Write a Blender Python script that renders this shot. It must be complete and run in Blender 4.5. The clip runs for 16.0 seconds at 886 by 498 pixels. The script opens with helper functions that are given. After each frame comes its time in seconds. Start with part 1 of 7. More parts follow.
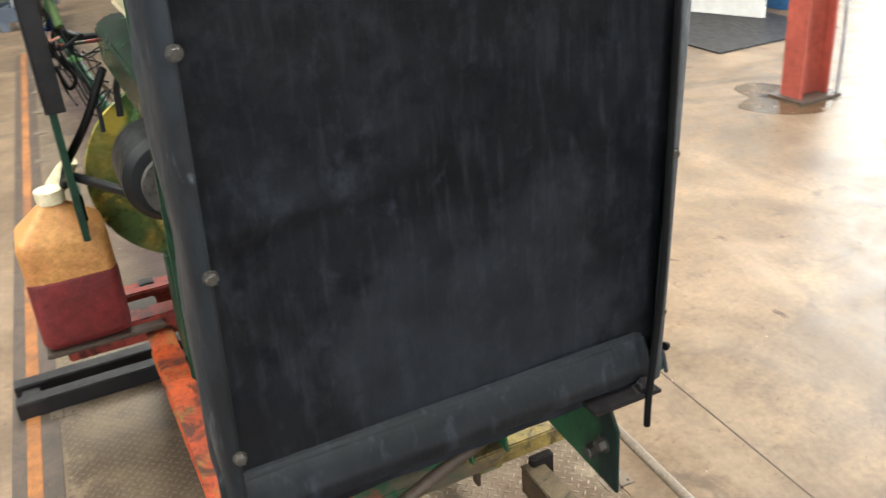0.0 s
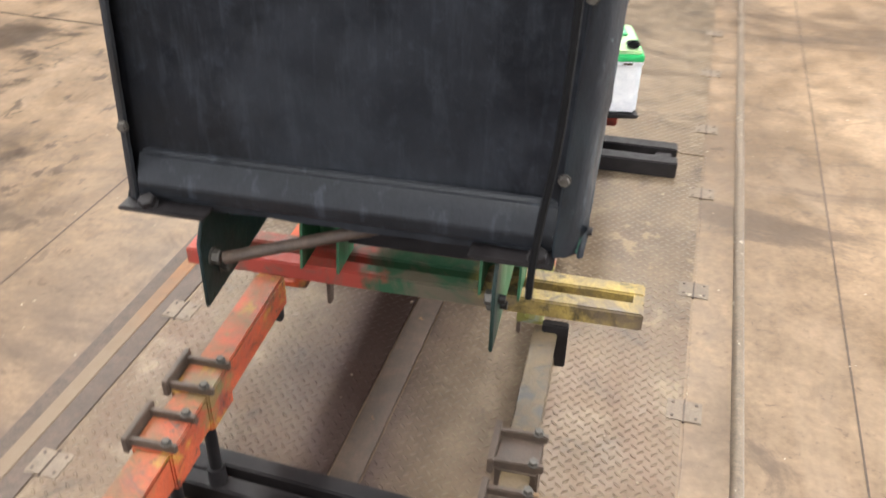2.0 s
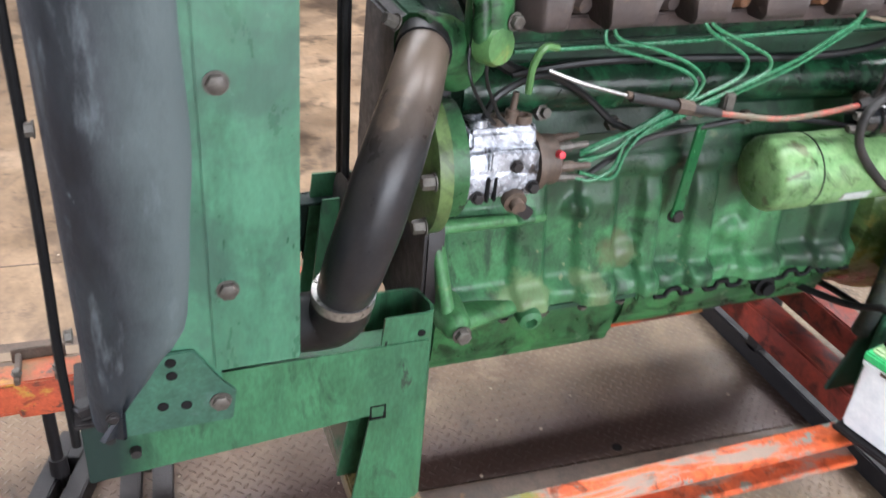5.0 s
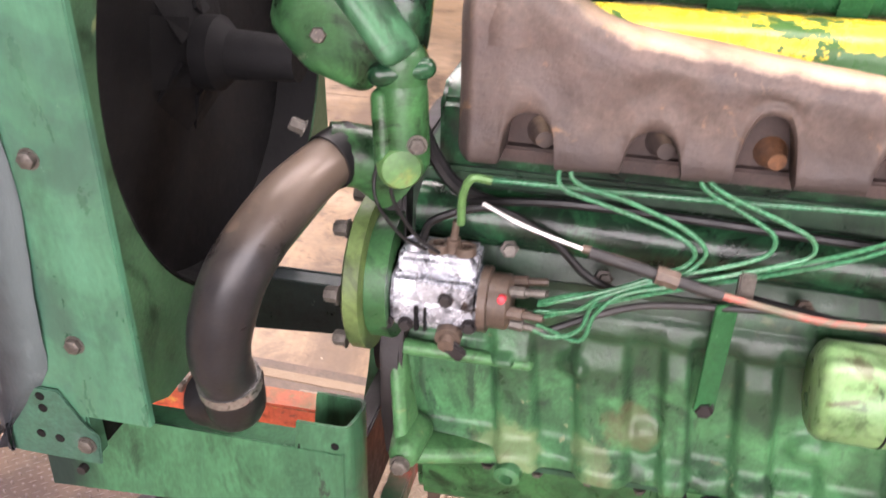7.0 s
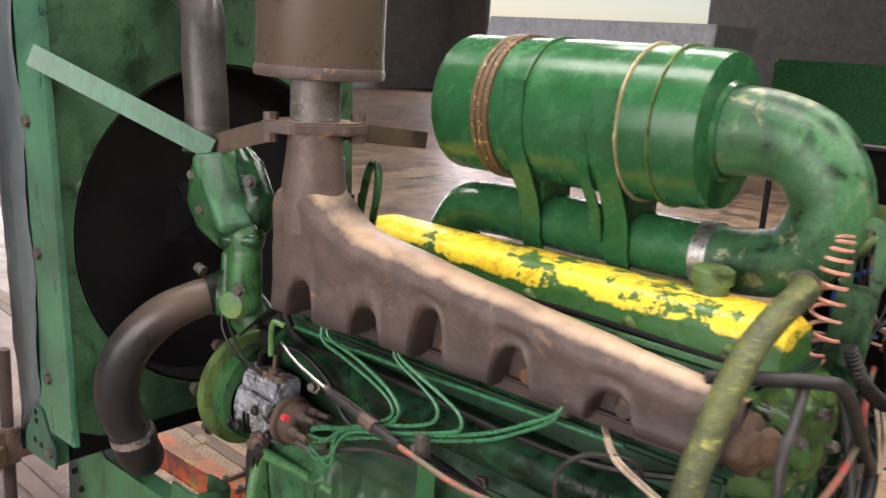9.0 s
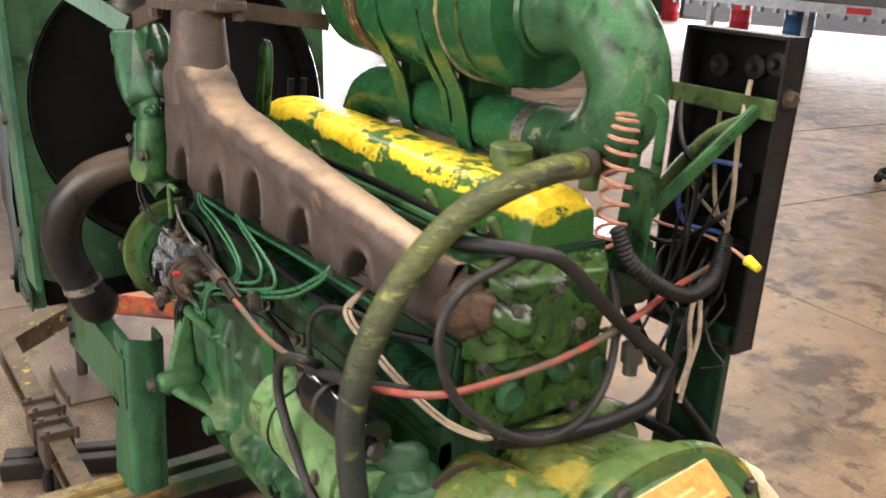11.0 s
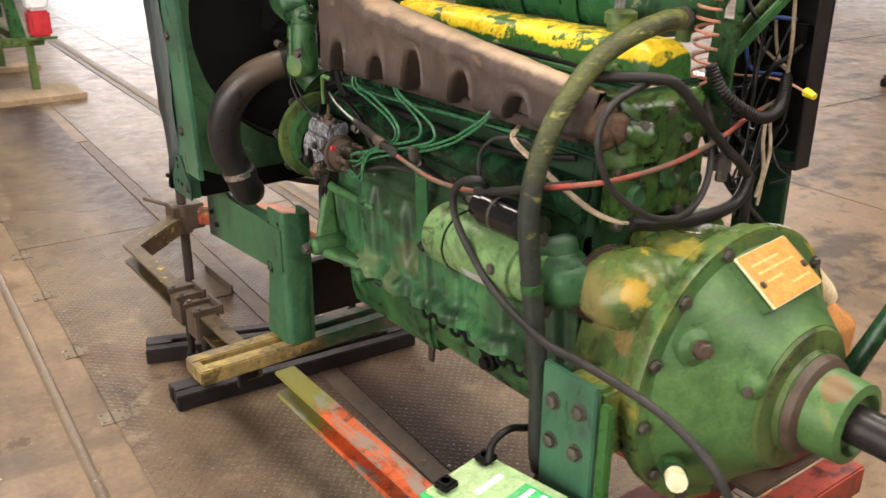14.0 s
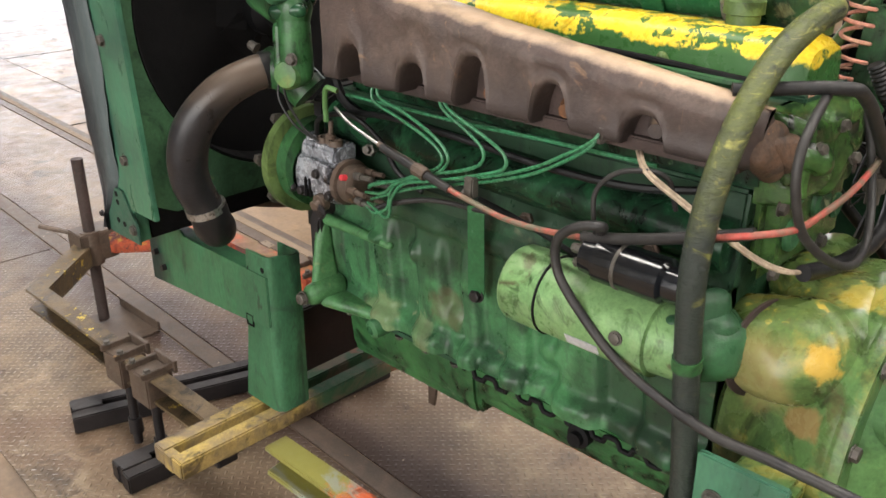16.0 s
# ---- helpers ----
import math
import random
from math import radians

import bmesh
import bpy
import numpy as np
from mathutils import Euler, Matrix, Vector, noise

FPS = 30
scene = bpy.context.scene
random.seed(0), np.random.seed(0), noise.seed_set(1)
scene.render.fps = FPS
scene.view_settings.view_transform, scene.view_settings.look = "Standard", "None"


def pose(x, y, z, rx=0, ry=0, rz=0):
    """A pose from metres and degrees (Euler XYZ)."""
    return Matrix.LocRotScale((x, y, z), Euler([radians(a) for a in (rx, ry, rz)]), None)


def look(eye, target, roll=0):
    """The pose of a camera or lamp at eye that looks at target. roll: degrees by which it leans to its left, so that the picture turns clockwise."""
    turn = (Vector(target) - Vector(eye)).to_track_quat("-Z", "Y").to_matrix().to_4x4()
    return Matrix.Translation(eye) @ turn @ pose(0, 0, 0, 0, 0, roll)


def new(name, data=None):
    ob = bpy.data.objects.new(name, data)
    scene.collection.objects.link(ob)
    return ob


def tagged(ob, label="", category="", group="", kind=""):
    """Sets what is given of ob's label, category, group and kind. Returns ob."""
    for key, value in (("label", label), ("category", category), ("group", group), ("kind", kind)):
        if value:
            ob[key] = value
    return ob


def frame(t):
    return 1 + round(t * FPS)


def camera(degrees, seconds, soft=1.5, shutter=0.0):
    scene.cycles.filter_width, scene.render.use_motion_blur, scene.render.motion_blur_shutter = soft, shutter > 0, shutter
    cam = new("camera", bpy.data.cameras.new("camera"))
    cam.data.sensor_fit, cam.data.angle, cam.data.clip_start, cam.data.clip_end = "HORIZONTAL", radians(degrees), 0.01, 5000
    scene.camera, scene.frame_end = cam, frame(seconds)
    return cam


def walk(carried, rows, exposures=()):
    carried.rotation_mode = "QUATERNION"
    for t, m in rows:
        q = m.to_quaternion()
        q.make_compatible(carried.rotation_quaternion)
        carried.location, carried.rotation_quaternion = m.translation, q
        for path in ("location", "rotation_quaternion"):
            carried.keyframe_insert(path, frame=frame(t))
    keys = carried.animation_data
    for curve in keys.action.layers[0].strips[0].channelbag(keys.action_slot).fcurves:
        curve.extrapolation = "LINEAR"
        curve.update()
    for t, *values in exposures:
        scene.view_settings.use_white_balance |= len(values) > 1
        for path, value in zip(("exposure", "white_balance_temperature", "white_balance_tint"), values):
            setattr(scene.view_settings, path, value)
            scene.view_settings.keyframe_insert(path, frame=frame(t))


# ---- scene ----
cam = camera(53.0, 16.0, shutter=0.4)
PATH = [
    (0, (-0.529, -1.075, 1.759), (0.216, 0.552, 0.876), -4.5),
    (0.5, (-0.315, -1.224, 1.755), (0.189, 0.503, 0.894), -2.4),
    (0.8, (-0.246, -1.193, 1.673), (0.206, 0.527, 0.757), 1.0),
    (1, (-0.145, -1.151, 1.656), (0.197, 0.551, 0.663), 2.7),
    (1.5, (0.072, -1.143, 1.654), (0.068, 0.542, 0.576), 2.4),
    (2, (0.428, -1.237, 1.627), (0.08, 0.387, 0.512), 1.2),
    (2.5, (0.641, -1.166, 1.576), (0.057, 0.326, 0.379), 1.8),
    (3, (0.832, -0.879, 1.558), (0.074, 0.503, 0.326), 3.4),
    (3.5, (1.037, -0.682, 1.55), (0.015, 0.542, 0.343), 2.8),
    (4, (1.323, -0.464, 1.589), (0.038, 0.551, 0.44), 2.3),
    (4.5, (1.336, -0.187, 1.602), (-0.112, 0.665, 0.517), 4.6),
    (5, (1.344, 0.062, 1.661), (-0.234, 0.717, 0.621), 4.9),
    (5.2, (1.363, 0.16, 1.666), (-0.276, 0.688, 0.649), 3.7),
    (7.3, (1.233, 1.046, 1.724), (-0.481, 0.462, 0.875), 1.0),
    (7.5, (1.206, 1.179, 1.733), (-0.489, 0.44, 0.971), 1.1),
    (8, (1.194, 1.449, 1.776), (-0.444, 0.465, 1.187), 2.5),
    (8.2, (1.226, 1.538, 1.776), (-0.387, 0.485, 1.236), 2.9),
    (10.3, (0.994, 2.413, 1.756), (-0.237, 0.927, 1.23), 3.2),
    (10.5, (0.924, 2.411, 1.75), (-0.276, 0.913, 1.189), 3.3),
    (11, (0.794, 2.454, 1.74), (-0.333, 0.93, 1.102), 3.7),
    (11.5, (0.697, 2.643, 1.72), (-0.332, 1.072, 1.031), 5.6),
    (12, (0.785, 2.853, 1.716), (-0.174, 1.229, 1.05), 6.6),
    (12.5, (0.94, 2.932, 1.697), (-0.034, 1.314, 1.038), 3.4),
    (13, (1.071, 2.945, 1.699), (0.064, 1.366, 0.996), 1.2),
    (13.5, (1.122, 2.893, 1.695), (0.112, 1.328, 0.967), 0.6),
    (14, (1.298, 2.691, 1.679), (0.197, 1.197, 0.933), 0.3),
    (14.5, (1.407, 2.557, 1.671), (0.194, 1.172, 0.889), -0.3),
    (15, (1.354, 2.363, 1.63), (0.098, 1.035, 0.819), 0.1),
    (15.5, (1.31, 2.172, 1.642), (0.027, 0.87, 0.83), 0.3),
    (16, (1.31, 2.071, 1.665), (-0.009, 0.803, 0.857), -0.0),
]
TONE = [
    (0, 0.22, 6100, 3),
    (0.5, 0.2, 5850, 5),
    (1.0, 0.16, 6050, 4),
    (1.5, 0.3, 6200, 9),
    (2.0, 0.35, 6100, 9),
    (2.5, 0.28, 6200, 9),
    (3.2, 0.45, 5800, 9),
    (4.0, 0.34, 5800, 11),
    (5.0, 0.45, 5800, 12),
    (7.5, 0.84, 6600, 27),
    (8.0, 0.25, 6300, 20),
    (10.5, -0.18, 7100, 16),
    (11.0, -0.08, 6800, 14),
    (12.5, -0.24, 6900, 12),
    (14.5, -0.26, 7100, 14),
    (16, -0.08, 6600, 11),
]
walk(cam, [(t, look(eye, target, roll)) for t, eye, target, roll in PATH], TONE)


# ---- light ----
world = bpy.data.worlds.new("sky")
scene.world = world
world.use_nodes = True
wn = world.node_tree.nodes
sky = wn.new("ShaderNodeTexSky")
sky.sky_type = "NISHITA"
sky.sun_disc = False
sky.sun_elevation, sky.sun_rotation = radians(48), radians(200)
wn["Background"].inputs["Strength"].default_value = 0.12
world.node_tree.links.new(sky.outputs[0], wn["Background"].inputs["Color"])

sun = new("sun", bpy.data.lights.new("sun", "SUN"))
sun.data.energy, sun.data.angle, sun.data.color = 2.5, radians(0.6), (1.0, 0.95, 0.88)
sun.matrix_world = look((0, 0, 20), (4, 10, 0))


def area(name, eye, target, w, h, watts, colour):
    lamp = new(name, bpy.data.lights.new(name, "AREA"))
    lamp.data.shape, lamp.data.size, lamp.data.size_y = "RECTANGLE", w, h
    lamp.data.energy, lamp.data.color = watts, colour
    lamp.matrix_world = look(eye, target)
    return lamp


# Skylights are assumed, added to give the engine light from above.
ASSUMED_SKYLIGHTS = [(-10.0, -6.5), (0.6, -6.5), (-4.6, 0.5), (0.6, 0.5), (-4.6, 7.5), (0.6, 7.5)]
for sx, sy in ASSUMED_SKYLIGHTS:
    area("assumed_skylight_lamp", (sx, sy, 6.38), (sx, sy, 0), 1.4, 5.6, 600 if (sx, sy) == (0.6, -6.5) else 560, (1.0, 0.95, 0.88))
# East doorway is unseen, added to light the engine's near side.
area("unseen_doorway_lamp", (7.7, 2.5, 2.6), (0, 1.5, 1.2), 8.6, 4.6, 1220, (1.0, 0.97, 0.93))
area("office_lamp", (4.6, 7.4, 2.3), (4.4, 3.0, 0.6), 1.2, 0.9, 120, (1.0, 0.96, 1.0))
area("unseen_doorway_lamp", (-9.0, -21.7, 2.4), (-5, -5, 1.0), 9.0, 4.4, 1450, (0.95, 0.95, 1.0))
area("unseen_doorway_lamp", (-25.7, -15.5, 2.4), (-5, -4, 1.0), 8.4, 4.4, 2300, (0.97, 0.95, 1.0))


# ---- materials ----
def ramp(nt, fac, stops):
    node = nt.nodes.new("ShaderNodeValToRGB")
    while len(node.color_ramp.elements) < len(stops):
        node.color_ramp.elements.new(0.5)
    for e, (p, c) in zip(node.color_ramp.elements, stops):
        e.position, e.color = p, (*c, 1) if len(c) == 3 else c
    nt.links.new(fac, node.inputs[0])
    return node.outputs[0]


def grey(v):
    return (v, v, v)


def noise_node(nt, vec, scale, detail=5.0, rough=0.6, dist=0.0):
    n = nt.nodes.new("ShaderNodeTexNoise")
    n.inputs["Scale"].default_value, n.inputs["Detail"].default_value = scale, detail
    n.inputs["Roughness"].default_value, n.inputs["Distortion"].default_value = rough, dist
    nt.links.new(vec, n.inputs["Vector"])
    return n.outputs["Fac"]


def mix(nt, fac, a, b, mode="MIX"):
    m = nt.nodes.new("ShaderNodeMix")
    m.data_type, m.blend_type = "RGBA", mode
    for sock, v in ((m.inputs[0], fac), (m.inputs[6], a), (m.inputs[7], b)):
        if isinstance(v, (int, float)):
            sock.default_value = v
        elif isinstance(v, tuple):
            sock.default_value = (*v, 1)
        else:
            nt.links.new(v, sock)
    return m.outputs[2]


def math_node(nt, op, a, b=None, c=None):
    m = nt.nodes.new("ShaderNodeMath")
    m.operation = op
    for sock, v in zip(m.inputs, (a, b, c)):
        if v is None:
            continue
        if isinstance(v, (int, float)):
            sock.default_value = v
        else:
            nt.links.new(v, sock)
    return m.outputs[0]


def paint(name, base, dirt, chip=None, chips=0.62, scale=9.0, rough=0.5, metal=0.0, bump=0.25, dirty=0.5, fine=160.0, stretch=(1, 1, 1), spec=0.28, oil=0.0, oil_at=0.56):
    """A worn surface: two colours in large stains, fine speckle, optional chips of a third colour, uneven gloss and grain."""
    mat = bpy.data.materials.new(name)
    mat.use_nodes = True
    nt = mat.node_tree
    bsdf = nt.nodes["Principled BSDF"]
    co = nt.nodes.new("ShaderNodeTexCoord").outputs["Object"]
    mp = nt.nodes.new("ShaderNodeMapping")
    mp.inputs["Scale"].default_value = stretch
    nt.links.new(co, mp.inputs[0])
    vec = mp.outputs[0]
    big = noise_node(nt, vec, scale, 6, 0.62, 0.6)
    small = noise_node(nt, vec, fine, 3, 0.6)
    mid = noise_node(nt, vec, scale * 4.5, 5, 0.65, 0.3)
    stain = ramp(nt, big, [(max(0.0, dirty - 0.14), grey(0)), (min(1.0, dirty + 0.2), grey(1))])
    col = mix(nt, stain, base, dirt)
    col = mix(nt, 0.55, col, ramp(nt, mid, [(0.3, grey(0.28)), (0.7, grey(0.72))]), "OVERLAY")
    col = mix(nt, 0.3, col, ramp(nt, small, [(0.3, grey(0.25)), (0.7, grey(0.75))]), "OVERLAY")
    if chip:
        edge = math_node(nt, "ADD", math_node(nt, "MULTIPLY", big, 0.55), math_node(nt, "MULTIPLY", mid, 0.45))
        col = mix(nt, ramp(nt, edge, [(chips, grey(0)), (chips + 0.025, grey(1))]), col, chip)
    gloss = ramp(nt, mid, [(0.25, grey(max(0.04, rough - 0.16))), (0.75, grey(min(1, rough + 0.16)))])
    if oil:
        # Oil and soot: large blots, and drips that run down.
        blot = noise_node(nt, vec, scale * 1.3 + 1.5, 8, 0.68, 1.3)
        dm = nt.nodes.new("ShaderNodeMapping")
        dm.inputs["Scale"].default_value = (26, 26, 2.2)
        nt.links.new(co, dm.inputs[0])
        drip = noise_node(nt, dm.outputs[0], 1.0, 4, 0.6, 0.2)
        wet = ramp(nt, math_node(nt, "ADD", math_node(nt, "MULTIPLY", blot, 0.78), math_node(nt, "MULTIPLY", drip, 0.22)), [(oil_at - 0.05, grey(0)), (oil_at + 0.05, grey(oil))])
        col = mix(nt, wet, col, tuple(0.08 * c + 0.0018 for c in dirt))
        gloss = mix(nt, math_node(nt, "MULTIPLY", wet, 0.7), gloss, grey(0.2))
    nt.links.new(col, bsdf.inputs["Base Color"])
    nt.links.new(gloss, bsdf.inputs["Roughness"])
    bsdf.inputs["Metallic"].default_value = metal
    bsdf.inputs["Specular IOR Level"].default_value = spec
    bp = nt.nodes.new("ShaderNodeBump")
    bp.inputs["Strength"].default_value, bp.inputs["Distance"].default_value = bump, 0.004
    nt.links.new(math_node(nt, "ADD", math_node(nt, "MULTIPLY", small, 0.4), mid), bp.inputs["Height"])
    nt.links.new(bp.outputs[0], bsdf.inputs["Normal"])
    return mat


GREEN = paint("green_paint", (0.032, 0.11, 0.036), (0.014, 0.045, 0.02), (0.12, 0.17, 0.1), 0.61, 7, 0.38, bump=0.3, oil=0.8, oil_at=0.55)
BLOCKGREEN = paint("greasy_green_paint", (0.042, 0.135, 0.055), (0.018, 0.05, 0.026), (0.16, 0.18, 0.1), 0.59, 6, 0.4, bump=0.45, oil=0.75, oil_at=0.56)
PANELGREEN = paint("faded_green_paint", (0.044, 0.145, 0.084), (0.032, 0.105, 0.064), (0.025, 0.05, 0.035), 0.635, 5, 0.36, bump=0.12, stretch=(1, 1, 0.4), spec=0.5, oil=0.3, oil_at=0.62)
OLIVE = paint("olive_green_paint", (0.085, 0.13, 0.04), (0.05, 0.085, 0.032), (0.17, 0.16, 0.06), 0.6, 5, 0.45, oil=0.7, oil_at=0.56)
HOUSING = paint("light_green_paint", (0.07, 0.155, 0.05), (0.048, 0.115, 0.04), (0.2, 0.22, 0.06), 0.645, 6, 0.4, bump=0.2, oil=0.35, oil_at=0.6)
BELL = paint("mottled_green_yellow_paint", (0.055, 0.125, 0.042), (0.095, 0.135, 0.036), (0.4, 0.31, 0.05), 0.6, 4.2, 0.3, bump=0.2, dirty=0.48, oil=0.8, oil_at=0.57)
BRIGHTGREEN = paint("glossy_green_paint", (0.02, 0.1, 0.035), (0.014, 0.066, 0.025), None, 0.6, 4, 0.24, bump=0.06, oil=0.25, oil_at=0.6)
DARKGREEN = paint("dark_green_paint", (0.014, 0.05, 0.026), (0.01, 0.03, 0.018), (0.05, 0.09, 0.05), 0.66, 7, 0.5)
YELLOW = paint("flaking_yellow_paint", (0.72, 0.52, 0.03), (0.68, 0.5, 0.05), (0.04, 0.1, 0.025), 0.535, 6.5, 0.3, bump=0.4, dirty=0.5, oil=0.7, oil_at=0.62)
RUSTDARK = paint("dark_rust", (0.05, 0.034, 0.03), (0.03, 0.022, 0.02), (0.1, 0.05, 0.03), 0.62, 12, 0.75, bump=0.6)
RUST = paint("rusty_cast_iron", (0.09, 0.066, 0.055), (0.046, 0.037, 0.035), (0.15, 0.1, 0.068), 0.6, 6, 0.5, bump=0.6, fine=120)
RUSTBRIGHT = paint("orange_rust", (0.16, 0.07, 0.028), (0.07, 0.038, 0.026), None, 0.6, 14, 0.8, bump=0.6)
COVER = paint("dark_screen_cloth", (0.0058, 0.0064, 0.0084), (0.01, 0.011, 0.014), (0.02, 0.022, 0.028), 0.64, 4, 0.55, bump=0.35, fine=420, spec=0.14)
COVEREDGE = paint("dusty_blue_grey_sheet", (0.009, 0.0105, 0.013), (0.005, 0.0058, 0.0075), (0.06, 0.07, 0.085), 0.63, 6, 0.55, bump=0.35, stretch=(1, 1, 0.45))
ORANGE = paint("worn_orange_paint", (0.56, 0.1, 0.03), (0.34, 0.06, 0.03), (0.09, 0.065, 0.06), 0.60, 7, 0.48, bump=0.3, oil=0.7, oil_at=0.585)
REDBEAM = paint("dull_red_paint", (0.3, 0.05, 0.03), (0.17, 0.035, 0.03), (0.06, 0.045, 0.04), 0.6, 7, 0.55, oil=0.8, oil_at=0.55)
ARMYELLOW = paint("worn_yellow_steel", (0.12, 0.085, 0.045), (0.055, 0.04, 0.027), (0.42, 0.31, 0.05), 0.585, 8, 0.5, bump=0.3, oil=0.8, oil_at=0.55)
BEAMYELLOW = paint("scraped_yellow_paint", (0.32, 0.23, 0.065), (0.19, 0.14, 0.08), (0.12, 0.1, 0.06), 0.585, 8, 0.5, bump=0.3, oil=0.8, oil_at=0.55)
BLACKSTEEL = paint("black_painted_steel", (0.009, 0.008, 0.009), (0.018, 0.015, 0.015), (0.08, 0.065, 0.05), 0.66, 8, 0.5)
BROWNSTEEL = paint("brown_oiled_steel", (0.085, 0.06, 0.045), (0.05, 0.038, 0.03), (0.16, 0.1, 0.05), 0.62, 9, 0.5)
RUBBER = paint("black_rubber", (0.005, 0.005, 0.0055), (0.011, 0.011, 0.012), None, 0.6, 7, 0.45, bump=0.1)
HOSE = paint("dusty_black_hose", (0.012, 0.012, 0.013), (0.03, 0.028, 0.026), None, 0.6, 12, 0.5, bump=0.15)
HOSEGREEN = paint("cracked_green_painted_hose", (0.085, 0.1, 0.03), (0.04, 0.048, 0.026), (0.022, 0.026, 0.02), 0.585, 20, 0.42, bump=0.8, dirty=0.5, stretch=(0.5, 1, 2.4))
DARKPIPE = paint("dark_dusty_pipe", (0.035, 0.034, 0.034), (0.075, 0.065, 0.055), (0.12, 0.09, 0.065), 0.64, 6, 0.4, 0.2, bump=0.15)
STEELPIPE = paint("lit_top_steel_pipe", (0.016, 0.016, 0.018), (0.032, 0.027, 0.024), (0.07, 0.052, 0.04), 0.63, 5, 0.36, 0.1, bump=0.1, dirty=0.55, oil=0.5, oil_at=0.58)
STEEL = paint("bare_steel", (0.4, 0.4, 0.39), (0.25, 0.24, 0.23), None, 0.6, 30, 0.35, 0.9, bump=0.1)
BOLT = paint("weathered_bolt_steel", (0.1, 0.092, 0.08), (0.05, 0.044, 0.04), (0.2, 0.17, 0.13), 0.62, 40, 0.45, 0.4)
ALU = paint("greasy_aluminium", (0.38, 0.4, 0.44), (0.16, 0.165, 0.19), (0.04, 0.03, 0.026), 0.55, 14, 0.26, 0.5, bump=0.6, oil=0.85, oil_at=0.555)
BLACK = paint("flat_black", (0.003, 0.003, 0.0035), (0.006, 0.006, 0.0065), None, 0.6, 8, 0.7, spec=0.15)
WHITEPLASTIC = paint("white_plastic", (0.75, 0.77, 0.8), (0.62, 0.64, 0.68), None, 0.6, 6, 0.4, bump=0.03)
GREENPLASTIC = paint("green_plastic", (0.03, 0.4, 0.12), (0.1, 0.42, 0.18), None, 0.6, 6, 0.4, bump=0.03)
LIDPALE = paint("pale_green_plastic_lid", (0.32, 0.5, 0.24), (0.4, 0.5, 0.3), None, 0.6, 9, 0.45, bump=0.05)
PLATE = paint("worn_orange_nameplate", (0.5, 0.23, 0.05), (0.52, 0.29, 0.09), (0.7, 0.6, 0.48), 0.64, 14, 0.5)
CREAM = paint("cream_plastic", (0.7, 0.62, 0.42), (0.6, 0.5, 0.33), None, 0.6, 12, 0.5)
JUGRED = paint("dirty_red_plastic", (0.17, 0.025, 0.025), (0.1, 0.02, 0.02), None, 0.6, 10, 0.5)
JUGTAN = paint("dirty_amber_plastic", (0.5, 0.25, 0.08), (0.4, 0.17, 0.06), None, 0.6, 10, 0.5)
REDWIRE = paint("red_wire", (0.36, 0.06, 0.05), (0.1, 0.09, 0.06), None, 0.6, 30, 0.45, bump=0.05)
PINKWIRE = paint("faded_pink_wire", (0.5, 0.2, 0.15), (0.4, 0.25, 0.17), None, 0.6, 30, 0.5, bump=0.05)
WHITEWIRE = paint("dirty_white_wire", (0.36, 0.29, 0.21), (0.2, 0.15, 0.11), None, 0.6, 30, 0.5, bump=0.05)
BLUEWIRE = paint("blue_wire", (0.03, 0.07, 0.28), (0.05, 0.08, 0.2), None, 0.6, 30, 0.5, bump=0.05)
FUELLINE = paint("green_painted_tube", (0.03, 0.15, 0.07), (0.04, 0.12, 0.06), None, 0.6, 30, 0.3, bump=0.05)
YELLOWCAP = paint("yellow_plastic", (0.75, 0.62, 0.03), (0.7, 0.55, 0.05), None, 0.6, 30, 0.45, bump=0.05)
CONCRETE = paint("stained_concrete", (0.2, 0.138, 0.086), (0.125, 0.083, 0.05), (0.065, 0.043, 0.028), 0.625, 1.5, 0.43, bump=0.14, fine=45, spec=0.3)
REDPAINT = paint("red_painted_steel", (0.36, 0.08, 0.055), (0.28, 0.06, 0.045), None, 0.6, 4, 0.5)
WALLGREY = paint("grey_wall_panel", (0.13, 0.127, 0.12), (0.1, 0.097, 0.09), None, 0.6, 1.5, 0.6, bump=0.05, fine=30)
GREYMETAL = paint("galvanised_steel", (0.42, 0.43, 0.44), (0.33, 0.34, 0.36), None, 0.6, 2, 0.45, 0.3, bump=0.05)
BLUEPAINT = paint("blue_painted_steel", (0.035, 0.12, 0.28), (0.03, 0.09, 0.2), None, 0.6, 4, 0.45)
REDPLASTIC = paint("red_plastic", (0.5, 0.03, 0.04), (0.4, 0.03, 0.04), None, 0.6, 4, 0.45)
WHITEPAINT = paint("white_paint", (0.78, 0.76, 0.72), (0.7, 0.68, 0.64), None, 0.6, 3, 0.5, bump=0.03)
GREYBLUE = paint("blue_grey_steel", (0.09, 0.11, 0.14), (0.06, 0.07, 0.09), (0.14, 0.1, 0.07), 0.63, 5, 0.5)
HOSECOIL = paint("pale_green_hose", (0.2, 0.25, 0.17), (0.13, 0.16, 0.1), None, 0.6, 9, 0.5)
WOOD = paint("weathered_plank", (0.3, 0.22, 0.14), (0.22, 0.16, 0.1), None, 0.6, 6, 0.7, stretch=(1, 0.15, 1))


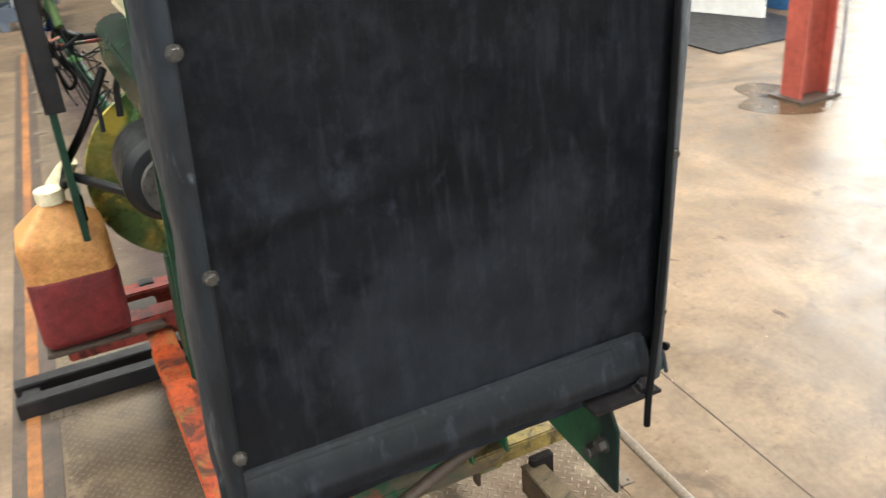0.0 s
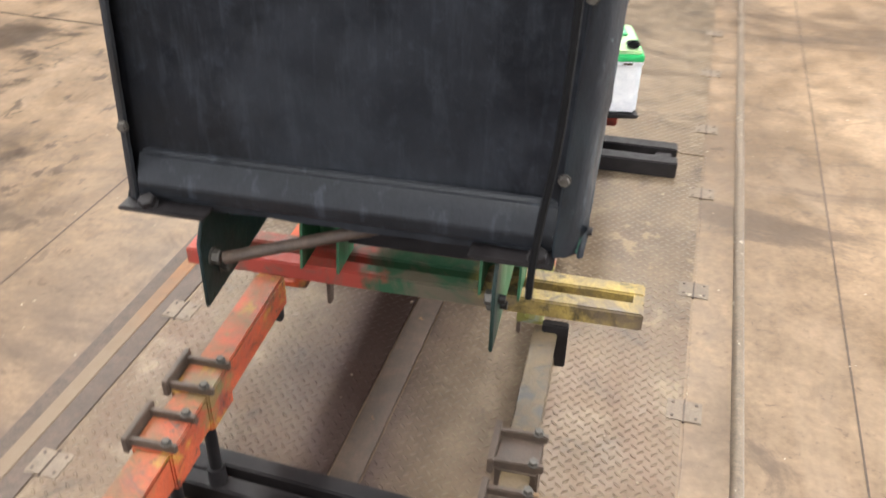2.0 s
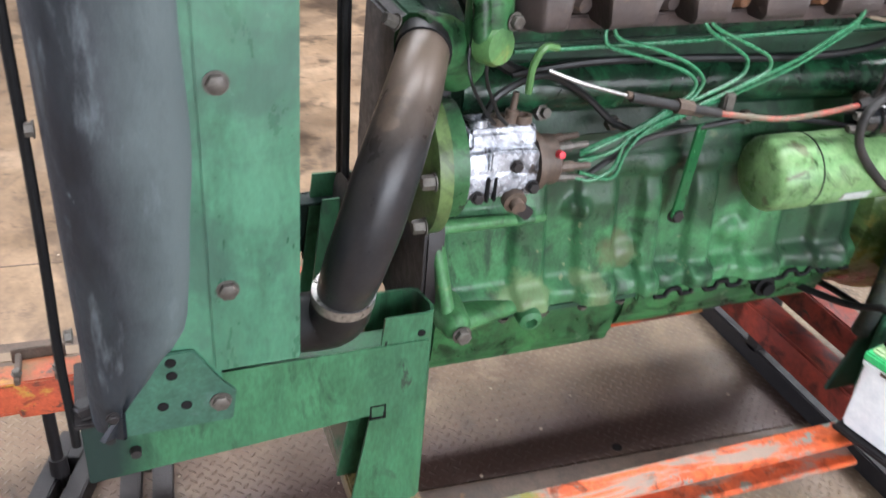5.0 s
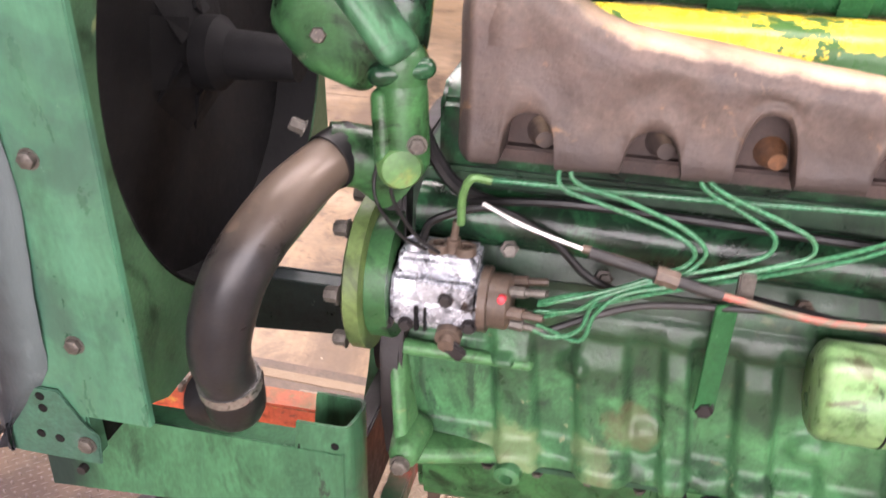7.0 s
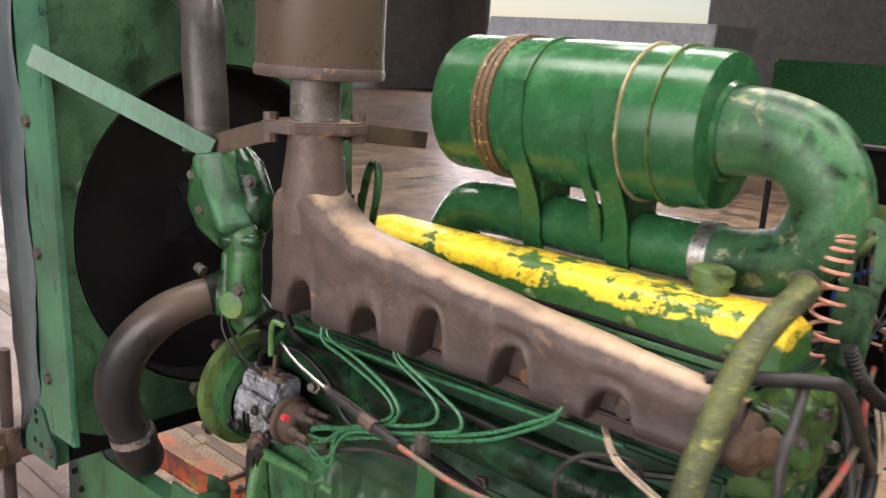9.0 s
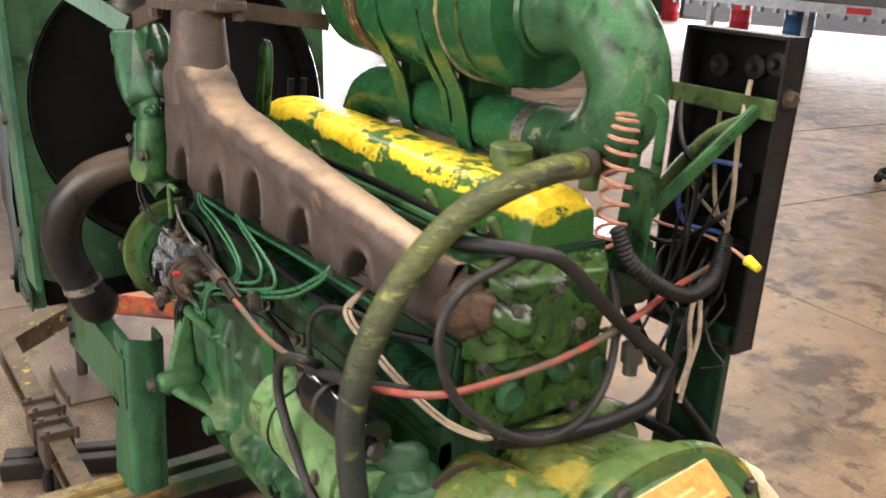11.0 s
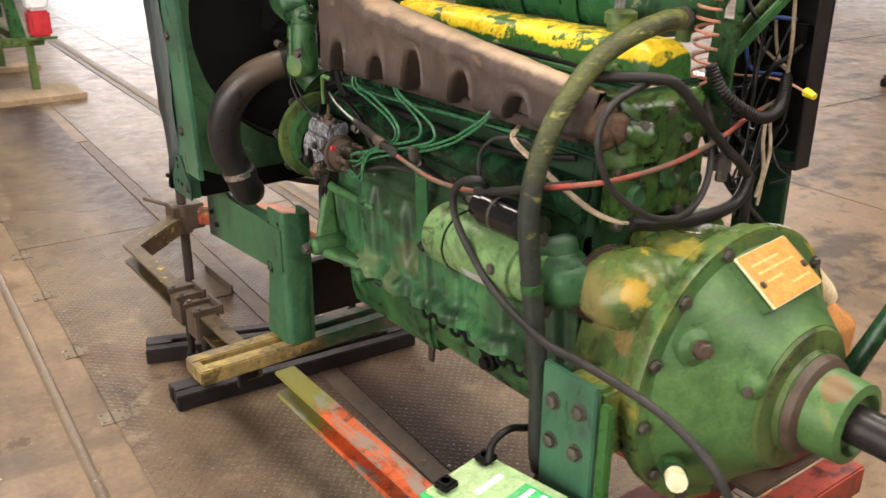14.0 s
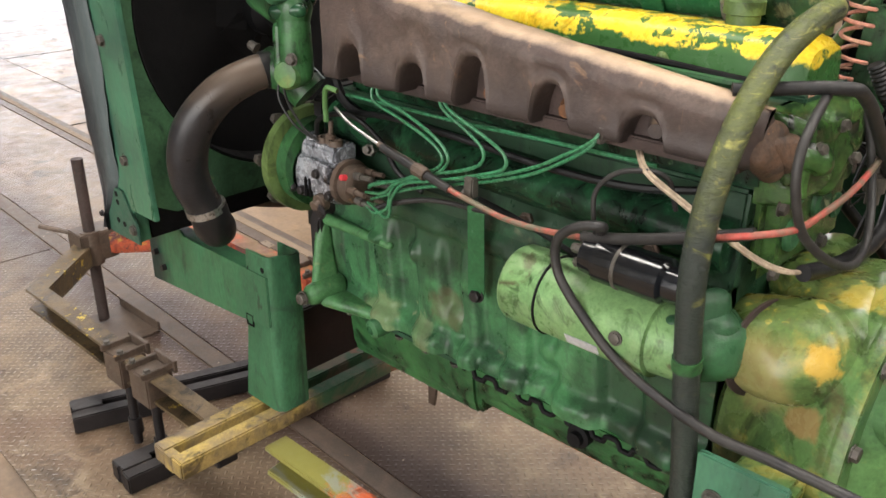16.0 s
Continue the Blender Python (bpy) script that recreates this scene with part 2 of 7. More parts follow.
def treadplate():
    mat = paint("worn_steel_tread_plate", (0.16, 0.118, 0.078), (0.09, 0.065, 0.043), (0.21, 0.155, 0.1), 0.6, 2.4, 0.42, 0.25, bump=0.1, fine=90)
    nt = mat.node_tree
    bsdf = nt.nodes["Principled BSDF"]
    co = nt.nodes.new("ShaderNodeTexCoord").outputs["Object"]
    mp = nt.nodes.new("ShaderNodeMapping")
    mp.inputs["Rotation"].default_value = (0, 0, radians(45))
    mp.inputs["Scale"].default_value = (42, 42, 42)
    nt.links.new(co, mp.inputs[0])
    sep = nt.nodes.new("ShaderNodeSeparateXYZ")
    nt.links.new(mp.outputs[0], sep.inputs[0])
    fx = math_node(nt, "SUBTRACT", math_node(nt, "FRACT", sep.outputs[0]), 0.5)
    fy = math_node(nt, "SUBTRACT", math_node(nt, "FRACT", sep.outputs[1]), 0.5)
    par = math_node(nt, "FLOORED_MODULO", math_node(nt, "ADD", math_node(nt, "FLOOR", sep.outputs[0]), math_node(nt, "FLOOR", sep.outputs[1])), 2)
    inv = math_node(nt, "SUBTRACT", 1, par)
    a = math_node(nt, "ADD", math_node(nt, "MULTIPLY", fx, par), math_node(nt, "MULTIPLY", fy, inv))
    b = math_node(nt, "ADD", math_node(nt, "MULTIPLY", fy, par), math_node(nt, "MULTIPLY", fx, inv))
    a2 = math_node(nt, "POWER", math_node(nt, "ABSOLUTE", math_node(nt, "DIVIDE", a, 0.46)), 2)
    b2 = math_node(nt, "POWER", math_node(nt, "ABSOLUTE", math_node(nt, "DIVIDE", b, 0.17)), 2)
    d = math_node(nt, "SUBTRACT", 1, math_node(nt, "ADD", a2, b2))
    hgt = math_node(nt, "MAXIMUM", d, 0)
    old = bsdf.inputs["Normal"].links[0].from_node
    bp = nt.nodes.new("ShaderNodeBump")
    bp.inputs["Strength"].default_value, bp.inputs["Distance"].default_value = 0.8, 0.003
    nt.links.new(hgt, bp.inputs["Height"])
    nt.links.new(old.outputs[0], bp.inputs["Normal"])
    nt.links.new(bp.outputs[0], bsdf.inputs["Normal"])
    base = bsdf.inputs["Base Color"].links[0].from_socket
    nt.links.new(mix(nt, math_node(nt, "MULTIPLY", hgt, 0.4), base, (0.26, 0.205, 0.14)), bsdf.inputs["Base Color"])
    return mat


TREAD = treadplate()


def repaint(mat, colour, axis, start, end, rag=0.3, scale=9.0):
    """Lays a second colour over a paint where the place along an axis (or the normal's, "n") passes from start to end,
    with a ragged edge.
    """
    nt = mat.node_tree
    bsdf = nt.nodes["Principled BSDF"]
    co = nt.nodes.new("ShaderNodeTexCoord").outputs["Object"]
    sep = nt.nodes.new("ShaderNodeSeparateXYZ")
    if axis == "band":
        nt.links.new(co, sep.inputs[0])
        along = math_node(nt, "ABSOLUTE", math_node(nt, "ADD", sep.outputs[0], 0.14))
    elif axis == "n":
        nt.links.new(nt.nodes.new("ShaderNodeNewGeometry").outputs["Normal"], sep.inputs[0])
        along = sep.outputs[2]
    else:
        nt.links.new(co, sep.inputs[0])
        along = sep.outputs["xyz".index(axis)]
    n = noise_node(nt, co, scale, 6, 0.65)
    v = math_node(nt, "ADD", along, math_node(nt, "MULTIPLY", math_node(nt, "SUBTRACT", n, 0.5), rag))
    m = nt.nodes.new("ShaderNodeMapRange")
    m.inputs[1].default_value, m.inputs[2].default_value = start, end
    nt.links.new(v, m.inputs[0])
    base = bsdf.inputs["Base Color"].links[0].from_socket
    nt.links.new(mix(nt, m.outputs[0], base, colour), bsdf.inputs["Base Color"])
    return mat


RAILPAINT = repaint(paint("rail_orange_paint", (0.6, 0.12, 0.035), (0.36, 0.08, 0.04), (0.2, 0.22, 0.2), 0.565, 9, 0.45, bump=0.3, oil=0.7, oil_at=0.58), (0.2, 0.19, 0.05), "y", 0.78, 0.72, 0.45)
repaint(BEAMYELLOW, (0.028, 0.08, 0.04), "x", 0.17, 0.13, 0.12, 9)
repaint(BEAMYELLOW, (0.3, 0.05, 0.035), "x", -0.08, -0.12, 0.3, 6)
repaint(YELLOW, (0.03, 0.1, 0.025), "z", 1.379, 1.374, 0.075, 11)


# ---- mesh helpers ----
def finish(bm, name, mat, angle=38):
    me = bpy.data.meshes.new(name)
    bmesh.ops.recalc_face_normals(bm, faces=bm.faces)
    bm.to_mesh(me)
    bm.free()
    for p in me.polygons:
        p.use_smooth = True
    me.set_sharp_from_angle(angle=radians(angle))
    me.materials.append(mat)
    return new(name, me)


def part(name, bm, mat, parent=None, label="", angle=38):
    ob = finish(bm, name, mat, angle)
    if parent:
        ob.parent = parent
        if parent.type == "EMPTY":
            ob.matrix_parent_inverse = Matrix.Translation(-parent.location)
    if label:
        tagged(ob, label)
    return ob


def thing(name, base, label, category, group="", kind=""):
    ob = new(name)
    ob.location = base
    ob.empty_display_size = 0.05
    return tagged(ob, label, category, group, kind)


def box(x0, x1, y0, y1, z0, z1, bevel=0.004, bm=None, m=None):
    bm = bm or bmesh.new()
    r = bmesh.ops.create_cube(bm, size=1.0)
    vs = r["verts"]
    bmesh.ops.scale(bm, vec=(x1 - x0, y1 - y0, z1 - z0), verts=vs)
    bmesh.ops.translate(bm, vec=((x0 + x1) / 2, (y0 + y1) / 2, (z0 + z1) / 2), verts=vs)
    if m is not None:
        bmesh.ops.transform(bm, matrix=m, verts=vs)
    if bevel:
        es = list({e for v in vs for e in v.link_edges})
        bmesh.ops.bevel(bm, geom=es, offset=bevel, segments=2, affect="EDGES", clamp_overlap=True)
    return bm


def smooth_path(pts, steps=6):
    """Points along a soft curve through pts."""
    p = [Vector(q) for q in pts]
    if len(p) < 3:
        return p
    p = [2 * p[0] - p[1]] + p + [2 * p[-1] - p[-2]]
    out = []
    for i in range(1, len(p) - 2):
        a, b, c, d = p[i - 1 : i + 3]
        for k in range(steps):
            t = k / steps
            out.append(0.5 * (2 * b + (c - a) * t + (2 * a - 5 * b + 4 * c - d) * t * t + (3 * b - a - 3 * c + d) * t**3))
    out.append(p[-2])
    return out


def tube(pts, r, n=10, steps=6, bm=None, caps=True):
    """A round tube along pts; r is one radius or one for each of pts."""
    bm = bm or bmesh.new()
    path = smooth_path(pts, steps)
    rs = r if isinstance(r, (list, tuple)) else None
    rings, side = [], None
    for i, p in enumerate(path):
        d = (path[min(i + 1, len(path) - 1)] - path[max(i - 1, 0)]).normalized()
        if side is None:
            side = d.cross(Vector((0, 0, 1)) if abs(d.z) < 0.9 else Vector((1, 0, 0))).normalized()
        side = (side - d * side.dot(d)).normalized()
        up = d.cross(side)
        if rs:
            f = i / max(1, len(path) - 1) * (len(rs) - 1)
            k = min(int(f), len(rs) - 2)
            rad = rs[k] * (1 - f + k) + rs[k + 1] * (f - k)
        else:
            rad = r
        rings.append([bm.verts.new(p + rad * (math.cos(2 * math.pi * j / n) * side + math.sin(2 * math.pi * j / n) * up)) for j in range(n)])
    for a, b in zip(rings, rings[1:]):
        for j in range(n):
            bm.faces.new((a[j], a[(j + 1) % n], b[(j + 1) % n], b[j]))
    if caps:
        bm.faces.new(rings[0][::-1])
        bm.faces.new(rings[-1])
    return bm


def lathe(profile, base, axis, n=32, bm=None):
    """profile: (along, radius) pairs, turned round the axis from base."""
    bm = bm or bmesh.new()
    d = Vector(axis).normalized()
    side = d.cross(Vector((0, 0, 1)) if abs(d.z) < 0.9 else Vector((1, 0, 0))).normalized()
    up = d.cross(side)
    rings = []
    for h, r in profile:
        c = Vector(base) + d * h
        if r <= 1e-6:
            rings.append([bm.verts.new(c)])
        else:
            rings.append([bm.verts.new(c + r * (math.cos(2 * math.pi * j / n) * side + math.sin(2 * math.pi * j / n) * up)) for j in range(n)])
    for a, b in zip(rings, rings[1:]):
        for j in range(n):
            k = (j + 1) % n
            if len(a) == 1 and len(b) == 1:
                continue
            if len(a) == 1:
                bm.faces.new((a[0], b[k], b[j]))
            elif len(b) == 1:
                bm.faces.new((a[j], a[k], b[0]))
            else:
                bm.faces.new((a[j], a[k], b[k], b[j]))
    for ring, flip in ((rings[0], True), (rings[-1], False)):
        if len(ring) > 2:
            bm.faces.new(ring[::-1] if flip else ring)
    return bm


def prism(poly, axis, lo, hi, bevel=0.004, bm=None, seg=2):
    """A flat outline pushed along an axis: (y, z) along x, (x, z) along y, (x, y) along z."""
    bm = bm or bmesh.new()
    put = {"x": lambda a, b, c: (c, a, b), "y": lambda a, b, c: (a, c, b), "z": lambda a, b, c: (a, b, c)}[axis]
    lo_v = [bm.verts.new(put(a, b, lo)) for a, b in poly]
    hi_v = [bm.verts.new(put(a, b, hi)) for a, b in poly]
    n = len(poly)
    fs = [bm.faces.new(lo_v[::-1]), bm.faces.new(hi_v)]
    fs += [bm.faces.new((lo_v[i], lo_v[(i + 1) % n], hi_v[(i + 1) % n], hi_v[i])) for i in range(n)]
    if bevel:
        es = list({e for f in fs for e in f.edges})
        bmesh.ops.bevel(bm, geom=es, offset=bevel, segments=seg, affect="EDGES", clamp_overlap=True)
    return bm


def hexbolt(c, d, r=0.011, h=0.009, bm=None, washer=True):
    """A hexagon head on its washer, at c, pointing along d."""
    bm = bm or bmesh.new()
    c, d = Vector(c), Vector(d).normalized()
    if washer:
        lathe([(0, r * 1.25), (0.002, r * 1.25), (0.0021, r * 0.9)], c, d, 14, bm)
    lathe([(0.002, r), (0.002 + h * 0.85, r), (0.002 + h, r * 0.82), (0.002 + h, 0)], c, d, 6, bm)
    return bm


def cast(groups, bm=None, rough=0.0):
    """Rounded castings: each group of (x, y, z, radius) balls is wrapped in one smooth skin."""
    bm = bm or bmesh.new()
    for balls in groups:
        one = bmesh.new()
        for x, y, z, r in balls:
            bmesh.ops.create_icosphere(one, subdivisions=3, radius=r, matrix=Matrix.Translation((x, y, z)))
        hull = bmesh.ops.convex_hull(one, input=list(one.verts))
        bmesh.ops.delete(one, geom=list({g for g in hull["geom_interior"] if isinstance(g, bmesh.types.BMVert)}), context="VERTS")
        loose = [v for v in one.verts if not v.link_faces]
        bmesh.ops.delete(one, geom=loose, context="VERTS")
        if rough:
            for v in one.verts:
                v.co += v.normal * rough * noise.noise(v.co * 26)
        me = bpy.data.meshes.new("cast")
        one.to_mesh(me)
        one.free()
        bm.from_mesh(me)
        bpy.data.meshes.remove(me)
    return bm


def bar(a, b, w, h, bevel=0.004, bm=None):
    """A straight bar of section w by h (h upwards) from a to b."""
    a, b = Vector(a), Vector(b)
    d = b - a
    m = Matrix.Translation((a + b) / 2) @ d.to_track_quat("Y", "Z").to_matrix().to_4x4()
    return box(-w / 2, w / 2, -d.length / 2, d.length / 2, -h / 2, h / 2, bevel, bm, m)


# Darkened upwards: grime together with painted shade under the manifold.
GREASYSHADE = repaint(paint("grease_and_shade_green_paint", (0.052, 0.165, 0.066), (0.018, 0.055, 0.028), (0.16, 0.18, 0.1), 0.59, 6, 0.36, bump=0.45), (0.016, 0.044, 0.024), "z", 0.97, 1.07, 0.3, 7)
DARKGLOSS = paint("oily_dark_green_paint", (0.014, 0.062, 0.026), (0.006, 0.022, 0.012), (0.05, 0.11, 0.045), 0.63, 7, 0.2, bump=0.3, oil=0.8, oil_at=0.53)
# Upward faces of the manifold turn pale, the light from above painted in.
PALETOPLIGHT = (0.4, 0.29, 0.2)
repaint(RUST, PALETOPLIGHT, "n", 0.62, 0.98, 0.7, 14)


def stains(mat, colour, scale, lo, hi, amount=0.7, stretch=(1, 1, 1), swirl=0.8, zone=None):
    """Blots of another colour in an even spread over a paint, or only where x passes from zone[0] to zone[1]."""
    nt = mat.node_tree
    bsdf = nt.nodes["Principled BSDF"]
    mp = nt.nodes.new("ShaderNodeMapping")
    mp.inputs["Scale"].default_value = stretch
    mp.inputs["Location"].default_value = (scale * 1.7, scale * 0.9, lo * 9)
    co = nt.nodes.new("ShaderNodeTexCoord").outputs["Object"]
    nt.links.new(co, mp.inputs[0])
    f = ramp(nt, noise_node(nt, mp.outputs[0], scale, 9, 0.66, swirl), [(lo, grey(0)), (hi, grey(amount))])
    if zone:
        sep = nt.nodes.new("ShaderNodeSeparateXYZ")
        nt.links.new(co, sep.inputs[0])
        m = nt.nodes.new("ShaderNodeMapRange")
        m.inputs[1].default_value, m.inputs[2].default_value = zone
        nt.links.new(sep.outputs[0], m.inputs[0])
        f = math_node(nt, "MULTIPLY", f, m.outputs[0])
    base = bsdf.inputs["Base Color"].links[0].from_socket
    nt.links.new(mix(nt, f, base, colour), bsdf.inputs["Base Color"])
    return mat


def spot(mat, colour, centre, radius, amount=0.8, rag=0.5):
    """One patch of colour with a ragged edge round a place on the thing."""
    nt = mat.node_tree
    bsdf = nt.nodes["Principled BSDF"]
    co = nt.nodes.new("ShaderNodeTexCoord").outputs["Object"]
    d = nt.nodes.new("ShaderNodeVectorMath")
    d.operation = "DISTANCE"
    d.inputs[1].default_value = centre
    nt.links.new(co, d.inputs[0])
    n = noise_node(nt, co, 0.9 / radius, 6, 0.62)
    v = math_node(nt, "ADD", math_node(nt, "DIVIDE", d.outputs["Value"], radius), math_node(nt, "MULTIPLY", math_node(nt, "SUBTRACT", n, 0.5), 2 * rag))
    f = ramp(nt, v, [(0.72, grey(amount)), (1.0, grey(0))])
    base = bsdf.inputs["Base Color"].links[0].from_socket
    nt.links.new(mix(nt, f, base, colour), bsdf.inputs["Base Color"])
    return mat


stains(CONCRETE, (0.09, 0.062, 0.04), 0.9, 0.5, 0.66, 0.75)
stains(CONCRETE, (0.055, 0.04, 0.03), 3.2, 0.58, 0.68, 0.55)
stains(CONCRETE, (0.05, 0.036, 0.026), 8.0, 0.6, 0.7, 0.3, (0.5, 1, 1), 0.1)
stains(CONCRETE, (0.05, 0.034, 0.022), 26.0, 0.6, 0.68, 0.5)
stains(CONCRETE, (0.055, 0.038, 0.026), 0.55, 0.54, 0.66, 0.6)
stains(CONCRETE, (0.28, 0.21, 0.15), 2.2, 0.55, 0.7, 0.45, (1, 0.35, 1))
stains(CONCRETE, (0.06, 0.042, 0.03), 1.5, 0.54, 0.62, 0.65, (0.4, 1, 1))
stains(CONCRETE, (0.06, 0.044, 0.032), 5.0, 0.55, 0.68, 0.3, (1, 0.6, 1), 0.1)
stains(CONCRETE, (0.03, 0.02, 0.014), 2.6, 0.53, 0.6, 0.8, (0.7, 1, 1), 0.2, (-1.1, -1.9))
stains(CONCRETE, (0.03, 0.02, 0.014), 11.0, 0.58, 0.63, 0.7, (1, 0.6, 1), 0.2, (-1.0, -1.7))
stains(TREAD, (0.1, 0.06, 0.04), 1.6, 0.5, 0.64, 0.7, (1, 0.5, 1))
stains(TREAD, (0.035, 0.028, 0.024), 5.0, 0.57, 0.66, 0.6)
stains(TREAD, (0.27, 0.21, 0.145), 7.0, 0.56, 0.68, 0.5)
stains(COVER, (0.024, 0.027, 0.036), 2.6, 0.5, 0.78, 0.45, (1, 1, 0.8), 0.1)
stains(COVER, (0.004, 0.0042, 0.005), 5.0, 0.5, 0.72, 0.6, (1, 1, 1), 0.2)
stains(COVER, (0.045, 0.052, 0.064), 13.0, 0.56, 0.78, 0.36, (1, 1, 0.8), 0.1)
stains(COVER, (0.04, 0.046, 0.057), 60.0, 0.5, 0.72, 0.35, (1, 1, 0.12), 0.0)
stains(COVER, (0.0025, 0.003, 0.0052), 17.0, 0.5, 0.64, 0.65, (1, 1, 1), 0.3)
stains(COVER, (0.034, 0.04, 0.052), 32.0, 0.58, 0.72, 0.4, (1, 1, 0.7), 0.2)
stains(COVER, (0.014, 0.012, 0.01), 2.2, 0.48, 0.7, 0.4, (1, 1, 1), 0.2)
stains(COVEREDGE, (0.04, 0.046, 0.055), 8.0, 0.52, 0.7, 0.4, (1, 1, 0.25))
stains(COVEREDGE, (0.014, 0.018, 0.024), 11.0, 0.54, 0.66, 0.6, (1, 1, 0.4))
stains(BELL, (0.36, 0.27, 0.06), 4.2, 0.5, 0.66, 0.85)
stains(BELL, (0.09, 0.06, 0.03), 7.0, 0.56, 0.68, 0.55)
stains(BELL, (0.03, 0.06, 0.02), 8.0, 0.56, 0.64, 0.7)
stains(GREASYSHADE, (0.1, 0.2, 0.11), 7.0, 0.56, 0.7, 0.35, (1, 1, 0.4))
stains(GREASYSHADE, (0.012, 0.022, 0.016), 9.0, 0.53, 0.62, 0.75, (1, 1, 0.5))
stains(GREASYSHADE, (0.008, 0.015, 0.01), 4.0, 0.52, 0.62, 0.55)
stains(BLOCKGREEN, (0.2, 0.21, 0.12), 12.0, 0.6, 0.68, 0.5)
stains(HOUSING, (0.1, 0.19, 0.06), 5.0, 0.5, 0.7, 0.5)
stains(HOUSING, (0.22, 0.22, 0.05), 9.0, 0.58, 0.68, 0.5)
stains(HOUSING, (0.016, 0.045, 0.022), 3.2, 0.52, 0.68, 0.6)
stains(HOUSING, (0.1, 0.055, 0.025), 13.0, 0.6, 0.68, 0.6)
stains(RUST, (0.07, 0.048, 0.044), 6.0, 0.5, 0.66, 0.6, (1, 0.5, 1))
stains(RUST, (0.34, 0.2, 0.1), 17.0, 0.6, 0.7, 0.5)
stains(DARKGLOSS, (0.006, 0.012, 0.008), 8.0, 0.48, 0.58, 0.8)
stains(PANELGREEN, (0.075, 0.2, 0.12), 6.0, 0.52, 0.72, 0.45, (1, 1, 0.3))
BRAID = paint("gold_brown_strap", (0.1, 0.06, 0.03), (0.05, 0.035, 0.02), (0.45, 0.33, 0.12), 0.55, 40, 0.4, bump=0.6)
# Dark pipe browns towards its top, a skylight sheen put into the colour.
repaint(STEELPIPE, (0.08, 0.06, 0.046), "z", 1.17, 1.26, 0.1, 6)
stains(HOSEGREEN, (0.34, 0.33, 0.09), 30.0, 0.56, 0.66, 0.75, (0.6, 1, 2.6))
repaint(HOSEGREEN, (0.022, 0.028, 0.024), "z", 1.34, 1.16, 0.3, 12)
stains(REDWIRE, (0.1, 0.1, 0.07), 7.0, 0.48, 0.56, 0.85)
stains(HOSEGREEN, (0.24, 0.24, 0.06), 18.0, 0.6, 0.68, 0.7)
# Faded green goes dark at its front end.
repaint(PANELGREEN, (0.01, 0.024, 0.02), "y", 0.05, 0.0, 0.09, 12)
DARKTEAL = paint("dark_teal_rail", (0.008, 0.02, 0.017), (0.006, 0.012, 0.013), (0.05, 0.08, 0.07), 0.63, 7, 0.4, oil=0.6)
# Lighter copy of COVEREDGE: daylight on the right fold is painted in.
LITCOVEREDGE = stains(stains(repaint(paint("lit_teal_grey_sheet", (0.014, 0.016, 0.021), (0.008, 0.009, 0.012), (0.1, 0.12, 0.13), 0.64, 6, 0.5, bump=0.4, stretch=(1, 1, 0.4)), (0.062, 0.08, 0.083), "y", 0.035, 0.1, 0.08, 7), (0.022, 0.03, 0.034), 7.0, 0.5, 0.66, 0.65, (1, 1, 0.35), 0.2), (0.17, 0.2, 0.22), 24.0, 0.58, 0.72, 0.4, (1, 1, 0.2), 0.1)
COVERLIP = stains(paint("dark_dusty_fold", (0.013, 0.0145, 0.018), (0.007, 0.008, 0.01), (0.09, 0.1, 0.11), 0.64, 7, 0.5, bump=0.4, stretch=(1, 1, 0.3)), (0.06, 0.07, 0.09), 34.0, 0.55, 0.66, 0.28, (1, 1, 0.12), 0.1)
# Edge sheet turns paler away from the front.
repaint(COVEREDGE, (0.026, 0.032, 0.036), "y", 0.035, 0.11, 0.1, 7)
stains(COVEREDGE, (0.02, 0.026, 0.034), 6.0, 0.46, 0.62, 0.75, (1, 1, 0.4))
stains(COVEREDGE, (0.17, 0.2, 0.23), 30.0, 0.6, 0.7, 0.4, (1, 1, 0.3))
stains(PANELGREEN, (0.022, 0.05, 0.042), 3.5, 0.5, 0.64, 0.6)
stains(PANELGREEN, (0.3, 0.38, 0.33), 45.0, 0.68, 0.72, 0.6, (1, 1, 0.5))
# Rust goes darker towards the manifold's lower edge.
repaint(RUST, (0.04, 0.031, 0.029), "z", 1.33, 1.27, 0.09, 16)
stains(ORANGE, (0.3, 0.19, 0.06), 5.0, 0.52, 0.6, 0.75)
stains(ORANGE, (0.05, 0.028, 0.025), 8.0, 0.51, 0.6, 0.85)
stains(RAILPAINT, (0.22, 0.24, 0.21), 9.0, 0.54, 0.6, 0.8, (1, 0.35, 1))
stains(BEAMYELLOW, (0.12, 0.09, 0.065), 7.0, 0.43, 0.56, 0.85)
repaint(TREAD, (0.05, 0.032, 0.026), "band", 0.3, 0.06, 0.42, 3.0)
PLATEMARK = paint("faint_plate_lettering", (0.66, 0.42, 0.18), (0.62, 0.38, 0.15), None, 0.6, 20, 0.5)


for cloth in (COVER, COVEREDGE, LITCOVEREDGE, COVERLIP):
    lobe = cloth.node_tree.nodes["Principled BSDF"]
    lobe.inputs["Sheen Weight"].default_value, lobe.inputs["Sheen Roughness"].default_value = 0.03, 0.4
    lobe.inputs["Sheen Tint"].default_value = (0.75, 0.82, 1.0, 1)
LEGGREEN = stains(paint("dull_green_leg_paint", (0.036, 0.118, 0.056), (0.024, 0.075, 0.04), (0.02, 0.035, 0.022), 0.61, 6, 0.42, bump=0.15, stretch=(1, 1, 0.4), oil=0.6, oil_at=0.58), (0.02, 0.03, 0.024), 9.0, 0.56, 0.66, 0.6)


